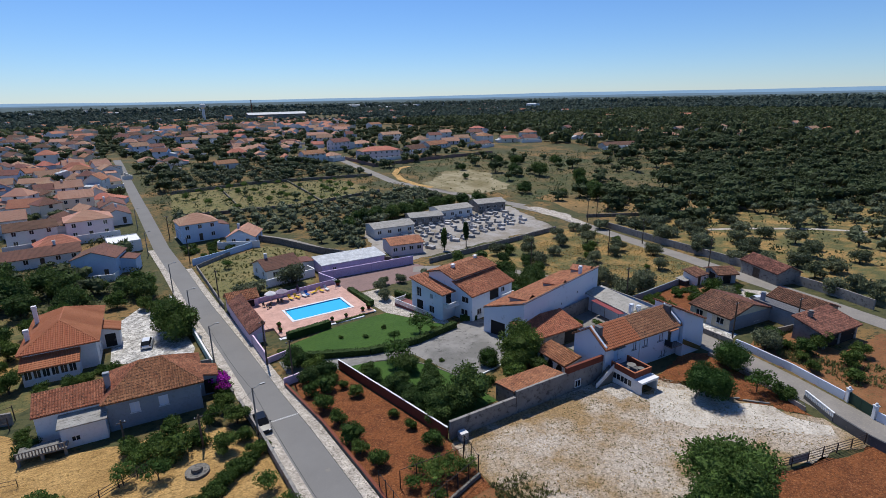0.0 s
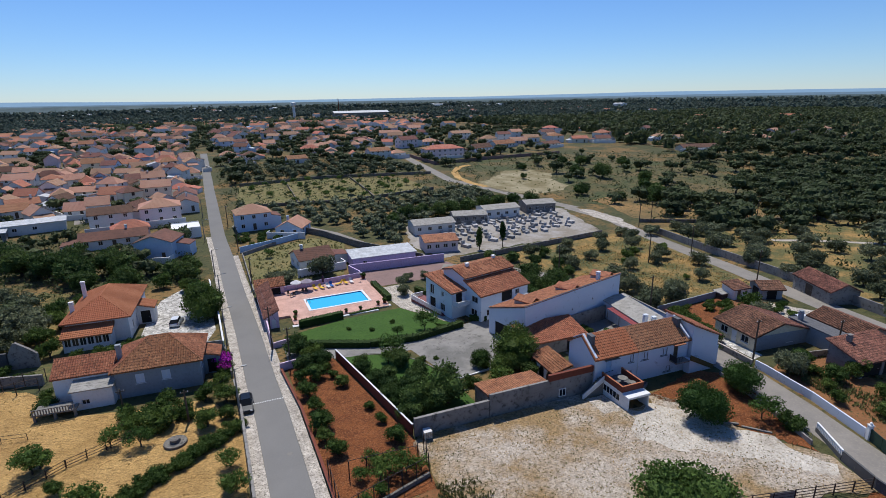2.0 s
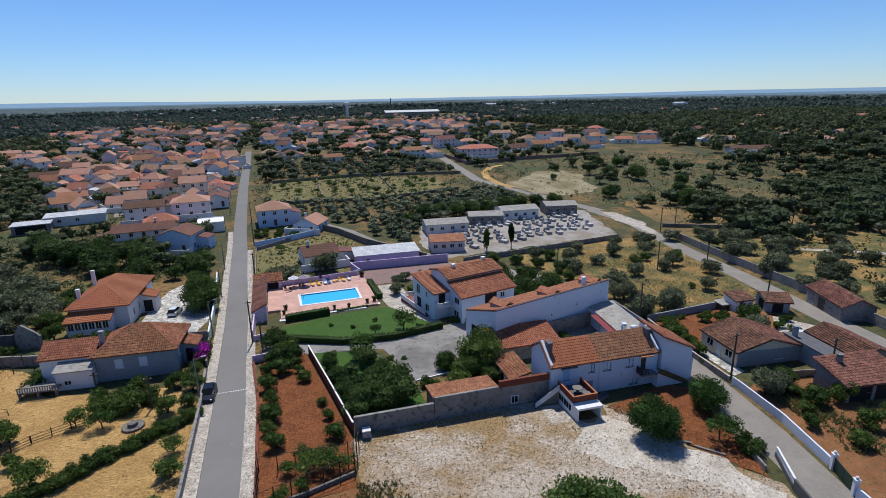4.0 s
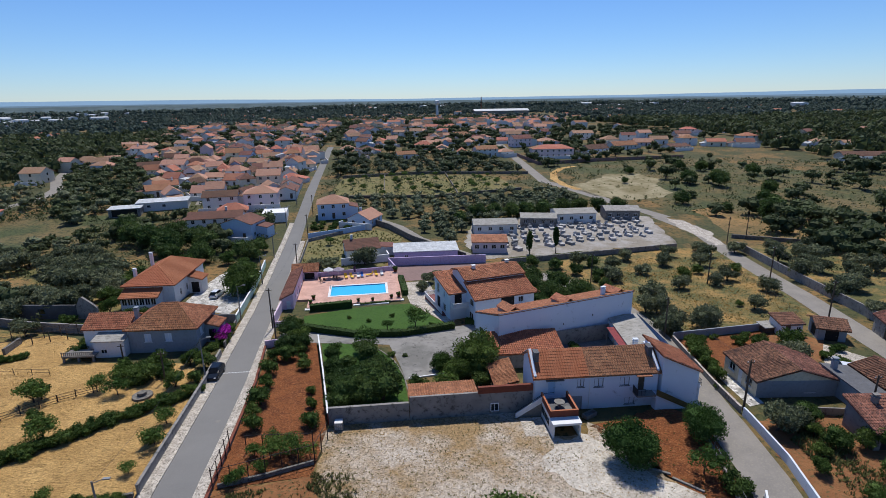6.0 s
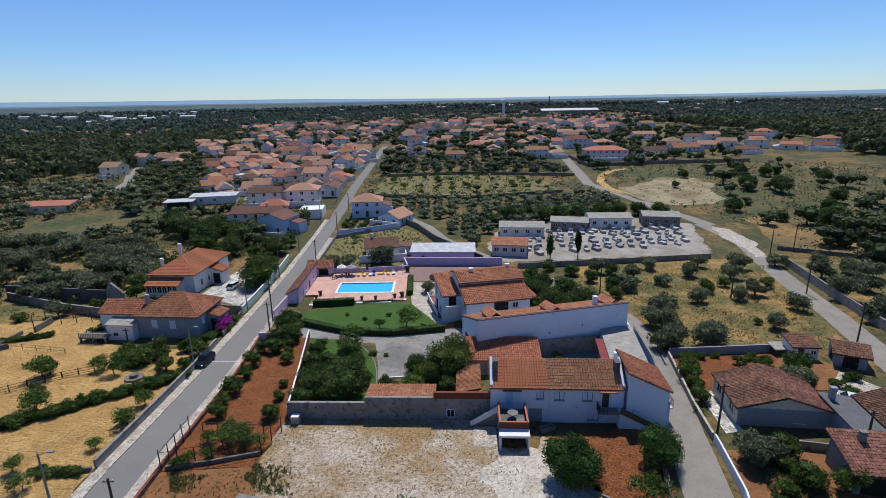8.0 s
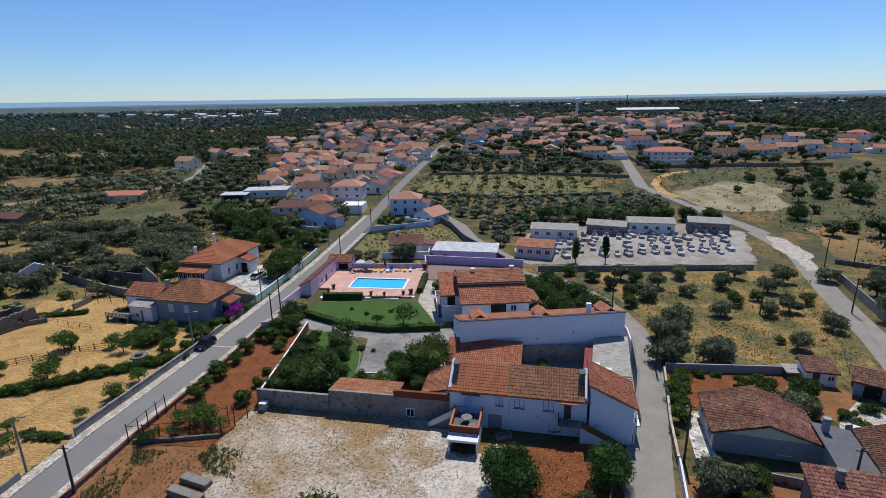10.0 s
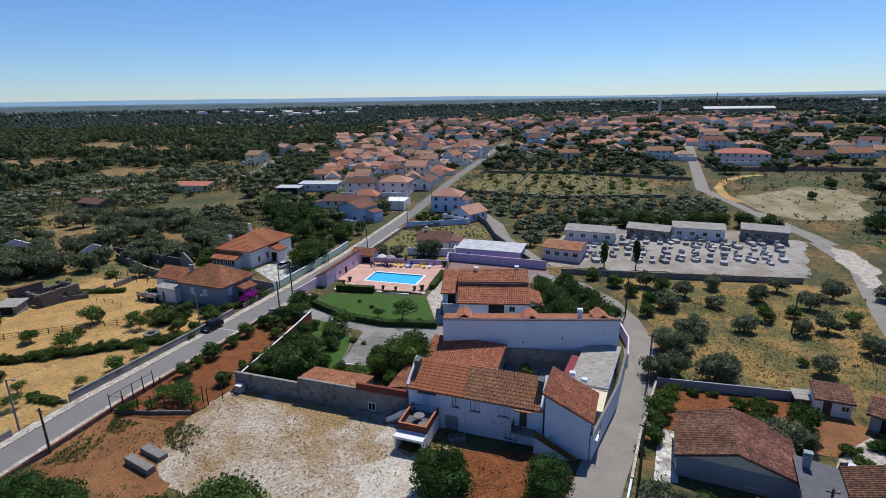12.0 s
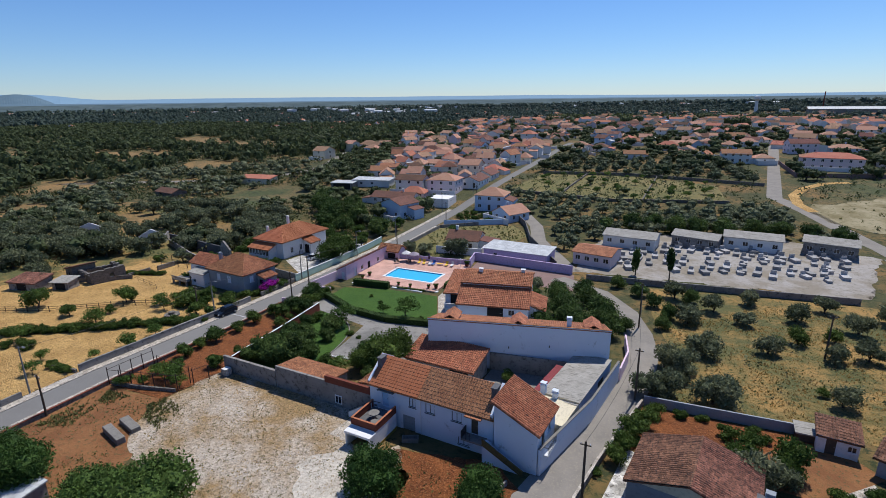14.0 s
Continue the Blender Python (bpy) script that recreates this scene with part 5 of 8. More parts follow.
# ---- the garage with its roof terrace ----
garage = thing("garage", 55.15, 38.5, "white garage with a roof terrace and rust-red parapets", "garage", rot=-3)
part("wall", boxes((-1.6, -1.5, -0.3, -1.4, 2.5, 1.85), (1.4, -1.5, -0.3, 1.6, 2.5, 1.85), (-1.4, 2.2, -0.3, 1.4, 2.5, 1.85)), M_WHITE, garage)
part("canopy_post", boxes((-1.6, -2.6, -0.3, -1.42, -1.5, 1.72)), M_WHITE, garage)
part("canopy_post", boxes((1.42, -2.6, -0.3, 1.6, -1.5, 1.72)), M_WHITE, garage)
part("slab", boxes((-1.66, -2.7, 1.72, 1.66, -1.45, 1.98), (-1.6, -1.45, 1.85, 1.6, 2.5, 2.05)), M_WHITE, garage)
# Dark sheet over the slab paints the shade between the parapets.
part("shaded_floor", boxes((-1.43, -1.29, 2.054, 1.43, 2.4, 2.066)), M_SLATE, garage, "terrace floor, parapet shade in its dark colour")
for b in ((-1.62, -1.47, 2.05, -1.44, 2.5, 2.85), (1.44, -1.47, 2.05, 1.62, 2.5, 2.85), (-1.44, -1.47, 2.05, 1.44, -1.3, 2.85)):
    p = part("parapet", boxes(b), M_BRICK, garage, "rust-red parapet")
    part("parapet_cap", boxes((b[0] - 0.02, b[1] - 0.02, 2.853, b[3] + 0.02, b[4] + 0.02, 2.89)), M_TILE_NEW, p)
bm = bmesh.new()
for i in range(5):
    box(bm, -1.63, -1.0 + i * 0.62, 0.7, -1.603, -0.5 + i * 0.62, 1.5)
part("window_strip", bm, M_GLASS, garage)
part("plinth", boxes((1.602, -2.6, -0.3, 1.63, 2.5, 0.3)), mat("ochre_plinth", (0.45, 0.30, 0.05), (0.38, 0.25, 0.04), scale=1, rough=0.9), garage, "ochre painted plinth")
part("workbench", boxes((-1.1, 1.2, 0.7, 1.1, 1.9, 0.78), (-1.05, 1.25, -0.1, -0.95, 1.85, 0.7), (0.95, 1.25, -0.1, 1.05, 1.85, 0.7)), M_WHITE, garage)
o = thing("terrace_table", 55.2, 39.0, "round white stone table on the roof terrace", "table", z=G(55, 39) + 2.05)
bm = bmesh.new()
tube(bm, (0, 0, 0.68), (0, 0, 0.76), 0.62, 0.62, 20)
part("tabletop", bm, M_CONC, o)
bm = bmesh.new()
tube(bm, (0, 0, 0), (0, 0, 0.68), 0.2, 0.14, 10)
part("pedestal", bm, M_CONC, o)
o = thing("terrace_bench", 55.9, 38.0, "low round stone seat on the roof terrace", "seat", z=G(55, 38) + 2.05)
bm = bmesh.new()
tube(bm, (0, 0, 0), (0, 0, 0.42), 0.3, 0.45, 14)
part("seat", bm, M_CONC, o)
sheet("concrete_pad", [(51.0, 40.0), (53.3, 40.0), (53.5, 36.6), (52.2, 36.5)], M_SETTS, "pale concrete pad beside the garage", "ground", lift=0.06)
o = thing("stone_trough", 59.3, 39.6, "old white stone water trough in the shade", "trough", rot=25)
part("basin", boxes((-0.9, -0.4, 0, 0.9, 0.4, 0.15), (-0.9, -0.4, 0.15, -0.8, 0.4, 0.5), (0.8, -0.4, 0.15, 0.9, 0.4, 0.5), (-0.8, -0.4, 0.15, 0.8, -0.3, 0.5), (-0.8, 0.3, 0.15, 0.8, 0.4, 0.5)), M_CONC, o)
o = thing("water_container", 29.6, 42.1, "white plastic water container in a wire cage", "tank", rot=-3)
part("tank", boxes((-0.45, -0.45, 0.16, 0.45, 0.45, 1.1)), M_CLOTH, o)
bm = boxes((-0.5, -0.5, 0.02, 0.5, 0.5, 0.15))
for i in range(6):
    z = 0.2 + i * 0.17
    for b in ((-0.49, -0.49, 0.49, -0.46), (-0.49, 0.46, 0.49, 0.49), (-0.49, -0.46, -0.46, 0.46), (0.46, -0.46, 0.49, 0.46)):
        box(bm, b[0], b[1], z, b[2], b[3], z + 0.03)
for i in range(5):
    x = -0.49 + i * 0.235
    box(bm, x, -0.515, 0.15, x + 0.03, -0.491, 1.12)
part("cage", bm, M_METAL, o)
o = thing("framed_window", 48.2, 41.98, "small white framed window leaning in the wall", "window", rot=-3)
part("frame", boxes((-0.5, -0.06, 0.5, -0.42, 0.04, 1.6), (0.42, -0.06, 0.5, 0.5, 0.04, 1.6), (-0.42, -0.06, 0.5, 0.42, 0.04, 0.58), (-0.42, -0.06, 1.52, 0.42, 0.04, 1.6), (-0.03, -0.05, 0.58, 0.03, 0.03, 1.52)), M_WHITE, o)
part("pane", boxes((-0.42, -0.02, 0.58, 0.42, 0.0, 1.52)), M_GLASS, o)

# ---- outbuildings of the estate ----
house(42.2, 44.75, 8.2, 3.7, 2.35, 0.55, M_WALLGREY, M_TILE, "lean-to shed with a clay tile roof behind the wall", kind="mono_-y", rot=-2.5, over=0.15, name="shed", doors=(("n", 3.0, 0, 2.2, 1.9, M_DARK),))
house(56.1, 56.0, 10.2, 4.9, 2.5, 1.0, M_WALLGREY, M_TILE, "long outbuilding with an old red tile roof", kind="mono_y", rot=-3, over=0.3, name="barn", doors=(("s", 8.2, 0, 2.8, 2.2, M_DARK),))
arc = house(50.7, 48.2, 2.6, 5.8, 2.15, 0.55, M_WHITE, M_TILE, "white arcaded lean-to with clay tiles", kind="mono_x", rot=-3, over=0.3, name="arcade", doors=(("w", 0.95, 0, 1.3, 1.75, M_DARK), ("w", 2.8, 0, 1.3, 1.75, M_DARK), ("w", 4.65, 0, 1.3, 1.75, M_DARK), ("s", 1.3, 0, 1.4, 1.75, M_DARK)))
for u in (-1.95, -0.1, 1.75):
    bm = bmesh.new()
    for k in range(8):
        a0, a1 = math.pi * k / 8, math.pi * (k + 1) / 8
        ring = [(math.cos(a) * rr, 1.15 + math.sin(a) * rr) for a, rr in ((a0, 0.64), (a1, 0.64), (a1, 0.98), (a0, 0.98))]
        fa, fb = ([bm.verts.new((xx, u + yy, zz)) for yy, zz in ring] for xx in (-1.36, -1.2))
        bm.faces.new(fa), bm.faces.new(fb[::-1])
        for i in range(4):
            bm.faces.new((fa[i], fb[i], fb[(i + 1) % 4], fa[(i + 1) % 4]))
    part("arch", bm, M_WHITE, arc, "white plastered arch")
sheet("courtyard", [(57, 47.5), (70, 47), (72, 61), (61.5, 59.5), (61.5, 53), (57, 53)], M_CONC, "shaded concrete courtyard", "ground", lift=0.03)
annex = house(73.75, 56.8, 4.7, 12.6, 2.9, 0.25, M_BLUEWHITE, M_ASBEST, "flat annex with a grey fibre-cement roof beside the lane", kind="mono_x", rot=-9, over=0.1, name="annex", near=False, windows=(("e", 2.0, 1.0, 1.2, 1.0),), doors=(("e", 8.6, 0.0, 2.4, 2.3, M_WOOD),), chimneys=((-1.9, -6.0, 4.2), (-0.4, -6.1, 3.7)))
house(72.6, 48.2, 4.6, 5.2, 2.9, 0, M_CREAM, M_TILE, "cream roof terrace between wing and annex", kind="flat", rot=-8, name="annex", windows=(("e", 1.5, 1.0, 1.0, 1.0),))
wall_run("wall_lane_house", [(73.4, 39.9), (76.4, 52), (78.0, 63.6)], 3.0, 0.2, M_BLUEWHITE, "white lane front of the annex with a pink plinth", cap=0.08, cap_mat=M_CONC)
wall_run("wall_lane_pink", [(78.2, 63.8), (78.6, 70), (77.6, 76)], 1.9, 0.22, M_PINK, "faded pink lane wall")
o = thing("awning", 70.9, 55.8, "faded red corrugated awning over the courtyard", "awning", rot=-9)
part("sheet", boxes((-0.9, -3.6, 2.55, 0.9, 3.6, 2.6)), mat("red_sheet", (0.36, 0.06, 0.07), (0.30, 0.05, 0.06), (0.24, 0.05, 0.05), scale=1, rough=0.7, bump=0.03, fine=4, wave=0.15), o)
for py in (-3.4, 0, 3.4):
    part("post", boxes((-0.85, py - 0.04, -0.1, -0.77, py + 0.04, 2.55)), M_METAL, o)

# ---- the long blind-walled warehouse ----
big = house(63.7, 64.5, 24.8, 8.2, 4.5, 2.65, M_BLUEWHITE, M_TILE, "long white outbuilding with a tall blind wall", kind="mono_-y", rot=13.5, over=0.08, name="warehouse",
            windows=(("w", 6.6, 4.4, 0.7, 0.01),), doors=(("w", 3.0, 0.0, 3.0, 2.6, M_DARK),), chimneys=((7.0, -3.2, 8.1),))
part("wall_band", boxes((-12.46, -4.16, 6.95, 12.46, -3.95, 7.3)), M_BLUEWHITE, big)
part("roof_edge", boxes((-12.5, -4.2, 7.302, 12.5, -3.9, 7.36)), M_TILE, big)
for dx, dy in ((-9.4, -2.0), (0.2, -2.4), (10.2, -2.2)):
    bm = bmesh.new()
    for s in (-1, 1):
        flat_slope(bm, (dx + s * 1.15, dy - 1.6, 7.05), (dx + s * 1.15, dy + 2.4, 6.7), (dx, dy + 2.4, 7.45), (dx, dy - 1.6, 7.78))
    part("dormer_roof", bm, M_TILE, big)
    part("dormer_wall", boxes((dx - 1.0, dy - 1.35, 5.4, dx + 1.0, dy + 2.2, 6.8)), M_GREYREND, big)
bm = bmesh.new()
for u, z, ln in ((4.5, 4.2, 0.3), (-1.0, 3.6, 0.3)):
    tube(bm, (u, -4.2, z), (u, -4.2, z + ln), 0.07, 0.07, 8)
part("wall_vent", bm, M_DARKMETAL, big)

# ---- the main house ----
def block_under(root, at, rot, *args, **kw):
    """Builds a house block and hands its parts to another root."""
    tmp = house(0, 0, *args, z=0.0, **kw)
    for c in list(tmp.children):
        c.parent = root
        c.matrix_basis = pose(at[0], at[1], 0, 0, 0, rot) @ c.matrix_basis
    bpy.data.objects.remove(tmp)


M_SHUTTER = mat("dark_brown_shutter", (0.055, 0.035, 0.03), (0.045, 0.03, 0.025), scale=2, rough=0.7)
main = thing("villa", 56.2, 76.5, "large white two-storey villa with stepped clay tile roofs", "house", rot=11.5)
block_under(main, (0, -3.0), 0, 11.4, 4.4, 5.25, 1.6, M_BLUEWHITE, M_TILE, "x x x x", kind="mono_y", over=0.35,
            windows=(("w", 2.6, 3.4, 1.7, 1.2), ("w", 2.4, 0.9, 1.7, 1.2), ("s", 8.8, 3.6, 1.0, 1.0), ("s", 2.0, 1.0, 1.2, 1.2)), doors=(("s", 6.2, 2.9, 2.6, 2.0, M_DARK),), shutters=M_SHUTTER)
block_under(main, (0, 2.6), 0, 11.4, 6.8, 7.45, 0.95, M_BLUEWHITE, M_TILE, "x x x x", kind="gable", over=0.35)
block_under(main, (-7.1, 3.4), 0, 3.4, 8.4, 5.2, 1.3, M_BLUEWHITE, M_TILE, "x x x x", kind="mono_y", over=0.35,
            windows=(("w", 2.0, 3.2, 1.3, 1.9), ("w", 5.4, 3.6, 0.7, 1.0), ("w", 5.4, 0.8, 1.4, 1.4)), doors=(("w", 2.2, 0.3, 1.8, 2.3, M_DARK), ("s", 1.6, 2.9, 1.4, 2.1, M_DARK)), shutters=M_SHUTTER)
block_under(main, (6.9, 0.5), 0, 2.6, 6.0, 3.9, 0.9, M_BLUEWHITE, M_TILE, "x x x x", kind="mono_-x", over=0.3)
part("balcony", boxes((-8.7, -2.3, 2.75, -5.75, -0.85, 2.9)), M_WHITE, main)
bm = boxes((-8.7, -2.3, 3.6, -5.75, -2.18, 3.72), (-8.7, -2.18, 3.6, -8.58, -0.85, 3.72))
for i in range(15):
    tube(bm, (-8.6 + i * 0.2, -2.24, 2.9), (-8.6 + i * 0.2, -2.24, 3.6), 0.05, 0.05, 6)
for i in range(7):
    tube(bm, (-8.64, -2.1 + i * 0.2, 2.9), (-8.64, -2.1 + i * 0.2, 3.6), 0.05, 0.05, 6)
part("balustrade", bm, M_WHITE, main)
bm = boxes((1.0, -6.6, 3.7, 4.6, -6.48, 3.82))
for i in range(18):
    tube(bm, (1.1 + i * 0.2, -6.54, 2.9), (1.1 + i * 0.2, -6.54, 3.7), 0.05, 0.05, 6)
part("balustrade", bm, M_WHITE, main)
part("balcony", boxes((0.9, -6.65, 2.7, 4.7, -5.22, 2.88)), M_WHITE, main)
for cx, cy in ((-3.0, 2.2), (4.2, 3.0)):
    part("chimney", boxes((cx - 0.3, cy - 0.25, 6.8, cx + 0.3, cy + 0.25, 8.9), (cx - 0.4, cy - 0.35, 8.9, cx + 0.4, cy + 0.35, 9.0)), M_WHITE, main)
M_REDFLOOR = mat("red_floor_tile", (0.30, 0.10, 0.09), (0.26, 0.085, 0.08), (0.22, 0.08, 0.07), scale=1, rough=0.7, fine=5)
tz = thing("villa_terrace", 46.9, 82, "red-tiled entrance terrace with a white balustrade", "terrace", kind="structure", rot=11.5)
part("floor", boxes((-1.4, -5.5, -1.0, 1.6, 5.0, 0.55)), M_REDFLOOR, tz)
bm = boxes((-1.5, -5.5, 1.3, -1.36, 5.0, 1.42), (-1.36, 4.9, 1.3, 1.5, 5.02, 1.42))
for i in range(46):
    tube(bm, (-1.43, -5.4 + i * 0.225, 0.5), (-1.43, -5.4 + i * 0.225, 1.3), 0.055, 0.055, 6)
for i in range(12):
    tube(bm, (-1.2 + i * 0.225, 4.96, 0.5), (-1.2 + i * 0.225, 4.96, 1.3), 0.055, 0.055, 6)
part("balustrade", bm, M_WHITE, tz, "white turned balusters")
bm = bmesh.new()
for i in range(4):
    box(bm, -1.4, -5.9 - i * 0.34, -1.0, 1.6, -5.5 - i * 0.34, 0.4 - i * 0.16)
part("steps", bm, M_REDFLOOR, tz)

# ---- houses east of the lane ----
rh = house(87.1, 43.1, 10.2, 7.6, 2.55, 1.55, M_CREAM, M_TILE_OLD, "low cream village house with an old brown tile roof", ridge="y", rot=-8, over=0.3, name="house",
           windows=(("w", 1.8, 0.9, 1.4, 1.1), ("w", 5.8, 0.9, 1.4, 1.1), ("s", 6.8, 0.8, 1.2, 1.0)), doors=(("w", 3.8, 0.0, 1.0, 2.05, M_WHITE),))
# South wall in grey render: its shade is put into the colour.
part("render_side", boxes((-5.1, -3.83, -0.3, 5.1, -3.803, 2.5)), M_GREYREND, rh, "rendered side wall with shade in its grey colour")
house(93.6, 37.3, 4.6, 8.4, 2.3, 0.5, M_GREYREND, M_SLATE, "grey annex with a dark corrugated roof", kind="mono_-x", rot=-10, over=0.2, name="annex", near=False, chimneys=((-1.6, 3.0, 3.9),), windows=(("s", 2.2, 0.8, 1.0, 0.9),))
house(90.8, 30.1, 8.6, 4.6, 2.5, 1.2, M_WALLGREY, M_TILE_OLD, "open-fronted barn with a brown tile roof", kind="mono_y", rot=-8, over=0.4, name="barn", doors=(("s", 2.2, 0, 3.2, 2.2, M_DARK), ("s", 6.2, 0, 3.8, 2.2, M_DARK)), chimneys=((-2.0, 1.4, 4.2),))
house(98.0, 36.6, 5.8, 8.4, 2.6, 1.1, M_WALLGREY, M_TILE_OLD, "long outbuilding with a brown tile roof", ridge="y", rot=-10, over=0.3, name="barn", doors=(("w", 4.0, 0, 2.4, 2.1),))
house(101.0, 58.0, 3.6, 3.0, 2.2, 0.6, M_WHITE, M_TILE_OLD, "small white garden shed with a tile roof", kind="mono_y", rot=-6, over=0.25, name="shed", doors=(("s", 1.2, 0, 0.9, 1.9),), windows=(("s", 3.0, 0.9, 0.8, 0.7),))
house(106.4, 55.6, 3.8, 4.6, 2.3, 0.8, M_GREYREND, M_TILE_OLD, "small stone shed with a sagging tile roof", rot=-28, over=0.45, name="shed", doors=(("s", 1.9, 0, 1.8, 1.9, M_DARK), ("w", 2.3, 0, 2.2, 1.9, M_DARK)))
house(98.6, 59.0, 2.2, 1.8, 1.2, 0.2, M_WOOD, M_ASBEST, "low hen house with a flat roof", kind="mono_y", over=0.2, near=False, name="hen_house")
house(115.6, 50.2, 5.4, 10.2, 2.8, 1.3, M_WALLGREY, M_TILE_OLD, "long roadside barn with a brown tile roof", ridge="y", rot=-24, over=0.3, name="barn", doors=(("w", 4.5, 0, 2.0, 2.2),))
sheet("house_court", [(79.4, 38.2), (81.6, 38.6), (83.0, 47.8), (80.8, 48.2)], M_WHITESTONE, "bright white paved forecourt", "ground", lift=0.06)
sheet("house_court", [(95.5, 41.8), (103, 39.8), (106, 46), (103, 53), (98, 47)], M_SETTS, "pale rubble-strewn yard", "ground", lift=0.05)

# ---- houses west of the street ----
ora = house(-9.4, 101.0, 9.3, 15.8, 4.9, 2.4, M_WHITE, M_TILE_NEW, "white house with a bright orange hipped tile roof", kind="hip", ridge="y", rot=-4, over=0.6, name="house", fine=0.3,
            windows=(("e", 3.0, 1.2, 0.9, 1.5), ("e", 6.2, 1.2, 0.9, 1.5), ("e", 13.0, 1.2, 0.9, 1.5), ("s", 5.5, 1.2, 1.2, 1.2)), doors=(("e", 9.4, 0.4, 1.0, 2.1),), chimneys=((-4.0, 3.0, 8.0), (-4.3, -4.0, 6.6)))
block_under(ora, (-1.2, -9.1), 0, 7.0, 2.6, 3.0, 1.0, M_WHITE, M_TILE_NEW, "x x x x", kind="mono_y", over=0.3, windows=tuple(("s", 0.7 + i * 1.1, 1.3, 0.95, 1.4) for i in range(6)))
block_under(ora, (6.0, 0.6), 0, 2.8, 3.2, 3.2, 0.9, M_WHITE, M_TILE_NEW, "x x x x", kind="mono_-x", over=0.3, doors=(("s", 1.4, 0.2, 1.6, 2.4, M_DARK),))
sheet("house_court", [(-4.0, 92.0), (6.6, 84.5), (8.2, 90), (7.4, 108), (2.0, 118), (-2.0, 112), (-3.4, 104)], M_WHITESTONE, "white stone-paved yard", "ground", lift=0.06)
blu = house(1.2, 73.2, 10.6, 8.2, 4.45, 2.55, M_GREYREND, M_TILE, "grey-blue house with a hipped clay tile roof", kind="hip", ridge="x", rot=-5, over=0.45, name="house",
            windows=(("s", 3.0, 2.0, 1.1, 1.4), ("s", 6.2, 2.0, 1.1, 1.4), ("e", 2.0, 2.2, 1.0, 1.3)), doors=(("e", 5.6, 1.2, 1.0, 2.1, M_BLUE),), chimneys=((-5.0, -1.0, 6.4),), shutters=M_BLUEWHITE)
block_under(blu, (6.4, 0.8), 0, 2.2, 3.0, 2.9, 0.6, M_GREYREND, M_TILE, "x x x x", kind="mono_-x", over=0.25, doors=(("s", 1.1, 0.2, 1.2, 2.2, M_DARK),))
bl2 = house(-7.9, 73.6, 7.0, 5.4, 4.2, 1.5, M_WHITE, M_TILE, "low white annex with a clay tile roof", ridge="x", rot=-5, over=0.25, name="annex", windows=(("s", 5.0, 2.1, 1.0, 0.9),))
block_under(bl2, (1.4, -3.8), 0, 4.6, 2.4, 3.1, 0.5, M_WHITE, M_ASBEST, "x x x x", kind="mono_y", over=0.25, windows=(("s", 1.4, 0.9, 0.9, 0.7),), near=False)
o = thing("rustic_terrace", -11.0, 68.6, "raised concrete terrace with a worn balustrade", "terrace", rot=-5)
part("slab", boxes((-2.4, -1.2, 0.9, 2.4, 1.2, 1.1)), M_CONC, o)
for px in (-2.2, 0, 2.2):
    for py in (-1.0, 1.0):
        part("pillar", boxes((px - 0.14, py - 0.14, -0.3, px + 0.14, py + 0.14, 0.9)), M_CONC, o)
bm = boxes((-2.4, -1.2, 1.7, 2.4, -1.08, 1.8))
for i in range(16):
    box(bm, -2.35 + i * 0.3, -1.18, 1.1, -2.23 + i * 0.3, -1.1, 1.7)
part("balustrade", bm, M_CONC, o)

# ---- ruins west of the meadow ----
def fence(name, line, gap, h, label, rails=(0.5, 0.95), material=M_WOOD, r=0.05):
    o = thing(name, *line[0], label, "fence", z=0)
    o.matrix_basis = Matrix()
    rng = random.Random(int(line[0][0] * 10))
    for (xa, ya), (xb, yb) in zip(line, line[1:]):
        n = max(1, int(math.hypot(xb - xa, yb - ya) / gap))
        pts = []
        for i in range(n + 1):
            k = i / n
            x, y = xa + (xb - xa) * k, ya + (yb - ya) * k
            hh = h * rng.uniform(0.9, 1.12)
            bm = bmesh.new()
            tube(bm, (x, y, G(x, y) - 0.2), (x + rng.uniform(-0.06, 0.06), y, G(x, y) + hh), r, r * 0.8, 6)
            part("post", bm, material, o)
            pts.append(Vector((x, y, G(x, y))))
        for p, q in zip(pts, pts[1:]):
            for z in rails:
                bm = bmesh.new()
                tube(bm, p + Vector((0, 0, z * h)), q + Vector((0, 0, z * h)), r * 0.5, r * 0.5, 4)
                part("rail", bm, material, o)
    return o


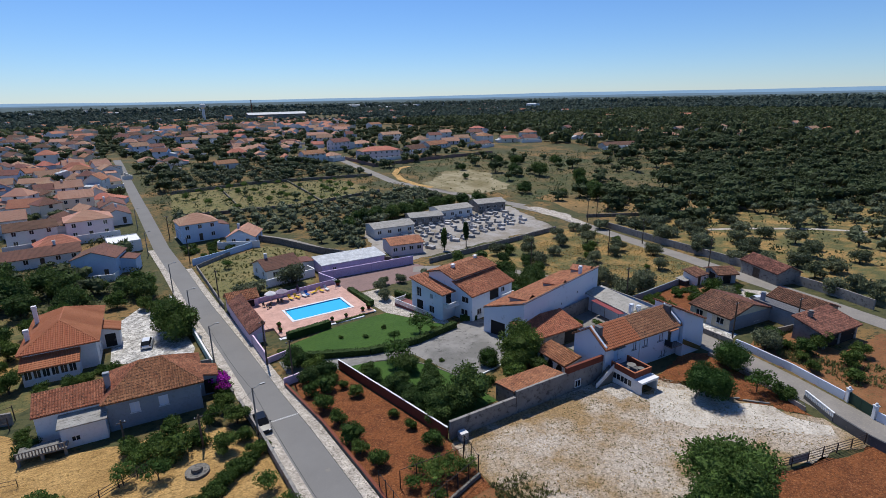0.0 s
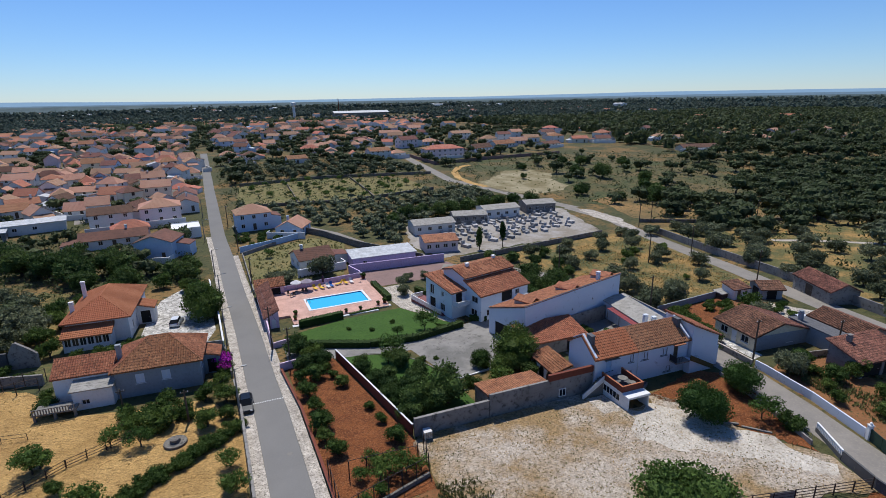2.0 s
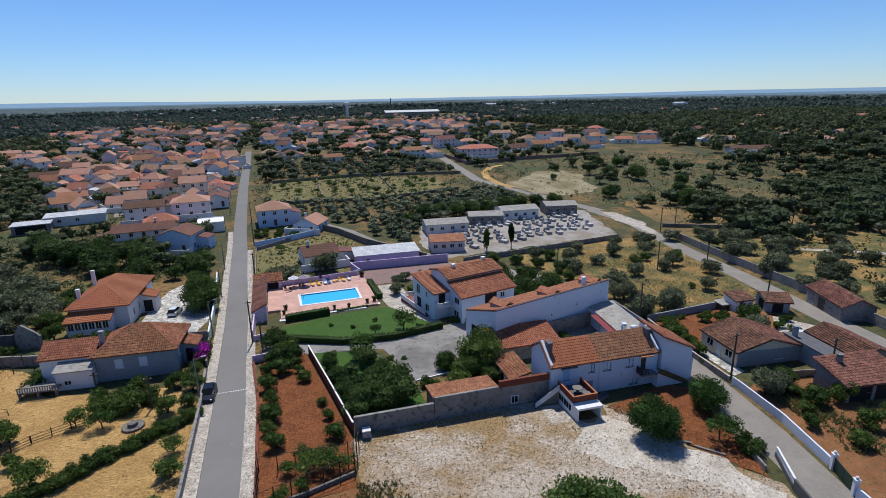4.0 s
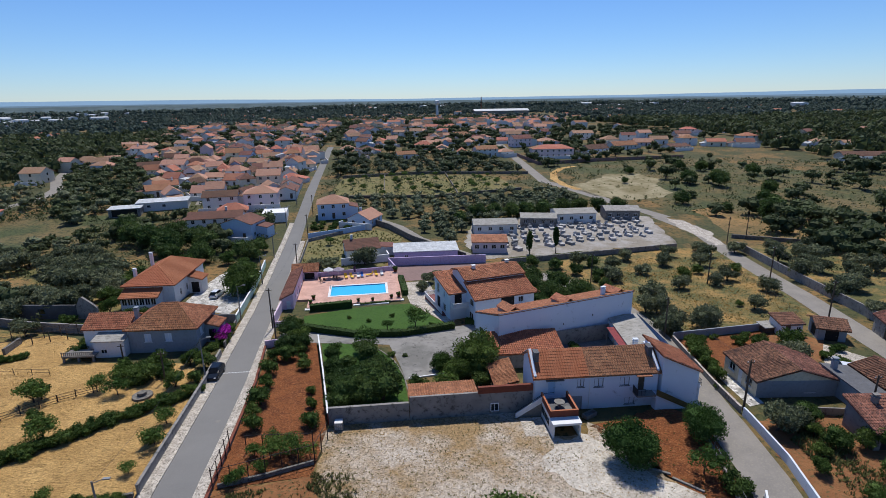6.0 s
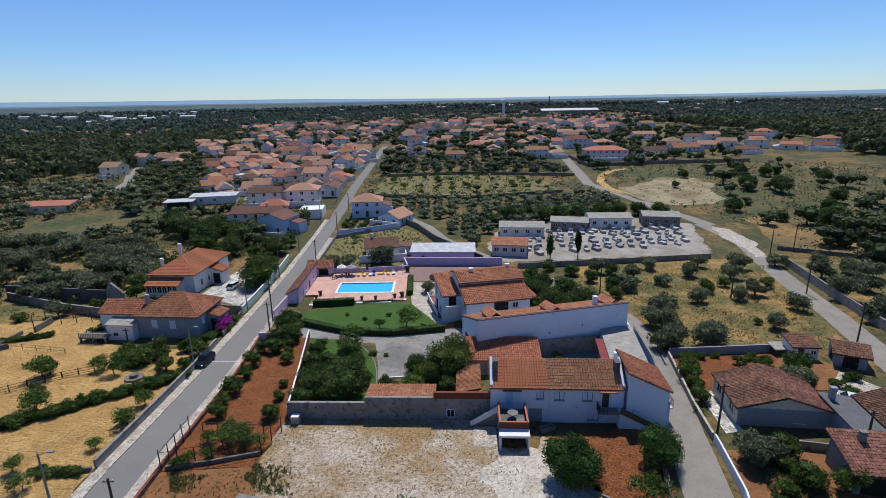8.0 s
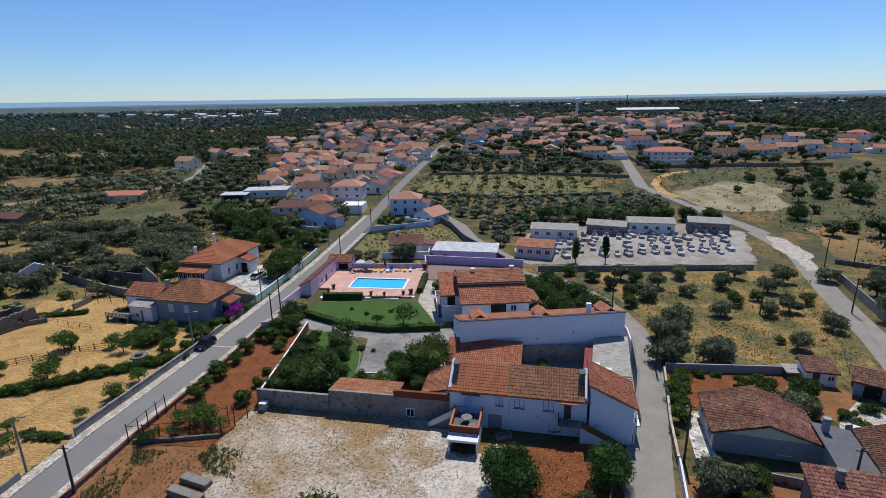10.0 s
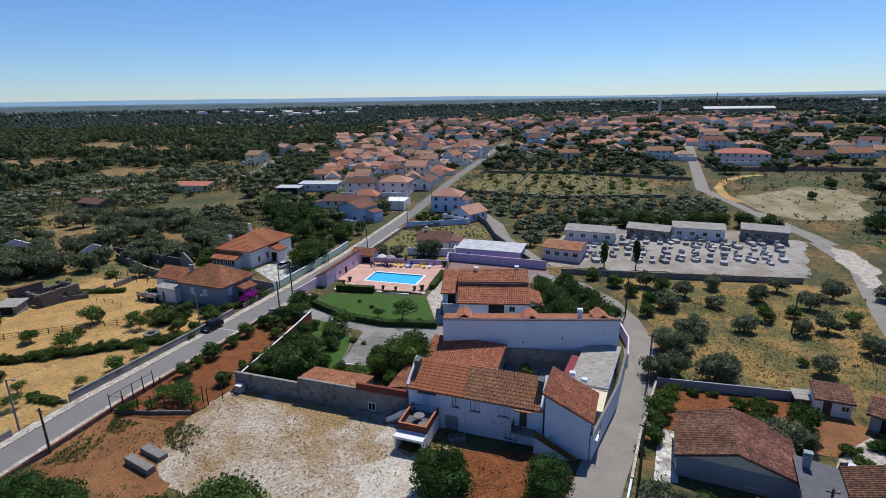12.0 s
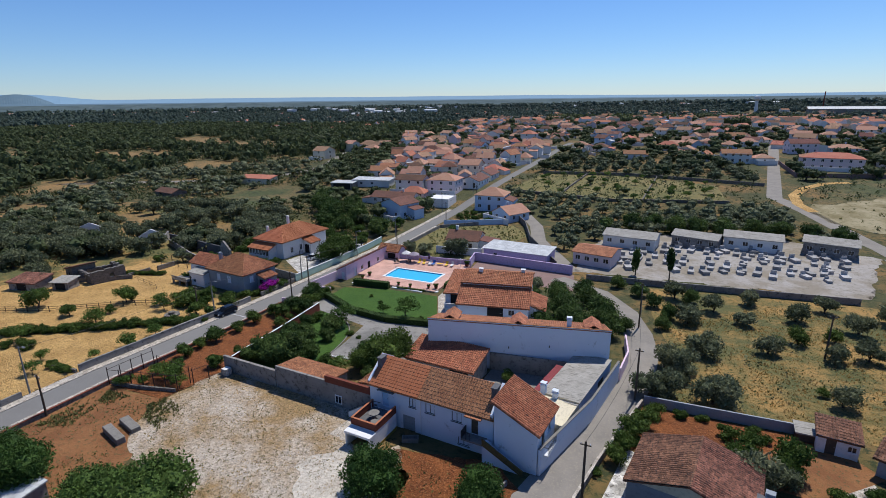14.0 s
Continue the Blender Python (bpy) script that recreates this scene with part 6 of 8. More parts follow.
def roofless(x, y, w, d, h, rot, label, openings):
    """Four broken stone walls without a roof."""
    o = thing("ruin", x, y, label, "ruin", rot=rot)
    rng = random.Random(int(x * 3 + y))
    for k, (s, ((ax, ay), (bx, by))) in enumerate(SIDES.items()):
        for depth in (0.0, 0.4):
            f = 1 - depth / (w / 2), 1 - depth / (d / 2)
            bm = bmesh.new()
            a, b = (ax * w / 2 * f[0], ay * d / 2 * f[1]), (bx * w / 2 * f[0], by * d / 2 * f[1])
            ln = w * f[0] if s in "sn" else d * f[1]
            top = h * (0.8, 1.0, 0.9, 0.7)[k]
            holes = [(u * ln - 0.45, u * ln + 0.45, z0, z1) for side, u, z0, z1 in openings if side == s]
            wall_face(bm, a, b, -0.4, top, holes, depth=0.2 if not depth else -0.2)
            part("wall", bm, M_STONE, o)
        n = int(ln / 0.6)
        bm = bmesh.new()
        for i in range(n):
            u = (i + 0.5) / n
            px, py = (ax + (bx - ax) * u) * (w / 2 - 0.2), (ay + (by - ay) * u) * (d / 2 - 0.2)
            box(bm, px - 0.32, py - 0.32, top - 0.2, px + 0.32, py + 0.32, top + rng.uniform(0.05, 0.45))
        part("coping_stones", bm, M_STONE, o)


roofless(-29.6, 63.2, 6.6, 6.8, 2.6, -12, "roofless stone house ruin with empty windows", (("e", 0.6, 0.9, 1.9), ("s", 0.5, 0.0, 1.9)))
house(-35.0, 62.0, 3.8, 4.6, 2.3, 0.9, M_STONE, M_TILE_OLD, "stone lean-to with a broken red tile roof beside the ruin", kind="mono_x", rot=-12, name="shed", doors=(("s", 1.9, 0, 1.2, 1.7, M_DARK),))
house(-36.0, 52.6, 6.4, 4.0, 1.9, 0.6, M_WALLGREY, M_TILE_OLD, "low shed with a sagging brown tile roof", kind="mono_y", rot=14, name="shed", doors=(("s", 3.0, 0, 2.4, 1.6, M_DARK),))
house(-30.0, 55.8, 3.4, 3.0, 1.8, 0.3, M_WALLGREY, M_ASBEST, "small shelter with a pale fibre-cement roof", kind="mono_y", rot=20, near=False, name="shelter", doors=(("s", 1.7, 0, 2.2, 1.5, M_DARK),))
o = thing("ruin_wall", -33.2, 90.0, "long dark ruined house wall with empty windows", "ruin", rot=-9.6)
bm = bmesh.new()
wall_face(bm, (-12, 0), (12, 0), -0.4, 2.7, [(u, u + 1.3, 0.9, 2.0) for u in (4.0, 12.2, 16.6)], depth=0.4)
wall_face(bm, (12, 0.4), (-12, 0.4), -0.4, 2.7, [(22.7 - u, 24 - u, 0.9, 2.0) for u in (4.0, 12.2, 16.6)], depth=0)
box(bm, -12, 0.0, 2.7, 12, 0.4, 2.78)
part("wall", bm, M_DARKWALL, o)
bm = bmesh.new()
out = ((-1.9, -0.4), (2.0, -0.4), (2.0, 2.4), (1.0, 3.3), (-0.6, 4.5), (-1.0, 4.3), (-1.9, 2.6))
fa, fb = ([bm.verts.new((u + 14.2, yy, z)) for u, z in out] for yy in (-0.2, 0.25))
bm.faces.new(fa), bm.faces.new(fb[::-1])
for i in range(len(out)):
    j = (i + 1) % len(out)
    bm.faces.new((fa[j], fa[i], fb[i], fb[j]))
part("broken_gable", bm, M_WALLGREY, o, "pale grey broken gable")
fence("pergola", [(-27.0, 75.4), (-22.6, 76.4), (-15.2, 77.9)], 2.4, 2.0, "rough wooden pergola of leaning posts", (0.55, 0.96), M_WOOD, 0.08)
fence("pergola", [(-26.6, 78.0), (-22.2, 79.0), (-14.9, 80.6)], 2.4, 2.1, "rough wooden pergola of leaning posts", (0.96,), M_WOOD, 0.08)
wall_run("wall_ruin", [(-24.6, 72.6), (-24.9, 77.2)], 1.1, 0.4, M_STONE, "stub of a stone wall in the meadow")
wall_run("wall_ruin", [(-26.2, 66.6), (-26.4, 72.0)], 0.7, 0.35, M_STONE, "low stone wall beside the ruin")


def gable_ruin(x, y, w, rot):
    o = thing("ruined_gable", x, y, "roofless white gable end of a ruin", "ruin", rot=rot)
    bm = bmesh.new()
    out = ((-w / 2, -0.3), (w / 2, -0.3), (w / 2, 2.3), (w * 0.3, 2.9), (w * 0.22, 3.3), (0, 4.0), (-w * 0.3, 3.0), (-w / 2, 2.2))
    a = [bm.verts.new((u, -0.2, z)) for u, z in out]
    b = [bm.verts.new((u, 0.2, z)) for u, z in out]
    bm.faces.new(a), bm.faces.new(b[::-1])
    for i in range(len(out)):
        j = (i + 1) % len(out)
        bm.faces.new((a[j], a[i], b[i], b[j]))
    part("wall", bm, M_WHITE, o)
    part("side_wall", boxes((w / 2 - 0.35, 0.21, -0.3, w / 2, 5.5, 2.0), (-w / 2, 0.21, -0.3, -w / 2 + 0.35, 3.5, 1.8)), M_WALLGREY, o)
    # Dark panel on the wall paints the shade of a window hole.
    part("opening", boxes((-0.4, -0.215, 0.9, 0.4, -0.2, 1.9)), M_DARK, o)


gable_ruin(-77.2, 90.0, 8.0, 42)
gable_ruin(-50.2, 90.4, 6.6, 42)

# ---- gate and railings at the lane ----
M_GREENPAINT = mat("dark_green_paint", (0.03, 0.075, 0.05), (0.025, 0.06, 0.04), scale=1, rough=0.6)
o = thing("gate", 72.45, 18.85, "green sheet metal gate between white pillars", "gate", rot=62.8)
part("leaf", boxes((-1.65, -0.03, 0.1, -0.02, 0.03, 1.5), (0.02, -0.03, 0.1, 1.65, 0.03, 1.5)), M_GREENPAINT, o)
for px_ in (-1.85, 1.85):
    post = part("pillar", boxes((px_ - 0.2, -0.2, -0.3, px_ + 0.2, 0.2, 1.75), (px_ - 0.26, -0.26, 1.753, px_ + 0.26, 0.26, 1.85)), M_WHITE, o)
    bm = bmesh.new()
    bmesh.ops.create_icosphere(bm, subdivisions=2, radius=0.17, matrix=Matrix.Translation((px_, 0, 2.0)))
    part("finial", bm, M_WHITE, post, smooth=True)
o = thing("lane_balustrade", 68.4, 21.75, "white pierced concrete balustrade on a dark lane wall", "balustrade", rot=57.5)
part("base", boxes((-2.45, -0.12, -0.3, 2.45, 0.12, 0.55)), M_DARKWALL, o)
part("rail", boxes((-2.45, -0.1, 1.12, 2.45, 0.1, 1.22)), M_WHITE, o)
for i in range(17):
    part("baluster", boxes((-2.4 + i * 0.295, -0.06, 0.553, -2.28 + i * 0.295, 0.06, 1.118)), M_WHITE, o)
wall_run("wall_lane_corner", [(67.0, 19.6), (65.5, 15.7), (64.2, 8.0)], 1.2, 0.22, M_DARKWALL, "dark stained corner wall of the yard")
for x, y, ln, r in ((61.6, 29.5, 3.6, -37), (59.2, 31.9, 1.6, 20), (63.9, 26.8, 3.0, -50)):
    o = thing("timber_beam", x, y, "weathered timber beam lying at the yard's edge", "beam", "timbers in the yard", rot=r)
    part("beam", boxes((-ln / 2, -0.12, -0.02, ln / 2, 0.12, 0.2)), M_CONC, o)
o = thing("fence_board", 55.8, 18.45, "grey sheet nailed to the field fence", "board", rot=-16)
part("sheet", boxes((-1.35, -0.03, 0.25, 1.35, 0.03, 1.15)), M_CONC, o)

# ---- vehicles ----
def car(x, y, rot, paint, label):
    o = thing("car", x, y, label, "car", rot=rot, dz=0.06)
    def hull(sections, wscale=1.0):
        bm = bmesh.new()
        rings = []
        for yy, w, z0, z1, cut in sections:
            hw = w / 2
            rings.append([bm.verts.new(p) for p in ((-hw, yy, z0), (-hw, yy, (z0 + z1) / 2), (-hw + cut, yy, z1), (hw - cut, yy, z1), (hw, yy, (z0 + z1) / 2), (hw, yy, z0))])
        for ra, rb in zip(rings, rings[1:]):
            for i in range(6):
                j = (i + 1) % 6
                bm.faces.new((ra[i], ra[j], rb[j], rb[i]))
        bm.faces.new(rings[0]), bm.faces.new(rings[-1][::-1])
        return bm
    part("body", hull(((-2.05, 1.5, 0.35, 0.62, 0.1), (-1.95, 1.68, 0.28, 0.72, 0.1), (-0.9, 1.74, 0.25, 0.92, 0.08), (0.9, 1.74, 0.25, 0.95, 0.08), (1.9, 1.7, 0.28, 0.95, 0.1), (2.05, 1.55, 0.4, 0.8, 0.1))), paint, o)
    part("glasshouse", hull(((-1.0, 1.5, 0.9, 0.95, 0.1), (-0.35, 1.5, 0.9, 1.38, 0.2), (1.3, 1.5, 0.9, 1.4, 0.2), (1.95, 1.45, 0.9, 1.0, 0.15))), M_CARGLASS, o, "dark tinted windows")
    part("roof", boxes((-0.56, -0.3, 1.385, 0.56, 1.3, 1.44)), paint, o)
    for wx in (-0.8, 0.8):
        for wy in (-1.3, 1.3):
            bm = bmesh.new()
            tube(bm, (wx - 0.1, wy, 0.26), (wx + 0.1, wy, 0.26), 0.31, 0.31, 14)
            w = part("wheel", bm, M_DARKMETAL, o)
            bm = bmesh.new()
            s = 1 if wx > 0 else -1
            tube(bm, (wx + s * 0.1, wy, 0.26), (wx + s * 0.115, wy, 0.26), 0.19, 0.17, 10)
            part("rim", bm, M_METAL, w)
        part("headlight", boxes((wx * 0.75 - 0.14, -2.05, 0.6, wx * 0.75 + 0.14, -1.93, 0.72)), M_WHITE, o)
        part("tail_light", boxes((wx * 0.8 - 0.12, 1.95, 0.7, wx * 0.8 + 0.12, 2.07, 0.86)), M_BRICK, o)
        part("mirror", boxes((wx * 1.08, -0.75, 0.92, wx * 1.08 + (0.16 if wx > 0 else -0.16), -0.65, 1.04) if wx > 0 else (wx * 1.08 - 0.16, -0.75, 0.92, wx * 1.08, -0.65, 1.04)), paint, o)


M_CARGLASS = mat("tinted_car_glass", (0.012, 0.014, 0.017), rough=0.25, spec=0.15, scale=1)
M_CARBLUE = mat("dark_blue_paint", (0.012, 0.018, 0.03), (0.014, 0.02, 0.033), rough=0.22, spec=0.2, coat=0.0, scale=1)
M_CARWHITE = mat("white_car_paint", (0.75, 0.76, 0.78), (0.73, 0.74, 0.76), rough=0.3, spec=0.5, coat=0.6, scale=1)
car(11.25, 59.0, -3, M_CARBLUE, "dark blue hatchback parked beside the street")
car(1.6, 96.3, 170, M_CARWHITE, "white hatchback parked in the paved yard")
car(98.6, 43.4, 60, M_CARWHITE, "white hatchback parked in the rubble yard")

# ---- poles, lamps and cables ----
M_CONCPOLE = mat("concrete_pole", (0.34, 0.32, 0.29), (0.28, 0.265, 0.24), scale=2, rough=0.95)


def street_lamp(x, y, rot, h=6.6):
    o = thing("street_lamp", x, y, "grey concrete street lamp with a short arm", "street lamp", "street lamps", rot=rot)
    bm = bmesh.new()
    tube(bm, (0, 0, -0.3), (0, 0, h), 0.13, 0.08, 8)
    part("pole", bm, M_CONCPOLE, o)
    bm = bmesh.new()
    tube(bm, (0, 0, h - 0.2), (1.0, 0, h + 0.15), 0.035, 0.03, 6)
    part("arm", bm, M_METAL, o)
    part("lantern", boxes((0.9, -0.12, h + 0.08, 1.5, 0.12, h + 0.2)), M_METAL, o)


for x, y, r in ((10.5, 28.0, 0), (10.4, 57.4, 0), (9.75, 81.5, 0), (9.6, 103, 0), (8.8, 124, 0), (6.9, 160, 0), (6.6, 190, 0)):
    street_lamp(x, y, r)


def pole(x, y, h, label="dark tarred wooden utility pole with cross-arm", lean=0):
    o = thing("utility_pole", x, y, label, "pole", "utility poles")
    bm = bmesh.new()
    tube(bm, (0, 0, -0.3), (lean, 0, h), 0.14, 0.1, 8)
    part("pole", bm, M_WOOD, o)
    part("cross_arm", boxes((lean - 0.5, -0.04, h - 0.4, lean + 0.5, 0.04, h - 0.3)), M_WOOD, o)
    for ix in (-0.4, 0, 0.4):
        bm = bmesh.new()
        tube(bm, (lean + ix, 0, h - 0.3), (lean + ix, 0, h - 0.15), 0.04, 0.03, 6)
        part("insulator", bm, M_WHITE, o)
    return o


POLES = [(16.4, 75.8, 7.6), (18.2, 68.6, 6.4), (17.9, 25.9, 5.5), (16.2, 112, 7), (15.3, 145, 7), (14, 175, 7), (80.6, 59.4, 7.2), (78.0, 37.6, 6.8), (78.9, 84.5, 8.0), (105, 84, 7), (113, 62, 7), (121.5, 86, 7), (132, 115, 7.5), (140, 118, 7), (170, 103, 7), (220, 82, 7), (92.3, 34.6, 5), (4.5, 58.8, 4.5), (-3.0, 64.0, 4.0)]
for x, y, h in POLES:
    pole(x, y, h)


def cable(a, b, sag=0.8):
    o = thing("overhead_cable", a[0], a[1], "thin black overhead cable between poles", "cable", "overhead cables", z=0)
    o.matrix_basis = Matrix()
    bm = bmesh.new()
    pa, pb = Vector((a[0], a[1], G(a[0], a[1]) + a[2])), Vector((b[0], b[1], G(b[0], b[1]) + b[2]))
    rings = []
    side = (pb - pa).cross(Vector((0, 0, 1))).normalized() * 0.018
    for i in range(9):
        k = i / 8
        p = pa.lerp(pb, k) - Vector((0, 0, sag * 4 * k * (1 - k)))
        rings.append([bm.verts.new(p + d) for d in (side, Vector((0, 0, 0.018)), -side, Vector((0, 0, -0.018)))])
    for ra, rb in zip(rings, rings[1:]):
        for i in range(4):
            j = (i + 1) % 4
            bm.faces.new((ra[i], ra[j], rb[j], rb[i]))
    bm.faces.new(rings[0]), bm.faces.new(rings[-1][::-1])
    part("wire", bm, M_DARKMETAL, o)


for i, j in ((0, 3), (3, 4), (4, 5), (0, 1), (6, 7), (6, 8), (12, 11), (11, 10), (13, 14), (14, 15)):
    cable(POLES[i], POLES[j])
cable((10.5, 28.0, 6.4), (10.4, 57.4, 6.4))
cable((10.4, 57.4, 6.4), (9.75, 81.5, 6.4))
cable((10.4, 57.4, 6.2), (4.5, 58.8, 4.4))

# ---- street details ----
o = thing("rumble_strip", 14.2, 59.5, "white rumble strip across the street", "road marking", rot=-2, dz=0.04, kind="structure")
for i in range(20):
    part("stud", boxes((-2.1 + i * 0.215, -0.12, 0.0, -2.0 + i * 0.215, 0.1, 0.02)), M_WHITE, o)
o = thing("manhole_cover", 14.9, 46.3, "round cast-iron manhole cover in the asphalt", "manhole cover", dz=0.036)
bm = bmesh.new()
tube(bm, (0, 0, -0.05), (0, 0, 0.012), 0.32, 0.32, 16)
part("cover", bm, M_CONC, o)


fence("vine_trellis", [(17.9, 40.0), (17.8, 33.6), (27.4, 36.2), (28.4, 40.2)], 1.6, 2.3, "dark wooden trellis posts round a vine plot", (0.95,), material=M_SHUTTER, r=0.065)
fence("vine_trellis", [(19.8, 39.2), (27.0, 38.4)], 1.8, 2.3, "dark wooden trellis posts among the vines", (0.95,), material=M_SHUTTER, r=0.065)
wall_run("wall_vine_plot", [(18.2, 33.7), (22.8, 34.6), (27.3, 35.9)], 0.5, 0.25, M_STONE, "low dark stone wall of the vine plot")
fence("wooden_fence", [(44.0, 21.6), (50.6, 19.9), (57, 18.1), (65.2, 15.9)], 1.8, 1.3, "rough wooden post and rail fence", (0.2, 0.45, 0.7, 0.95), M_SHUTTER, 0.07)
fence("wooden_fence", [(3, 60.5), (-7.5, 55.0), (-18, 46.0), (-30, 40.0)], 1.9, 1.1, "rustic dark wooden fence across the meadow", (0.25, 0.55, 0.9), M_SHUTTER, 0.07)
fence("wooden_fence", [(-13, 63.5), (-24, 66), (-33, 63)], 2.4, 1.0, "rustic stick fence beside the ruin")
fence("wire_fence", [(107.0, 61), (111, 70), (119.5, 100)], 3.0, 1.0, "thin post and wire orchard fence", (0.5, 0.9), r=0.035)
fence("wire_fence", [(70.2, 36.0), (69.5, 31.0), (67.2, 22.8)], 1.2, 1.2, "thin metal railing along the lane", (0.5, 0.95), M_METAL, 0.03)


def block(x, y, w, d, h, rot, label):
    o = thing("concrete_block", x, y, label, "block", "concrete blocks in the yard", rot=rot)
    bm = boxes((-w / 2, -d / 2, -0.2, w / 2, d / 2, h))
    bmesh.ops.bevel(bm, geom=bm.edges[:], offset=0.04, segments=1, affect="EDGES")
    part("body", bm, M_CONC, o)


block(29.2, 26.6, 4.0, 0.9, 0.75, -14, "weathered concrete tank wall in the yard")
block(29.0, 28.6, 3.4, 1.0, 0.6, -14, "low weathered concrete block with a flat top")
house(31.0, 16.6, 4.0, 2.6, 2.0, 0.25, M_WALLGREY, M_SHEET, "small shed with a white sheet roof", kind="mono_y", over=0.15, near=False, name="shed")
o = thing("garden_well", 3.2, 54.4, "round stone garden well", "well")
bm = bmesh.new()
tube(bm, (0, 0, -0.2), (0, 0, 0.35), 1.3, 1.25, 18)
tube(bm, (0, 0, 0.351), (0, 0, 0.75), 0.6, 0.55, 14)
part("ring", bm, M_STONE, o)

wall_run("kerb_garden", [(28.6, 67.4), (30.4, 66.9), (32.3, 65.8), (33.8, 64.5), (35.0, 63.1), (35.8, 61.7), (36.5, 60.2), (37.0, 58.7), (37.4, 57.0), (37.8, 55.0), (38.1, 52.6), (38.3, 49.6)], 0.1, 0.16, M_CONC, "curved pale garden kerb", category="kerb")
wall_run("kerb_drive", [(38.6, 53.0), (44, 53.6), (49.6, 55.2)], 0.2, 0.2, M_WHITE, "low white driveway kerb", category="kerb")


def planter(x, y, z, r, label):
    o = thing("planter", x, y, label, "planter", "pots on the terrace", z=z)
    bm = bmesh.new()
    tube(bm, (0, 0, 0), (0, 0, r * 1.3), r * 0.7, r, 12)
    part("pot", bm, M_BRICK, o)
    c = link_mesh("plant", KINDS["bushy"]["crowns"][1], L_GREEN, o)
    c.location.z = r * 1.9
    c.scale = (r * 1.5, r * 1.5, r * 1.5)


for x, y, r in ((39.3, 87.6, 0.4), (37.8, 87.2, 0.3), (34.0, 86.3, 0.28), (31.2, 86.3, 0.28), (22.2, 89.2, 0.35), (39.5, 103.8, 0.5), (21.8, 87.0, 0.3)):
    planter(x, y, DECK, r, "clay pot with a small green shrub")

# ---- the village ----
M_FARCREAM = mat("distant_cream", (0.78, 0.70, 0.55), (0.74, 0.66, 0.51), scale=0.3, rough=0.9, fine=2, tint=0.1)
M_FARPINK = mat("distant_pink", (0.78, 0.66, 0.68), (0.74, 0.62, 0.64), scale=0.3, rough=0.9, fine=2, tint=0.1)
M_FARBLUE = mat("distant_blue", (0.56, 0.66, 0.80), (0.52, 0.62, 0.76), scale=0.3, rough=0.9, fine=2, tint=0.1)
M_FARBROWN = mat("distant_brown_tile", (0.28, 0.13, 0.09), (0.21, 0.10, 0.07), (0.15, 0.085, 0.065), scale=0.15, rough=0.9, fine=1.2, tint=0.25, bump=0.06, wave=0.24)
M_FARPALE = mat("distant_pale_tile", (0.618, 0.36, 0.235), (0.57, 0.30, 0.185), (0.38, 0.21, 0.14), scale=0.3, rough=0.85, fine=2, tint=0.2, bump=0.06, wave=0.24, speck=0.54)
COLOURS = ((M_FARWALL, "white"),) * 8 + ((M_FARCREAM, "cream"), (M_FARCREAM, "cream"), (M_FARPINK, "pink"), (M_FARBLUE, "pale blue"))


ADD = random.Random(77)


def village_house(x, y, w, d, two, rng, detail=1, wall=None, roof=None, kind=None, ridge=None, rot=None, h=None):
    wm, word = wall or rng.choice(COLOURS)
    rm = roof or rng.choice((M_FARBROWN, M_FARBROWN, M_FARPALE, M_FARPALE, M_FARPALE, M_TILE_FAR, M_TILE_FAR))
    h = h or (rng.uniform(4.7, 5.6) if two else rng.uniform(2.4, 3.2))
    wins, doors = [], []
    for s, ln in (("s", w), ("e", d), ("w", d)) if detail else (("s", w), ("e", d)):
        n = max(1, int(ln / (3.2 if detail else 5.5)))
        for k in range(n):
            for z in ((0.9, 3.6) if two else (0.9,)):
                if s == "s" and k == n // 2 and z == 0.9:
                    doors.append((s, ln * (k + 0.5) / n, 0, 1.0, 2.1))
                else:
                    wins.append((s, ln * (k + 0.5) / n, z, 1.1, 1.25))
    ch = ((rng.uniform(-w * 0.3, w * 0.3), rng.uniform(-1, 1), h + 2.4),) if rng.random() < 0.6 else ()
    label = f"{'two-storey' if two else 'low'} {word} village house with a {'brown' if rm is M_FARBROWN else 'pale orange' if rm is M_FARPALE else 'terracotta'} tile roof"
    o = house(x, y, w, d, h, rng.uniform(1.6, 2.4), wm, rm, label, kind=kind or rng.choice(("gable", "gable", "hip")), ridge=ridge or ("x" if w > d else "y"), rot=rng.uniform(-22, 22) if rot is None else rot, near=False, windows=wins, doors=doors, chimneys=ch if detail else (), name="house", frames=bool(detail))
    KEEP_OUT.append((x, y, max(w, d) * 0.52))
    # lean-tos and white yard walls, as they grew beside the older houses
    side = ADD.choice((-1, 1))
    if ADD.random() < 0.62:
        aw, ad = ADD.uniform(2.6, 5.0), d * ADD.uniform(0.5, 0.85)
        block_under(o, (side * (w / 2 + aw / 2 - 0.02), ADD.uniform(-0.1, 0.2) * d), 0, aw, ad, h * ADD.uniform(0.55, 0.8), ADD.uniform(0.5, 1.1), ADD.choice((wm, M_FARWALL)), ADD.choice((rm, M_FARBROWN, M_TILE_FAR, M_SHEET)), "x x x x", kind="mono_-x" if side > 0 else "mono_x", over=0.2, near=False)
    if ADD.random() < 0.55:
        ww, yy, hh = w * ADD.uniform(0.9, 1.5), -d / 2 - ADD.uniform(2.0, 4.5), ADD.uniform(1.3, 2.1)
        part("yard_wall", boxes((-ww / 2, yy, -0.6, ww / 2, yy + 0.25, hh), (side * ww / 2 - 0.125, yy + 0.25, -0.6, side * ww / 2 + 0.125, -d / 2, hh)), M_FARWALL, o)
    return o


rng = random.Random(11)
LANE_W = strip([(-12, 352), (-30, 300), (-36, 262), (-34, 222), (-30, 196)], 6)
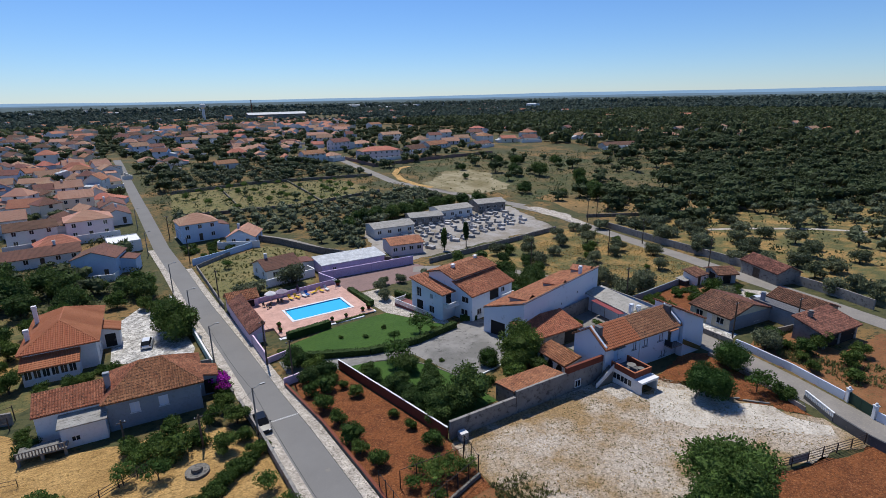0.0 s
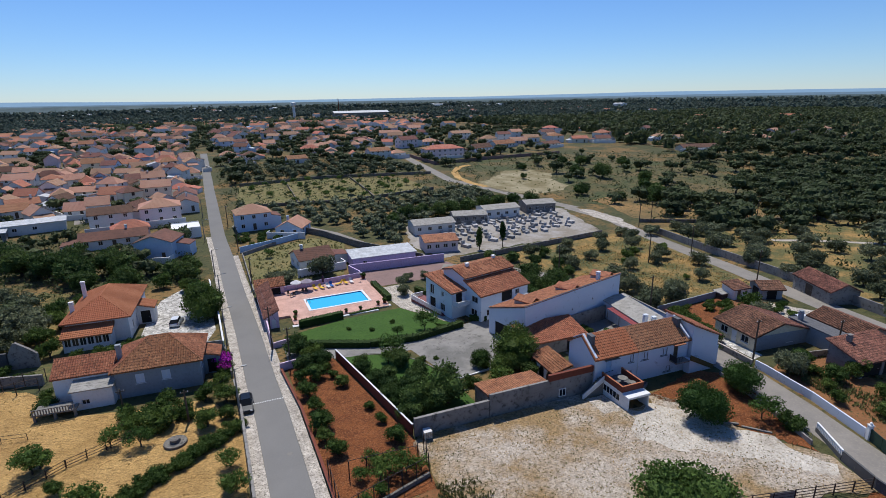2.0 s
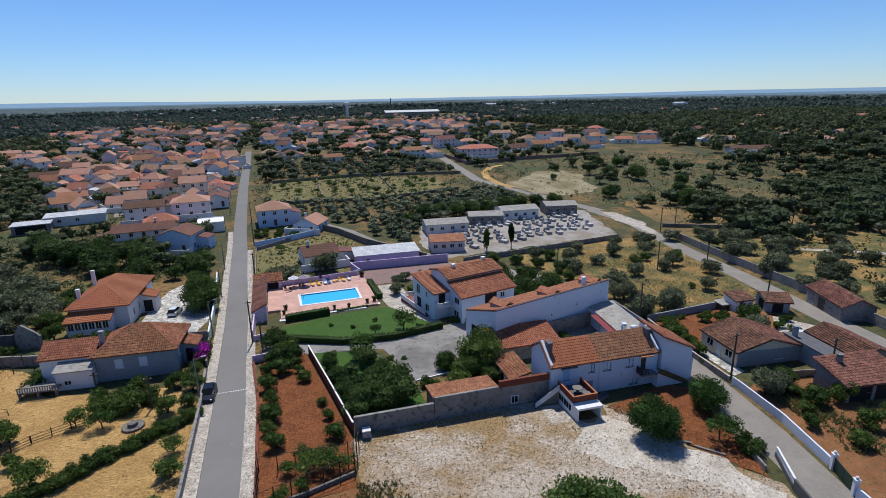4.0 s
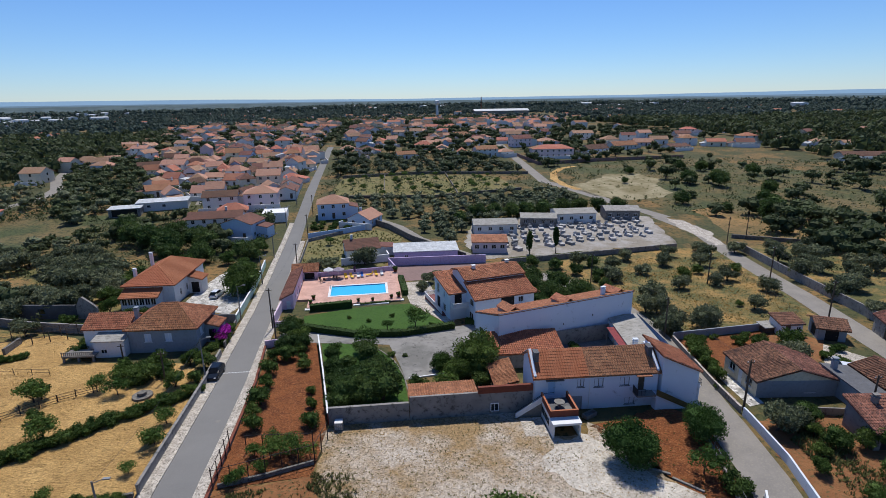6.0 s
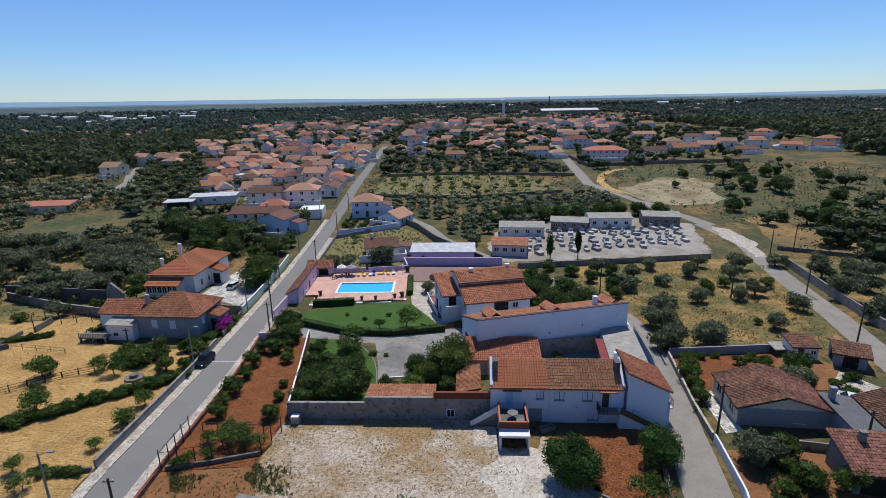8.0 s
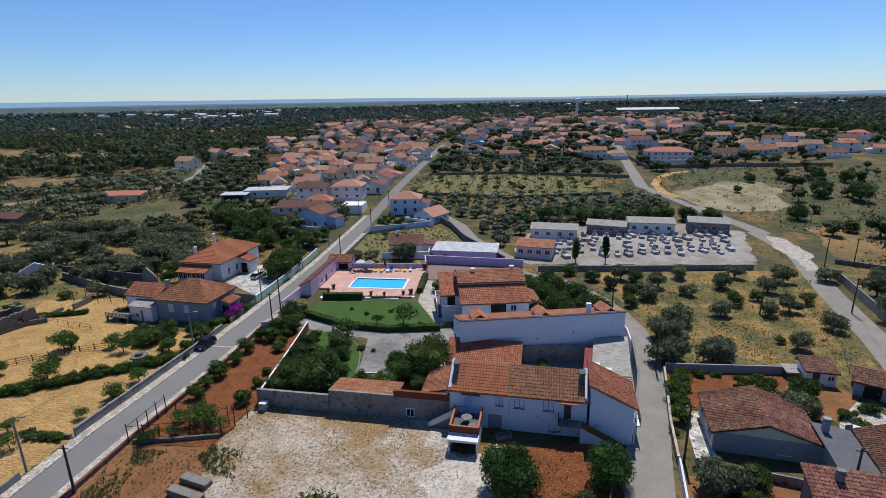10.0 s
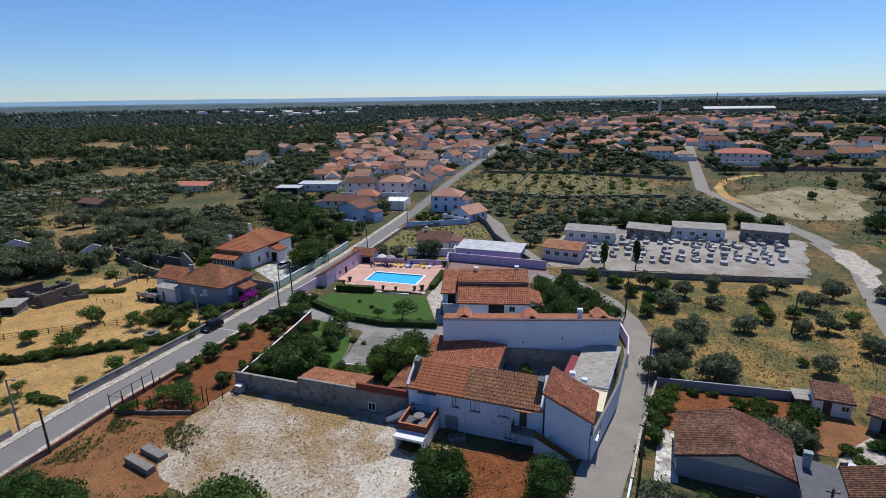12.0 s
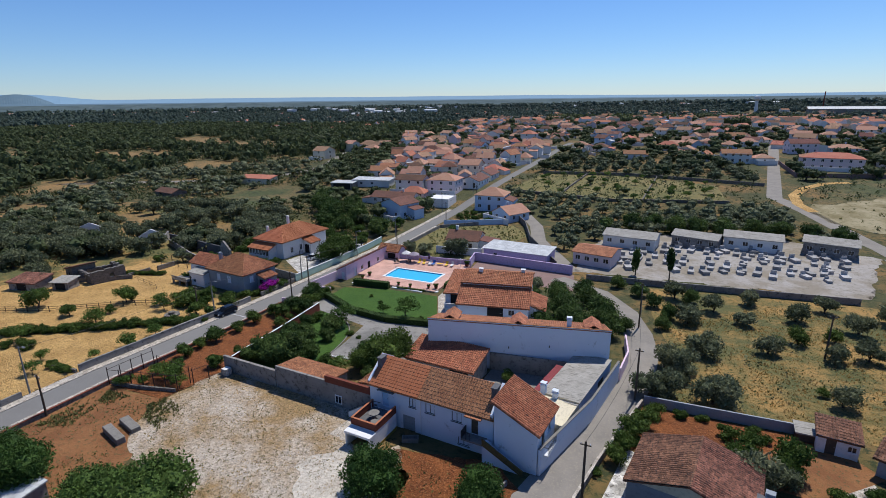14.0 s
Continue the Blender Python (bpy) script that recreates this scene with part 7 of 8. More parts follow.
sheet("road", strip([(-12, 352), (-30, 300), (-36, 262), (-34, 222), (-30, 196)], 4), M_LANE, "narrow village lane between houses", "road", lift=0.05)
W, C, P, B = (M_FARWALL, "white"), (M_FARCREAM, "cream"), (M_FARPINK, "pink"), (M_FARBLUE, "pale blue")
village_house(21.5, 171.5, 10.5, 9, True, rng, wall=B, kind="hip", rot=4)
village_house(32.5, 158.5, 8, 9, False, rng, wall=B, kind="gable", ridge="y", rot=-28)
village_house(-4, 149.5, 9.5, 8.5, False, rng, wall=B, roof=M_FARBROWN, kind="gable", ridge="y", rot=-18, h=5.0)
village_house(-17, 169, 17, 8, False, rng, wall=W, roof=M_FARBROWN, kind="gable", rot=4)
village_house(-6, 191, 12, 10, True, rng, wall=P, kind="hip", rot=4)
village_house(-20, 188.5, 12, 8, True, rng, wall=W, kind="gable", rot=6)
village_house(-14, 178.5, 10, 7, False, rng, wall=P, roof=M_TILE_FAR, kind="hip", rot=10)
village_house(1.5, 205, 8, 14, False, rng, wall=W, roof=M_FARBROWN, kind="gable", ridge="y", rot=2)
village_house(1.0, 221, 8, 12, False, rng, wall=W, roof=M_FARBROWN, kind="gable", ridge="y", rot=2)
village_house(-9, 227, 10, 8, True, rng, wall=C, rot=0)
village_house(31.5, 122.5, 8.5, 8, False, rng, wall=W, roof=M_FARBROWN, kind="gable", rot=8)
house(-42, 193, 17, 7, 3.0, 0.3, M_FARWALL, M_SHEET, "long low white workshop with a flat roof", kind="mono_y", near=False, name="workshop", rot=10, windows=(("s", 4, 1, 1.2, 1), ("s", 9, 1, 1.2, 1)))
house(-52, 185, 10, 6, 2.8, 0.2, M_WALLGREY, M_SHEET, "open carport with a pale sheet roof", kind="mono_y", near=False, name="carport", rot=10, doors=(("s", 5, 0, 8, 2.4, M_DARK),))
house(1.8, 171, 8, 9, 3.0, 0, M_FARWALL, M_SHEET, "flat-roofed white garage with a terrace", kind="flat", near=False, name="garage", rot=4)
house(48, 117, 16, 7, 3.0, 0.3, M_LILAC, M_SHEET, "lilac building with a white sheet roof", kind="mono_y", near=False, name="workshop", rot=-3, windows=(("s", 3, 1, 1, 1),))
for c in ((-42, 193, 10), (-52, 185, 7), (1.8, 171, 6), (48, 117, 10)):
    KEEP_OUT.append(c)
for x, y, w, two in ((-31, 209, 13, False), (-64, 275, 15, True), (-111, 356, 14, True), (-62, 308, 18, False), (-82, 289, 14, False), (-46, 276, 12, False), (-46, 338, 15, True), (-25, 289, 14, False), (-9, 303, 12, True), (-12, 339, 12, False), (-24, 232, 12, False), (-36, 246, 13, False), (-12, 255, 11, True), (-20, 268, 11, False), (-3, 248, 9, False), (-52, 225, 12, False)):
    village_house(x, y, w * 0.8, rng.uniform(6.5, 8.5), two, rng)
for x, y, w, two in ((105, 301, 16, True), (139, 343, 18, True), (201, 386, 20, True), (176, 304, 20, False), (200, 316, 24, False), (222, 330, 16, False), (232, 306, 20, False), (10 + 12, 333, 11, False), (36, 416, 14, False), (76, 358, 11, False), (89, 414, 14, False), (112, 432, 15, False), (64, 495, 16, True), (102, 544, 15, True), (160, 352, 16, False), (126, 404, 13, False), (150, 420, 15, True)):
    village_house(x, y, w * 0.82, rng.uniform(7, 9.5), two, rng)
village_house(143, 291, 24, 12, True, rng, wall=(M_FARPINK, "pink"), kind="hip", rot=-6)
for x, y, w, two in ((309, 246, 26, False), (379, 281, 10, True), (399, 269, 22, False), (451, 269, 11, True), (483, 250, 24, False), (541, 220, 12, True), (557, 190, 26, False), (355, 300, 14, False), (430, 330, 18, False), (-126, 268, 10, True), (-328, 430, 16, False), (-315, 538, 14, False), (-245, 492, 13, False), (-200, 420, 12, False), (-160, 470, 14, False)):
    village_house(x, y, w, rng.uniform(8, 10), two, rng, detail=0)
house(-104, 187, 18, 6, 2.8, 0.9, M_FARCREAM, M_TILE_FAR, "long low farm shed with an orange tile roof", kind="mono_y", near=False, name="farm_shed", rot=6, windows=(("s", 6, 1, 1.5, 0.8), ("s", 12, 1, 1.5, 0.8)))
house(-122, 153, 13, 7, 2.4, 1.4, M_STONE, M_FARBROWN, "old stone barn with a dark tile roof", near=False, name="barn", rot=-8, doors=(("s", 4, 0, 2, 2, M_DARK),))
near_lots = []
tries = 0
while len(near_lots) < 60 and tries < 9000:
    tries += 1
    x, y = rng.uniform(-108, 3), rng.uniform(186, 345)
    if x > -108 + (345 - y) * 0.42 and all((x - a) ** 2 + (y - b) ** 2 > 10.5 ** 2 for a, b, _ in near_lots) and clear(x, y, 3.6) and not inside(x, y, LANE_W):
        near_lots.append((x, y, rng.uniform(6.5, 10.5)))
for x, y, w in near_lots:
    village_house(x, y, w, rng.uniform(5.5, 7.5), rng.random() < 0.2, rng, detail=0, rot=rng.choice((0, 90)) + rng.uniform(-28, 28))
far = []
while len(far) < 290:
    x, y = rng.uniform(-200, 330), rng.uniform(300, 760)
    mid = 2 + (y - 300) * 0.12
    if abs(x - mid) < 132 + (y - 300) * 0.30 and abs(x - 9) > 10 and all((x - a) ** 2 + (y - b) ** 2 > 10.5 ** 2 for a, b, _ in far) and clear(x, y, 4.5):
        far.append((x, y, rng.uniform(7, 12)))
far.sort(key=lambda p: p[1] + 0.3 * abs(p[0]))
OUTER = far[150:]
for x, y, w in far[:150]:
    village_house(x, y, w, rng.uniform(6, 8.5), rng.random() < 0.25, rng, detail=0, rot=rng.choice((0, 90)) + rng.uniform(-30, 30))

# water tower, works with a long pale roof, and its chimney
o = thing("water_tower", 188, 1150, "white concrete water tower on the plain", "tower")
bm = bmesh.new()
tube(bm, (0, 0, -1), (0, 0, 22), 3.0, 2.6, 14)
part("shaft", bm, M_WHITE, o)
bm = bmesh.new()
tube(bm, (0, 0, 22), (0, 0, 25), 2.7, 5.2, 18)
tube(bm, (0, 0, 25), (0, 0, 30), 5.2, 5.4, 18)
tube(bm, (0, 0, 30), (0, 0, 31.2), 5.4, 1.5, 18)
part("tank", bm, M_WHITE, o)
o = thing("works", 322, 1120, "long works building with a white sheet roof", "factory")
part("wall", boxes((-58, -14, -1, 58, 14, 8)), M_WALLGREY, o)
bm = bmesh.new()
flat_slope(bm, (-60, -15, 8), (60, -15, 8), (60, 0, 12), (-60, 0, 12))
flat_slope(bm, (60, 15, 8), (-60, 15, 8), (-60, 0, 12), (60, 0, 12))
part("roof", bm, M_SHEET, o)
o = thing("works_chimney", 318, 1300, "tall dark brick works chimney", "chimney")
bm = bmesh.new()
tube(bm, (0, 0, -1), (0, 0, 38), 1.3, 0.9, 12)
part("shaft", bm, M_BRICK, o)
village_house(61, 650, 22, 14, False, rng, detail=0, wall=B, roof=M_BLUE)

# ---- farmsteads and far hamlets, too small to count ----
def s_fixed(spots, count):
    return len(spots) == count


def hamlets(name, spots, count, seed, label, wall, roof, size=1.0):
    rng = random.Random(seed)
    V, F, S = [], [], []
    for i in range(count):
        cx, cy, s = spots[i] if s_fixed(spots, count) else rng.choice(spots)
        x, y = cx + rng.gauss(0, s), cy + rng.gauss(0, s * 1.6)
        w, d, h, a = rng.uniform(9, 18) * size, rng.uniform(8, 11) * size, rng.uniform(3, 7) * size, rng.uniform(0, 3.1)
        c, q, z = math.cos(a), math.sin(a), G(x, y) - 0.5
        b = len(V)
        for u, v, k in ((-1, -1, 0), (1, -1, 0), (1, 1, 0), (-1, 1, 0), (-1, -1, h), (1, -1, h), (1, 1, h), (-1, 1, h), (-1, 0, h + 2.2), (1, 0, h + 2.2)):
            px, py = u * w / 2, v * d / 2
            V.append((x + px * c - py * q, y + px * q + py * c, z + k))
        for f, m in (((0, 1, 5, 4), 0), ((2, 3, 7, 6), 0), ((1, 2, 6, 9, 5), 0), ((3, 0, 4, 8, 7), 0), ((4, 5, 9, 8), 1), ((6, 7, 8, 9), 1)):
            F.append(tuple(b + k for k in f))
            S.append(m)
        KEEP_OUT.append((x, y, 14))
    me = bpy.data.meshes.new(name)
    me.from_pydata(V, [], F)
    me.materials.append(wall)
    me.materials.append(roof)
    me.polygons.foreach_set("material_index", S)
    me.update()
    return tagged(new(name, me), label, "houses", kind="stuff")


half = [(x, y, 0.5) for x, y, w in OUTER]
hamlets("far_houses", half[::2], len(half[::2]), 8, "small white houses with terracotta roofs at the village edge", M_FARWALL, M_TILE_FAR)
hamlets("far_houses", half[1::2], len(half[1::2]), 9, "small cream houses with brown roofs at the village edge", M_FARCREAM, M_FARBROWN)
hamlets("far_houses", [(60, 820, 70), (160, 900, 80), (-60, 880, 70), (260, 760, 60), (-180, 760, 50)], 120, 3, "distant white and terracotta houses behind the village", M_FARWALL, M_TILE_FAR)
hamlets("far_houses", [(-400, 620, 60), (-650, 900, 90), (-300, 1300, 120), (-900, 1500, 120), (-1300, 1300, 150), (500, 1200, 100), (800, 900, 90), (650, 560, 60), (-500, 1900, 160), (200, 2000, 200), (-1500, 700, 120), (1000, 1500, 150)], 150, 4, "distant hamlets on the wooded plain", M_FARWALL, M_TILE_FAR)
hamlets("far_works", [(-900, 1700, 90), (-1300, 1900, 120), (-300, 2000, 150), (300, 2200, 150), (-1700, 1500, 120), (900, 1900, 150), (-700, 1300, 60)], 70, 14, "distant white works and tall houses on the plain", M_FARWALL, M_SHEET, 2.2)

hamlets("far_houses", [(-1500, 2300, 130), (-1150, 2050, 90), (-2300, 1500, 160), (-2600, 1900, 200), (-600, 2500, 150), (300, 2700, 180), (1200, 2300, 150), (-2000, 2600, 200), (-1700, 1500, 110)], 190, 24, "distant pale towns on the wooded plain", M_FARWALL, M_FARPALE, 1.6)

# ---- side streets of the village ----
ROAD_D = [(-230, 165), (-160, 182), (-120, 193), (-105, 208), (-101, 224), (-106, 245), (-119, 270), (-130, 300), (-130, 322), (-108, 338), (-60, 335)]
sheet("road", strip(ROAD_D, 5), M_LANE, "winding grey road through the olive slopes", "road", lift=0.05)
ROAD_E = [(131, 385), (122, 300), (113, 214), (120, 196), (131, 160), (133, 148)]
sheet("road", strip(ROAD_E, 5), M_LANE, "pale country road past the meadow", "road", lift=0.05)
LANE_N = [(62, 112), (48, 136), (43, 152), (36, 165), (16, 176)]
sheet("road", strip(LANE_N, 4), M_LANE, "grey back lane beside a dark wall", "road", lift=0.04)
sheet("red_track", strip([(122, 196), (119, 206), (119.6, 220), (125, 236), (134, 249), (143, 254)], 3.4), M_STRAW, "curved orange earth track", "road", lift=0.06)

for pts in ([(-175, 150), (-205, 176), (-250, 170), (-215, 140)], [(-70, 112), (-85, 122), (-110, 116), (-92, 104)], [(-150, 210), (-175, 245), (-220, 250), (-200, 215)], [(-240, 250), (-300, 290), (-380, 280), (-310, 240)], [(-120, 88), (-140, 100), (-165, 92), (-138, 78)], [(-210, 330), (-270, 370), (-340, 350), (-270, 315)], [(-300, 330), (-330, 392), (-420, 420), (-400, 372), (-350, 340)], [(-380, 225), (-400, 262), (-470, 262), (-430, 232)], [(-640, 590), (-700, 660), (-800, 640), (-720, 590)], [(-128, 98), (-150, 124), (-176, 122), (-150, 100)], [(-62, 96), (-68, 106), (-84, 104), (-76, 94)], [(-250, 205), (-262, 228), (-300, 226), (-282, 206)], [(-100, 128), (-106, 140), (-128, 138), (-118, 126)], [(-40, 106), (-44, 118), (-56, 116), (-52, 106)]):
    sheet("clearing", pts, M_STRAWY, "dry orange clearing on the olive slopes", "field", lift=0.05, worn=3.0)
    KEEP_OUT.append(pts)

# ---- low pale sheds and yard beside the orchard ----
sheet("pale_yard", [(63, 113), (118, 117), (128, 150), (104, 164), (66, 150), (60, 126)], M_YARDGREY, "grey open yard with pale patches", "ground", lift=0.04, worn=0.8)
for x, y, w, d, h, r, m, lb in ((72, 141, 13, 8, 3.2, -6, M_FARWALL, "low white store building with a pale sheet roof"), (88, 147, 11, 7, 3.0, -14, M_WALLGREY, "low grey store building with a pale sheet roof"), (101, 150, 13, 8, 3.4, -4, M_FARWALL, "low white store building with a pale sheet roof"), (118, 151, 11, 8, 3.4, -12, M_WALLGREY, "low grey store building with a pale sheet roof"), (66, 122, 9, 8, 3.2, -10, M_FARPINK, "small pink building with a tile roof")):
    house(x, y, w, d, h, 0.9, m, M_TILE if w == 9 else M_ASBEST, lb, near=False, name="store", rot=r, windows=tuple(("s", w * (i + 0.5) / 4, 1.2, 1.2, 1.1) for i in range(4)))
    KEEP_OUT.append((x, y, w * 0.6))
wall_run("wall_yard", [(66, 108), (90, 110.5), (116, 113.5)], 1.3, 0.25, M_WALLGREY, "low grey wall of the yard")


M_PALEBLOCK = mat("weathered_pale_stone", (0.58, 0.56, 0.55), (0.46, 0.44, 0.43), (0.28, 0.27, 0.26), scale=0.8, rough=0.9, fine=3, tint=0.3)
SLABS = random.Random(41)
slab_mesh = None
for i in range(15):
    for j in range(7):
        x, y = 70 + i * 3.3 + j * 0.7 + SLABS.uniform(-0.5, 0.5), 120 + j * 3.3 + i * 0.55 + SLABS.uniform(-1.1, 1.1)
        if SLABS.random() < 0.3:
            continue
        o = thing("stone_block", x, y, "low pale weathered stone block in the grey yard", "stone block", "pale blocks in the yard", rot=10 + SLABS.uniform(-25, 25), scale=SLABS.uniform(0.8, 1.25))
        if slab_mesh is None:
            bm = boxes((-0.6, -1.1, -0.1, 0.6, 1.1, 0.55), (-0.68, -1.18, 0.553, 0.68, 1.18, 0.66), (-0.5, 0.8, 0.663, 0.5, 1.0, 1.35))
            slab_mesh = part("block", bm, M_PALEBLOCK, o).data
        else:
            link_mesh("block", slab_mesh, M_PALEBLOCK, o)


def cypress(x, y, h, seed):
    o = thing("cypress", x, y, "tall narrow dark cypress", "tree", "cypresses")
    bm = bmesh.new()
    tube(bm, (0, 0, -0.2), (0, 0, h * 0.5), 0.16, 0.08, 7)
    part("trunk", bm, M_BARK, o)
    me = crown_mesh("crown", seed, 900, 0.14, 5, spread=0.35, flat=1.0, leaf_len=1.5)
    c = link_mesh("crown", me, L_DARK, o)
    c.location.z = h * 0.5
    c.scale = (1.35, 1.35, h * 0.52)


cypress(75.5, 115.5, 7.5, 1)
cypress(82.5, 115.0, 8, 2)

KEEP_OUT.append([(118, 196), (124, 206), (138, 216), (150, 228), (163, 224), (166, 210), (158, 200), (160, 186), (150, 178), (134, 178), (124, 184)])

KEEP_OUT += [[(-92, 152), (-102, 172), (-82, 184), (-60, 172), (-56, 154), (-66, 146)], (-48.5, 91, 5), (-78, 91, 4), (-35, 69, 6), (-44.5, 70.5, 4), [(-15, 76), (-26, 79), (-46, 86), (-46, 93), (-26, 86), (-15, 82)], [(-110, 181), (-98, 180), (-96, 190), (-112, 190)]]
# ---- planting ----
for x, y, w, two in ((205, 345, 11, False), (222, 352, 10, True), (238, 338, 12, False), (252, 326, 10, True), (268, 318, 12, False), (285, 312, 11, False), (262, 346, 10, False), (300, 330, 12, True), (318, 318, 10, False), (336, 306, 12, False), (245, 372, 10, True), (282, 380, 12, False), (330, 360, 10, False), (360, 345, 11, True), (395, 318, 12, False), (418, 300, 10, False), (300, 400, 12, True), (350, 410, 10, False), (462, 300, 12, False), (500, 280, 11, True), (520, 240, 12, False), (575, 220, 12, False), (600, 260, 11, True), (440, 380, 12, False)):
    village_house(x, y, w, rng.uniform(7, 9), two, rng, detail=0, h=5.2 if two else 3.3)
    KEEP_OUT.append((x - 5, y - 9, 9))
for x, y in ((309, 246), (379, 281), (399, 269), (451, 269), (483, 250), (541, 220), (557, 190), (355, 300), (430, 330)):
    KEEP_OUT += [(x - 5, y - 9, 11), (x + 6, y - 5, 10)]


def clump(x, y):
    """Thickets with open grass between them."""
    k = 0.5 + 0.5 * noise.noise(Vector((x * 0.028, y * 0.028, 7.0))) + 0.22 * noise.noise(Vector((x * 0.09, y * 0.09, 2.0)))
    k += 0.3 * noise.noise(Vector((x * 0.008, y * 0.008, 11.0)))
    return min(1.0, max(0.06, (k - 0.36) * 3.6))


def garden_gaps(x, y):
    return 0.5 if y < 195 else 0.95


def clump_soft(x, y):
    return 0.16 + 0.84 * clump(x + 60, y)



KEEP_OUT += [strip(MAIN, 9), strip(LANE_B, 8), strip(ROAD_C, 8), strip(ROAD_D, 9), strip(ROAD_E, 9), strip(LANE_N, 7),
             [(16, 12), (16, 112), (64, 112), (84, 78), (82, 58), (110, 62), (118, 50), (86, 20), (60, 8)],
             [(10.5, 20), (10.5, 120), (-20, 122), (-20, 66), (-52, 60), (-50, 36), (-20, 18)],
             [(63, 112), (118, 116), (128, 146), (104, 158), (66, 146), (60, 124)]]
trees("citrus", [(18.9, 58.1, 1.6), (19.4, 49.5, 1.7), (19.6, 43.7, 1.4), (21.2, 62.7, 1.7), (23.9, 58.7, 1.2), (25.5, 51.4, 0.8), (25.9, 47.7, 0.9), (26.3, 43.4, 1.4), (19.0, 62.6, 1.4), (19.2, 54.0, 1.2), (22.6, 64.8, 1.2), (18.9, 46.8, 1.1), (23.2, 62.0, 0.9)], "young orange trees in the red plot")
trees("fruit", [(22.6, 37.6, 1.3), (25.3, 37.3, 1.4), (20.2, 34.6, 0.9), (19.4, 33.9, 0.9), (24.0, 39.0, 1.2), (20.8, 38.4, 1.0), (26.8, 36.9, 1.0), (22.0, 35.4, 0.9), (22.6, 40.2, 1.0)], "vines and fruit trees on the trellis")
trees("fig", [(60.2, 31.0, 2.9), (69.6, 33.2, 2.4), (44.2, 19.4, 4.3), (40.2, 18.0, 3.4), (29.2, 17.2, 3.2), (24.0, 18.5, 2.6)], "dense dark fig trees round the yard")
trees("big", [ (48.6, 53.4, 3.7), (45.2, 51.4, 2.2), (43.6, 55.0, 1.7), (6.5, 97.0, 4.0), (6.1, 101.8, 3.7), (37.0, 19.5, 2.2)], "large garden trees")
trees("dark", [(30.9, 48.4, 2.3), (34.9, 48.0, 3.1), (29.0, 54.6, 1.5), (31.4, 52.6, 2.0), (29.2, 50.8, 1.5), (47.4, 53.4, 1.8), (48.0, 49.4, 1.5), (-9.5, 123.4, 3.5), (3.6, 124.5, 3.4), (0.4, 128, 3.0), (-11, 134, 3.8), (-20, 133, 4.6), (-27, 140, 4.8), (-14, 138, 4.2), (-34, 146, 4.4), (-23, 149, 4), (-40, 155, 4.2), (-18, 126, 3.4)], "dark dense trees")
trees("dark", [(28.3, 56.8, 1.6), (29.3, 46.6, 1.7), (28.6, 52.2, 1.5), (33.2, 54.6, 1.8), (36.2, 51.2, 1.6), (34.6, 57.6, 1.3)], "dark trees filling the walled garden")
trees("dark", [(20.0, 72.4, 2.0), (19.8, 66.4, 1.7), (22.4, 66.2, 1.8), (33.0, 60.8, 1.9), (27.6, 61.0, 1.3), (30.2, 58.0, 1.4)], "dark trees by the gate and the drive")
trees("bushy", [(39.7, 50.7, 1.3), (64.6, 57.2, 1.2), (67.4, 55.0, 1.0), (68.6, 51.2, 0.9), (81.2, 49.9, 1.2), (91.4, 51.6, 1.4), (94.2, 56.0, 0.9), (27.7, 63.5, 1.5), (41.0, 47.2, 0.9), (68.0, 25.2, 1.7), (44.1, 71.6, 0.7), (33.2, 76, 0.6), (37.4, 77.6, 0.6), (29.6, 78.2, 0.5), (20.4, 75.0, 1.6), (21.0, 73.2, 1.4), (21.6, 69.6, 1.9), (19.4, 78.6, 0.8), (50.4, 79.6, 0.8), (36.6, 61.0, 0.7), (38.6, 60.4, 0.5)], "shrubs of the estate garden")
trees("citrus", [(-10.1, 56.2, 1.5), (-12.8, 46.4, 1.5), (-22.2, 46.5, 2.6), (8.6, 42.9, 1.1), (-7.6, 50.4, 1.1)], "fruit trees in the straw meadow")
trees("fruit", [(33.4, 64.4, 2.0), (41.2, 71.2, 2.1), (31.6, 62.2, 1.3), (36.4, 71.6, 1.2), (43.2, 49.2, 1.6)], "light garden trees by the drive")
trees("fruit", [(66.4, 28.0, 1.7)], "small tree on the red strip")
trees("olive", [(44.6, 91.0, 1.7), (46.4, 96.4, 1.8), (48.8, 99.6, 1.4), (20.9, 110.4, 2.4), (32.4, 114, 3.1), (24.0, 112.6, 2.2), (52.6, 98.8, 1.4), (57.8, 96.4, 1.8)], "olive trees of the estate")
trees("dark", [(64.7, 75.6, 2.6), (68.0, 79.8, 2.8), (70.6, 76.6, 2.8), (74.2, 79.0, 2.8), (66, 84.5, 3.0), (72.0, 86.0, 2.9), (77.0, 82.0, 1.6), (63.8, 90.4, 2.6), (69, 92, 2.4)], "orchard trees behind the villa")
trees("citrus", [(80.0, 45.4, 1.4), (80.4, 48.2, 1.6), (81.3, 50.9, 1.7), (82.0, 53.6, 1.5), (83.0, 56.2, 1.2), (96.0, 50.6, 2.4), (92.6, 53.2, 1.5)], "orange trees along the kitchen garden wall")
trees("bushy", [(85.8, 57.6, 0.9), (88.2, 57.9, 0.8), (85.8, 57.4, 0.8), (90.7, 55.4, 1.3), (93.2, 57.2, 1.0), (78.4, 42.6, 0.7), (99.6, 48.4, 1.1), (100, 45.9, 1.2), (96, 52.4, 1.1), (103, 50.2, 1.2)], "kitchen garden shrubs")
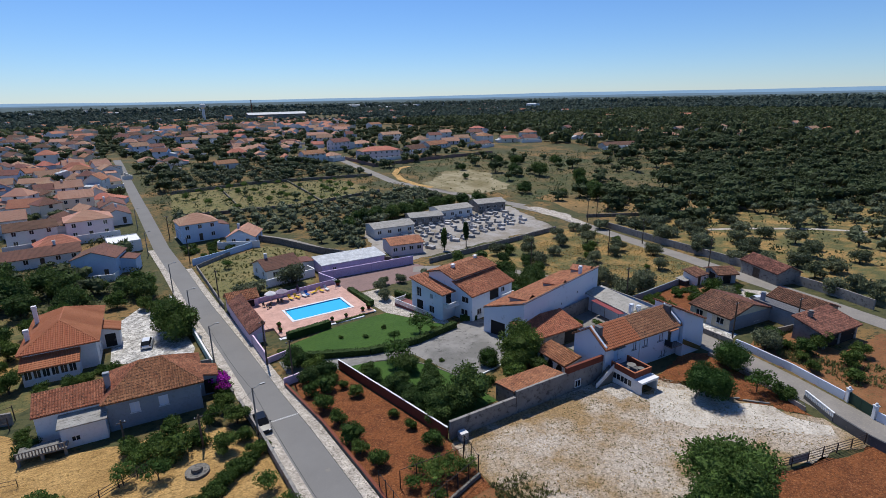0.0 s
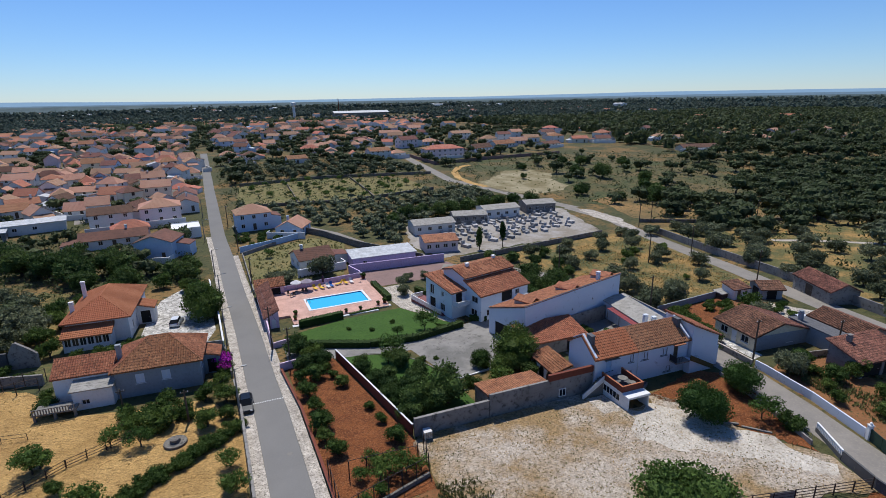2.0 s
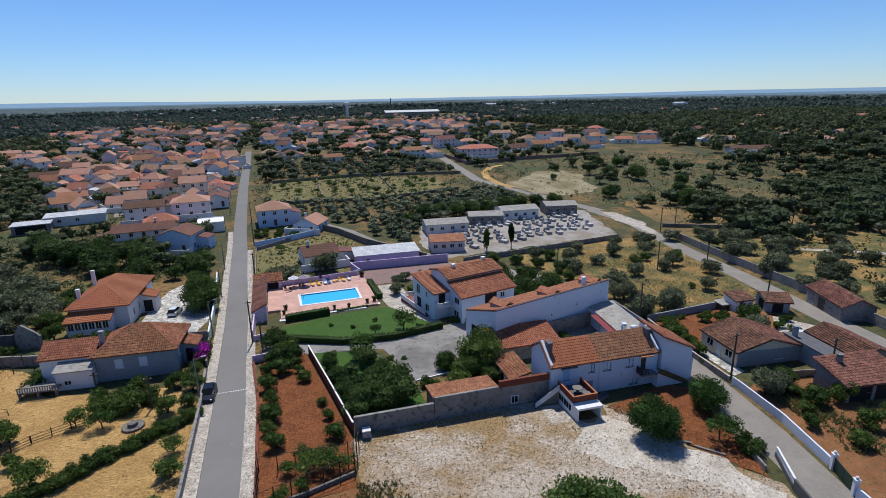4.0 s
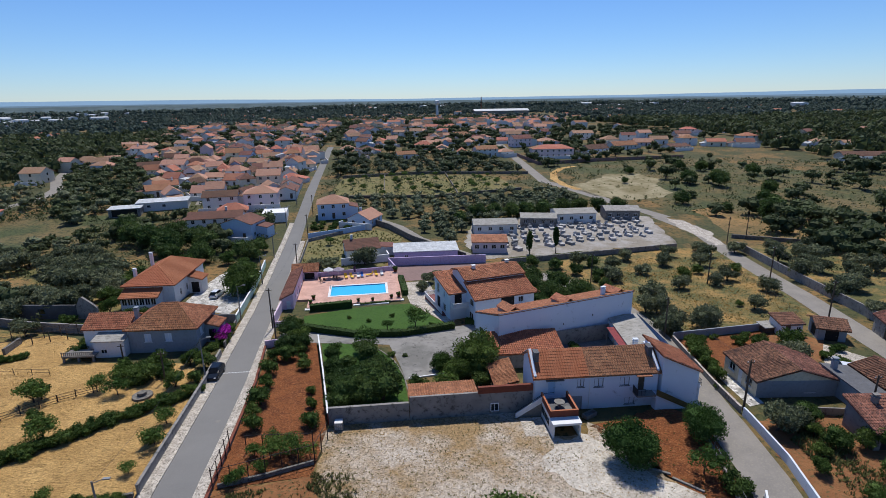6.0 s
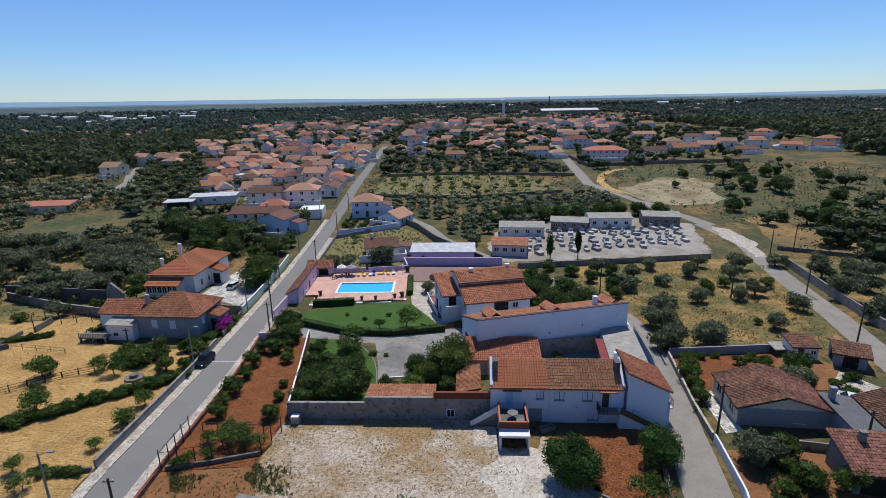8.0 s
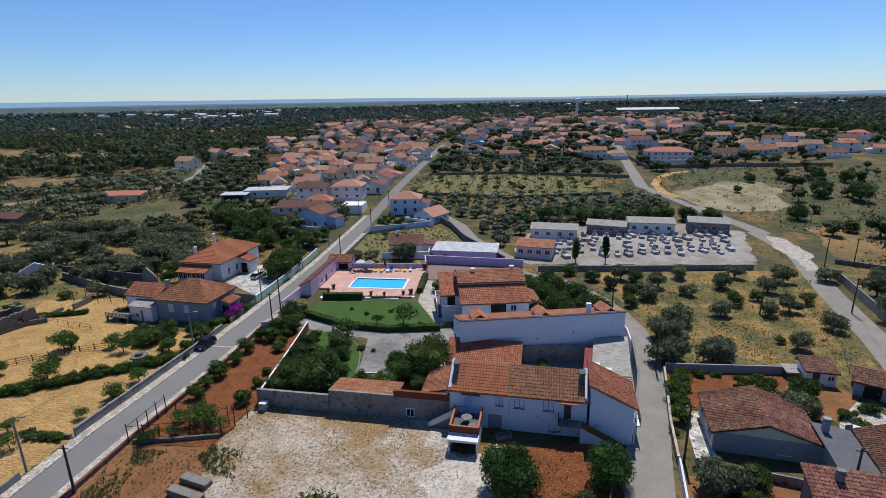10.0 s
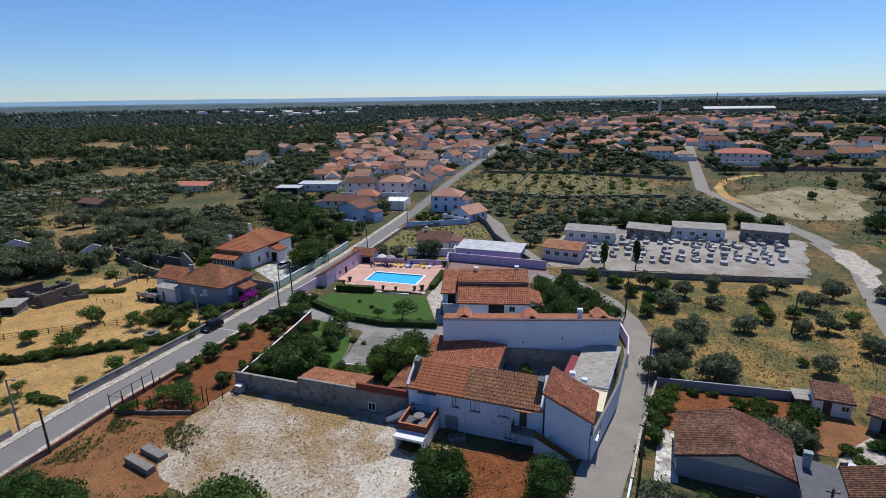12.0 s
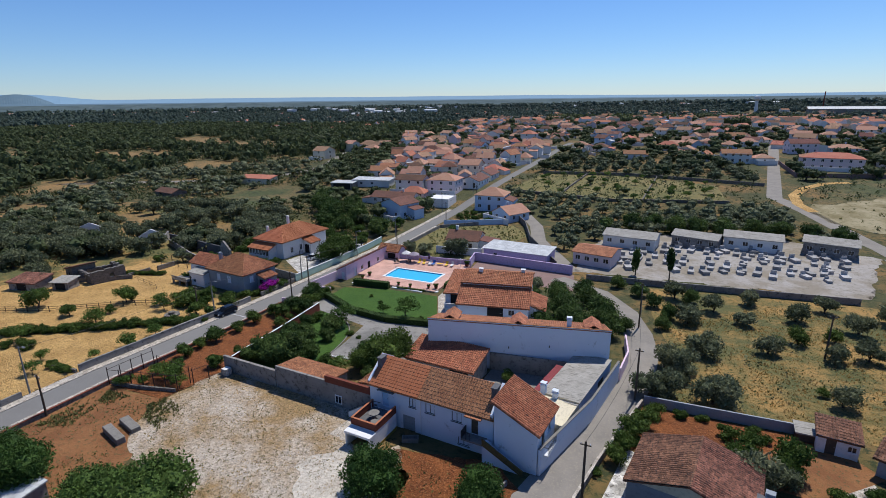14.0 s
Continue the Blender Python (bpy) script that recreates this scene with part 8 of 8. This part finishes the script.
trees("olive", [(78.9, 33.2, 2.2), (81.0, 33.4, 1.8), (92.0, 47.0, 2.6), (95, 48.4, 1.6), (82.5, 61.6, 2.4), (89.4, 62.6, 2.6), (83.6, 70.6, 2.4), (86.0, 67.2, 1.6)], "olive trees by the lane")
trees("citrus", [(83.6, 34.0, 1.7), (82.3, 31.8, 1.0), (82.8, 29.2, 1.7), (86.2, 28.7, 2.0), (79.5, 21.8, 1.3), (78, 26.5, 1.2), (84, 24, 1.6), (80.2, 28.6, 1.1), (88.5, 24.4, 1.5)], "garden trees east of the lane")
trees("olive", [(85.4, 70.1, 2.4), (88.2, 77.4, 2.5), (90.8, 62.8, 2.5), (97.5, 82.2, 2.0), (106.3, 83.1, 1.9), (104.0, 68.6, 2.0), (95.0, 93.5, 1.8), (84.0, 62.6, 2.2), (90.6, 98.1, 2.3), (110.6, 85.4, 2.2), (113.5, 77, 2.2), (86.5, 90, 2.4), (103.5, 99, 2.3), (112, 97, 2.4), (118, 104, 2.3), (109, 106, 2.2), (97, 105, 2.1), (84, 103, 2.4), (120, 110, 2.0)], "olive trees of the dry orchard")
trees("dark", [(82.6, 85.6, 1.5), (83.4, 90.8, 1.8), (80.6, 96.4, 1.7), (77.6, 101.6, 1.9), (73.0, 105.4, 1.7), (86.8, 101.4, 1.8), (67.6, 96.8, 2.2), (62.8, 95.2, 2.0), (58.4, 92.0, 1.7)], "dark bushes along the lane behind the villa")
trees("citrus", [(102.2, 88.2, 1.9), (102.4, 70.6, 0.9), (99.6, 86.0, 1.1), (107.6, 91.2, 1.5), (115.8, 90.2, 1.6)], "green fruit trees in the dry orchard")
trees("dark", [(174.5, 201, 3.8), (184, 193, 4.4), (151, 167, 3.4), (164, 139, 4.0), (169, 146, 3.6), (176, 151, 3.8), (170, 134, 3.4), (215, 213, 3.8), (198, 227, 3.6), (190, 233, 3.2), (158, 152, 2.4), (182, 163, 3.4), (194, 176, 3.8), (147, 205, 1.8), (160, 226, 2.4)], "broad dark oaks in the meadow")
trees("olive", [(113.6, 37.4, 2.4), (115, 31.5, 2.6), (119.4, 36, 2.2), (128.6, 43, 2.3), (140.8, 42.7, 2.2), (144.7, 53.8, 2.0), (136, 64, 2.4), (150.7, 68.3, 2.2), (125, 56, 2.2), (130, 74, 2.5), (134, 86, 2.4), (139, 98, 2.6), (146, 90, 2.4), (155, 95, 2.6), (162, 84, 2.3), (148, 104, 2.4), (124, 26, 2.5), (133, 30, 2.4), (138, 106, 2.2)], "olive trees in the golden field")
trees("olive", [(127.7, 106, 2.4), (131.4, 95.7, 2.9), (126.4, 82.9, 3.2), (123.5, 70.4, 3.0), (134.5, 89.6, 2.6), (121, 60, 2.4), (130, 74, 2.6), (137, 80, 2.8), (128.6, 62, 2.6), (140, 70, 2.7), (135, 64, 2.4), (146, 84, 2.8), (142, 96, 3), (152, 76, 2.6), (128, 50, 2.4), (138, 52, 2.6), (150, 60, 2.8), (122, 44, 2.2)], "olive trees beyond the road")
trees("fruit", [(-10.6, 55.4, 2.0), (9.2, 42.4, 1.3), (8.4, 37.6, 0.9), (8.8, 47.0, 1.3), (-3.6, 57.0, 1.4), (-0.4, 55.6, 1.5), (-4.0, 45.6, 1.9), (5.4, 31, 1.1), (2.2, 33.8, 1.0), (-8.0, 36.5, 1.4)], "fruit trees in the meadow")
trees("citrus", [(6.6, 56.6, 1.7), (9.0, 61.9, 1.7), (6.4, 63.6, 1.6), (8.9, 57.8, 1.2), (8.6, 65.8, 1.5), (2.0, 63.6, 1.7)], "dense garden trees by the grey house")
trees("bushy", [(-1.2, 60.2, 1.9), (1.6, 59.2, 2.2), (4.0, 60.4, 1.7), (-2.6, 62.6, 1.7), (0.4, 62.0, 1.9), (8.9, 74.8, 1.5), (8.8, 76.8, 1.2), (9.2, 71.0, 1.2), (8.2, 69.2, 1.1), (-6.8, 86.8, 1.7), (-9.2, 86.6, 1.5), (-3.6, 87.2, 1.6), (-12.6, 87.6, 1.4), (-4.6, 89.2, 1.2)], "garden bushes west of the street")
# the vegetable hedge across the meadow and by the street wall
rng = random.Random(8)
for i in range(34):
    k = i / 33
    tree("bushy", -13 + 23.2 * k + rng.uniform(-0.3, 0.3), 36.4 + 18.0 * k + rng.uniform(-0.4, 0.4), rng.uniform(0.95, 1.4), "bean rows across the meadow", rng=rng)
for i in range(9):
    tree("bushy", 4.4 + i * 0.62, 33.6 + rng.uniform(-0.3, 0.3), rng.uniform(0.6, 0.8), "bean rows by the street wall", rng=rng)
for i in range(16):
    k = i / 15
    tree("bushy", -30 + 26 * k, 28 + 2 * math.sin(i) + 6 * k, rng.uniform(0.9, 1.5), "wild bushes at the meadow's edge", rng=rng)
# the vine row by the ruin
for i in range(13):
    k = i / 12
    tree("bushy", -29 + 8.4 * k, 67.2 + 3.6 * k + rng.uniform(-0.3, 0.3), rng.uniform(0.7, 1.0), "vine row by the ruined house", rng=rng)
# bougainvillea
for x, y, r in ((8.9, 72.2, 1.7), (8.3, 73.9, 1.5), (9.1, 70.6, 1.2)):
    o = thing("bougainvillea", x, y, "bright magenta bougainvillea over a garden wall", "bush")
    link_mesh("trunk", KINDS["bushy"]["trunks"][0], M_BARK, o)
    c = link_mesh("leaves", KINDS["bushy"]["crowns"][0], L_GREEN, o)
    c.location.z = 0.6
    c = link_mesh("flowers", crown_mesh("flowers", 91, 500, 0.15, 6, flat=0.6, core=0.4), L_PURPLE, o)
    c.location.z = 1.0
    o.matrix_basis = o.matrix_basis @ Matrix.Scale(r, 4)

trees("dark", [(70, 158, 3.2), (76, 159, 3.0), (82, 158.5, 3.3), (88, 160, 3.0), (95, 161, 3.4), (102, 162.5, 3.2), (109, 163, 3.3), (116, 164, 3.0), (123, 163, 3.2), (64, 153, 2.8)], "dark trees behind the stores")
trees("olive", [(-41.5, 81, 3.2), (-47.4, 75.4, 3.4), (-51, 79.6, 3.0), (-44.6, 88, 2.9), (-50.4, 70, 2.6), (-38.4, 90.6, 2.6), (-33.6, 88.6, 2.0), (-43, 96, 2.8), (-56, 82, 2.6), (-60, 84, 3.1), (-55, 72, 2.8), (-64, 74, 3.0), (-70, 82, 3.0), (-30, 95, 2.6), (-36, 99, 2.8), (-24, 93, 2.5), (-26, 80.5, 2.2), (-43, 58, 2.5), (-52, 62, 2.8), (-60, 64, 2.9), (-36, 55, 2.0), (-48, 50, 2.3), (-58, 54, 2.8), (-62, 44, 2.6), (-54, 40, 2.4)], "olive trees round the ruin")
trees("citrus", [(-16.5, 90, 2.2), (-19, 97, 2.4), (-18, 104, 2.5), (-15, 113, 2.5), (-8, 115, 2.2), (-2, 121, 2.4), (3, 116, 2.0), (5, 112, 2.2), (-12, 119, 2.6), (1.5, 127, 2.3), (-20, 111, 2.6), (4.8, 131, 2.0), (3, 137, 1.9), (-5, 133, 2.2)], "garden trees behind the orange-roofed house")
trees("bushy", [(-22, 86, 1.5), (-18, 82, 1.3), (-36, 70.4, 1.4), (-31.6, 78.2, 1.4), (-13.6, 74.4, 1.2), (-12.6, 70.6, 1.5)], "bushes by the stone walls")
scatter("olive", [(-16, 96), (-16, 118), (-34, 129), (-60, 136), (-104, 134), (-108, 66), (-60, 52), (-52, 66), (-40, 86), (-24, 92)], 6.4, 2.4, 3.7, "western olive grove", 3, 0.84)
grove("tree_grove", "far_olive", [(-104, 134), (-170, 140), (-190, 60), (-120, 40), (-108, 66)], 6.6, 2.4, 3.7, "olive slope far west of the meadow of many crowns", 23, 0.88)
grove("tree_grove", "far_oak", [(-26, 98), (-22, 128), (-60, 140), (-150, 135), (-165, 60), (-60, 52), (-52, 66), (-44, 86)], 7.6, 2.4, 3.9, "oaks in the western grove of many crowns", 13, 0.62, dens=clump)
grove("tree_grove", "far_olive", [(-45, 130), (-60, 180), (-45, 215), (-120, 240), (-200, 200), (-190, 120)], 6.4, 2.2, 3.8, "north-western olive slopes of many crowns", 4, 0.95, dens=clump_soft)
grove("tree_grove", "far_olive", [(19, 178), (48, 160), (60, 150), (112, 168), (112, 196), (60, 190), (19, 196)], 5.6, 2.0, 2.9, "olive grove beyond the court of many crowns", 5, 0.95, 0.2)
grove("tree_grove", "far_olive", [(45, 152), (60, 118), (64, 150), (104, 166), (120, 160), (112, 196)], 5.6, 2.0, 2.9, "olive grove beyond the court of many crowns", 15, 0.95, 0.2)
grove("tree_grove", "far_olive", [(18, 246), (110, 240), (104, 290), (60, 300), (20, 300)], 7, 2.2, 3.2, "northern olive grove of many crowns", 16, 0.9, 0.25)
grove("tree_grove", "far_oak", [(14, 240), (118, 246), (110, 345), (16, 340)], 10, 2.4, 4.2, "garden trees by the village of many crowns", 17, 0.4)
scatter("fruit", [(20, 202), (24, 238), (60, 242), (95, 232), (96, 202), (60, 195)], 6.5, 1.0, 1.6, "small orchard trees in the gardens", 18, 0.55, 0.2)
grove("tree_grove", "far_oak", [(20, 202), (24, 238), (60, 242), (95, 232), (96, 202), (60, 195)], 15, 1.6, 2.8, "garden trees among low walls", 19, 0.18)
grove("tree_grove", "far_oak", [(150, 88), (420, 20), (430, 235), (262, 250), (256, 150), (180, 136), (146, 128)], 6.0, 2.2, 5.2, "dark green oak savanna of many crowns", 6, 0.92, dens=clump_soft)
scatter("far_oak", [(135, 210), (150, 262), (215, 270), (252, 240), (250, 150), (180, 140), (146, 142), (142, 175)], 11, 2.0, 4.4, "scattered oaks in the meadow", 7, 0.42)
grove("tree_grove", "far_oak", [(158, 128), (206, 176), (246, 207), (262, 250), (264, 150), (250, 90), (190, 118)], 7.2, 2.6, 4.6, "oaks thickening towards the savanna", 26, 0.85, dens=clump)
grove("tree_grove", "far_olive", [(152, 100), (230, 74), (330, 36), (300, -20), (190, -10), (150, 22), (160, 60)], 6.6, 2.2, 3.4, "eastern olive grove of many crowns", 8, 0.92, dens=clump_soft)
grove("tree_grove", "far_oak", [(-60, 140), (4, 130), (4, 345), (-130, 345), (-125, 270), (-100, 240)], 6.0, 1.6, 3.8, "village garden trees of many crowns", 9, 0.9, dens=garden_gaps)
grove("tree_grove", "far_oak", [(-120, 345), (-150, 620), (260, 640), (320, 380), (240, 300), (120, 250), (16, 345)], 9.5, 2.2, 4.2, "trees between the village houses of many crowns", 10, 0.75)
scatter("fruit", [(16.8, 113), (17, 139), (27, 147), (30, 118)], 7, 1.2, 2.0, "trees in the side yard", 20, 0.5)
scatter("bushy", [(14.5, 160), (19, 164), (28, 160), (33, 153), (16.5, 146)], 3.4, 1.0, 1.6, "garden bushes by the blue house", 21, 0.9)


def thin(x, y):
    return 0.42 + 0.58 * (0.5 + 0.5 * math.sin(x * 0.024 + 2.2 * math.sin(y * 0.017))) ** 1.5


def thin2(x, y):
    if 900 < y < 1150 and 130 + (y - 900) * 0.1 < x < 420:
        return 0.0   # open ground before the works and the water tower
    return 0.4 + 0.6 * (0.5 + 0.5 * noise.noise(Vector((x * 0.004, y * 0.0022, 3.0)))) * 1.3


# Leaf colour shifted to blue: distance haze is mixed into the foliage.
L_HAZE = leaf_mat("hazy_leaf", (0.066, 0.094, 0.073), (0.046, 0.068, 0.054), (0.098, 0.128, 0.098), tint=0.05, vary=0.3, drift=0.012)
WEST = [(-200, 60), (-900, -100), (-900, 700), (-150, 640), (-125, 345), (-130, 275), (-205, 205)]
EAST = [(300, -40), (900, -300), (1000, 700), (330, 640), (325, 380), (265, 252), (430, 240), (425, 20)]
woods("far_woods", WEST, 7200, 2.4, 5.0, L_WOODS, "dark green oak and olive scrub on the slopes", 2, 22, thin)
woods("far_woods", EAST, 7600, 2.6, 5.8, L_WOODS, "dark green oak woods on the plain", 3, 22, clump_soft)
woods("far_woods", [(-1200, 600), (-1500, 1700), (1800, 1700), (1300, 600), (330, 620), (180, 780), (-120, 780), (-160, 620)], 9500, 3.6, 6.4, L_HAZE, "distant dark woods on the plain", 4, 8, dens=thin2, open_=False, rings=((0.8, 0.4), (0.6, 1.2)), sides=5)
woods("far_woods", [(-1500, 1600), (-900, 600), (-900, -100), (-1900, -300), (-1900, 1200), (-1400, 1850), (1400, 1850), (1800, 400), (1000, 0), (1000, 700), (1300, 1500)], 5200, 5, 9, L_HAZE, "distant dark woods to the horizon", 5, 6, dens=thin2, open_=False, rings=((0.8, 0.4), (0.6, 1.2)), sides=5)
woods("far_woods", [(-1900, -300), (-1900, 1200), (-1400, 1850), (1400, 1850), (1800, 400), (2600, 500), (2300, 2600), (-2300, 2700), (-3000, 1200), (-2900, -300)], 5200, 8, 14, L_HAZE, "woods of the far plain, many dark crowns", 36, 4, dens=thin2, open_=False, rings=((0.8, 0.4), (0.6, 1.2)), sides=5)
woods("far_woods", [(-130, 620), (-120, 790), (190, 790), (330, 630)], 420, 3.5, 6, L_WOODS, "trees behind the village", 6, 9)

woods("scrub", [(-22, 92), (4, 125), (4, 180), (-60, 215), (-200, 200), (-190, 60), (-60, 40), (-40, 62)], 5200, 0.4, 1.2, L_WOODS, "low green scrub between the olive trees", 31, 9, rings=())
woods("scrub", [(-150, 130), (-60, 200), (-120, 330), (-420, 430), (-520, 150), (-200, 60)], 4200, 0.8, 2.2, L_WOODS, "rough green scrub on the western slopes", 35, 9, rings=())
woods("scrub", [(118, 200), (126, 262), (215, 272), (262, 250), (430, 235), (420, 20), (300, -20), (140, 20), (130, 60), (146, 140)], 4200, 0.4, 1.3, L_WOODS, "low green scrub in the meadow and savanna", 32, 9, rings=())
woods("scrub", [(82.5, 60), (102, 62), (110, 58), (117, 78), (124, 104), (100, 106), (84, 88)], 60, 0.3, 0.8, L_OLIVE, "low bushes in the dry orchard", 33, 9, rings=(), open_=False)
woods("scrub", [(14, 178), (112, 168), (112, 300), (14, 340)], 1500, 0.4, 1.2, L_WOODS, "low scrub in the northern gardens", 34, 9, rings=())

# ---- weeds and dry grass ----
L_DRYGRASS = leaf_mat("dry_grass_blade", (0.55, 0.38, 0.15), (0.47, 0.31, 0.11), (0.36, 0.26, 0.10), tint=0.05)
L_WEED = leaf_mat("weed_leaf", (0.165, 0.17, 0.06), (0.12, 0.13, 0.045), (0.225, 0.2, 0.085), tint=0.05)
tufts("weeds", LOT, 2600, 0.13, L_WEED, "sparse weeds on the gravel yard", 1)
tufts("weeds", LOT, 2600, 0.12, L_DRYGRASS, "dry grass tufts on the gravel yard", 2)
tufts("weeds", [(17.8, 33), (27.2, 33.6), (28.9, 29), (33.9, 24.9), (36, 20), (30, 12), (18, 14)], 800, 0.17, L_WEED, "weeds on the bare red earth", 3)
tufts("weeds", [(27.4, 34.6), (31.4, 33.4), (32.6, 29.4), (29.2, 30.2), (26.8, 32.4)], 420, 0.26, L_WEED, "green weeds between the yard and the red earth", 31)
tufts("weeds", [(19.2, 32.6), (24.6, 32.8), (25.4, 30.8), (20.4, 30.2)], 240, 0.26, L_WEED, "green weeds on the bare red earth", 32)
tufts("weeds", [(18.4, 29.4), (21.6, 29.8), (22.4, 25.6), (18.6, 24.2)], 220, 0.3, L_WEED, "green weeds beside the street", 33)
tufts("dry_grass", [(82.5, 60.5), (101, 62.5), (109, 59), (116.5, 78), (123, 104), (100, 106), (84, 88)], 3200, 0.22, L_DRYGRASS, "tall dry yellow orchard grass", 4)
tufts("weeds", [(82.5, 60.5), (101, 62.5), (109, 59), (116.5, 78), (123, 104), (100, 106), (84, 88)], 1300, 0.2, L_WEED, "green weeds in the dry orchard", 5)
tufts("dry_grass", [(10.2, 26), (10.2, 57), (6, 63), (-12, 68), (-17, 78), (-33, 76), (-38, 61), (-46, 40), (-20, 20), (0, 12)], 1900, 0.14, L_DRYGRASS, "mown straw stubble of the meadow", 6)
tufts("weeds", [(77.5, 22), (80, 36), (92, 34), (88, 24), (84, 16)], 900, 0.4, L_WEED, "weeds in the neglected garden", 7)
tufts("weeds", [(58.8, 37.6), (69.3, 40), (71.8, 36.8), (69, 28), (66, 21.6), (63.4, 27)], 260, 0.18, L_WEED, "weeds on the red earth strip", 8)
tufts("weeds", [(126, 215), (150, 262), (215, 272), (250, 210), (250, 150), (180, 140), (146, 140), (140, 175), (118, 200)], 700, 0.5, L_WEED, "rough weeds in the wide meadow", 9)
tufts("weeds", [(16.6, 111.5), (16.3, 140), (36, 149.5), (43.5, 140), (36.8, 112.5)], 500, 0.5, L_WEED, "weeds in the side yard", 10)

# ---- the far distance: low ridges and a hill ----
# Aerial haze is painted into these colours, paler and bluer with distance.
M_HAZE_PLAIN = mat("hazy_wooded_plain", (0.11, 0.155, 0.16), (0.078, 0.118, 0.125), (0.22, 0.25, 0.24), scale=0.012, rough=1, fine=0.03, edge=0.06, speck=0.62, crisp=0.05)
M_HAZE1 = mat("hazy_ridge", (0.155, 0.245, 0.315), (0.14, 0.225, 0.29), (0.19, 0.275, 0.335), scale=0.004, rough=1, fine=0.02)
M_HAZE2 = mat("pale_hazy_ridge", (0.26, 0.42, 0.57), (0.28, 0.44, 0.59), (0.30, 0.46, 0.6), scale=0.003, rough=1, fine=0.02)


def ridge(name, dist, a0, a1, base, amp, material, seed, label, hump=None):
    rng = random.Random(seed)
    bm = bmesh.new()
    n = 140
    ph = [rng.uniform(0, 6.3) for _ in range(5)]
    rows = [[], [], []]
    for i in range(n + 1):
        a = radians(a0 + (a1 - a0) * i / n)
        k = i / n * 9
        h = base + amp * (math.sin(k + ph[0]) * 0.5 + math.sin(k * 2.3 + ph[1]) * 0.3 + math.sin(k * 5.1 + ph[2]) * 0.14 + math.sin(k * 13 + ph[3]) * 0.05)
        if hump:
            d = (math.degrees(a) - hump[0]) / hump[1]
            h += hump[2] * math.exp(-d ** 4) * (0.93 + 0.07 * math.sin(d * 5 + 1))
        for j, (dd, z) in enumerate(((-500, -30), (0, h), (260, -30))):
            rows[j].append(bm.verts.new(((dist + dd) * math.sin(a), (dist + dd) * math.cos(a), z)))
    for ra, rb in zip(rows, rows[1:]):
        for i in range(n):
            bm.faces.new((ra[i], ra[i + 1], rb[i + 1], rb[i]))
    o = part(name, bm, material)
    return tagged(o, label, "hills", kind="structure")


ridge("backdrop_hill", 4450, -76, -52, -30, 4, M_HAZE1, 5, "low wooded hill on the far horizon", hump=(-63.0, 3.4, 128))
ridge("backdrop_plain", 3100, -110, 110, 28, 3, M_HAZE_PLAIN, 9, "wooded plain in the far distance, tinted with painted haze")
ridge("backdrop_ridge", 3900, -110, 110, 34, 5, M_HAZE1, 1, "low wooded ridge on the horizon, painted haze blue-green")
ridge("backdrop_hills", 4700, -110, 110, 58, 14, M_HAZE2, 2, "hills at the horizon, painted pale haze blue", hump=(-63, 4.5, 40))
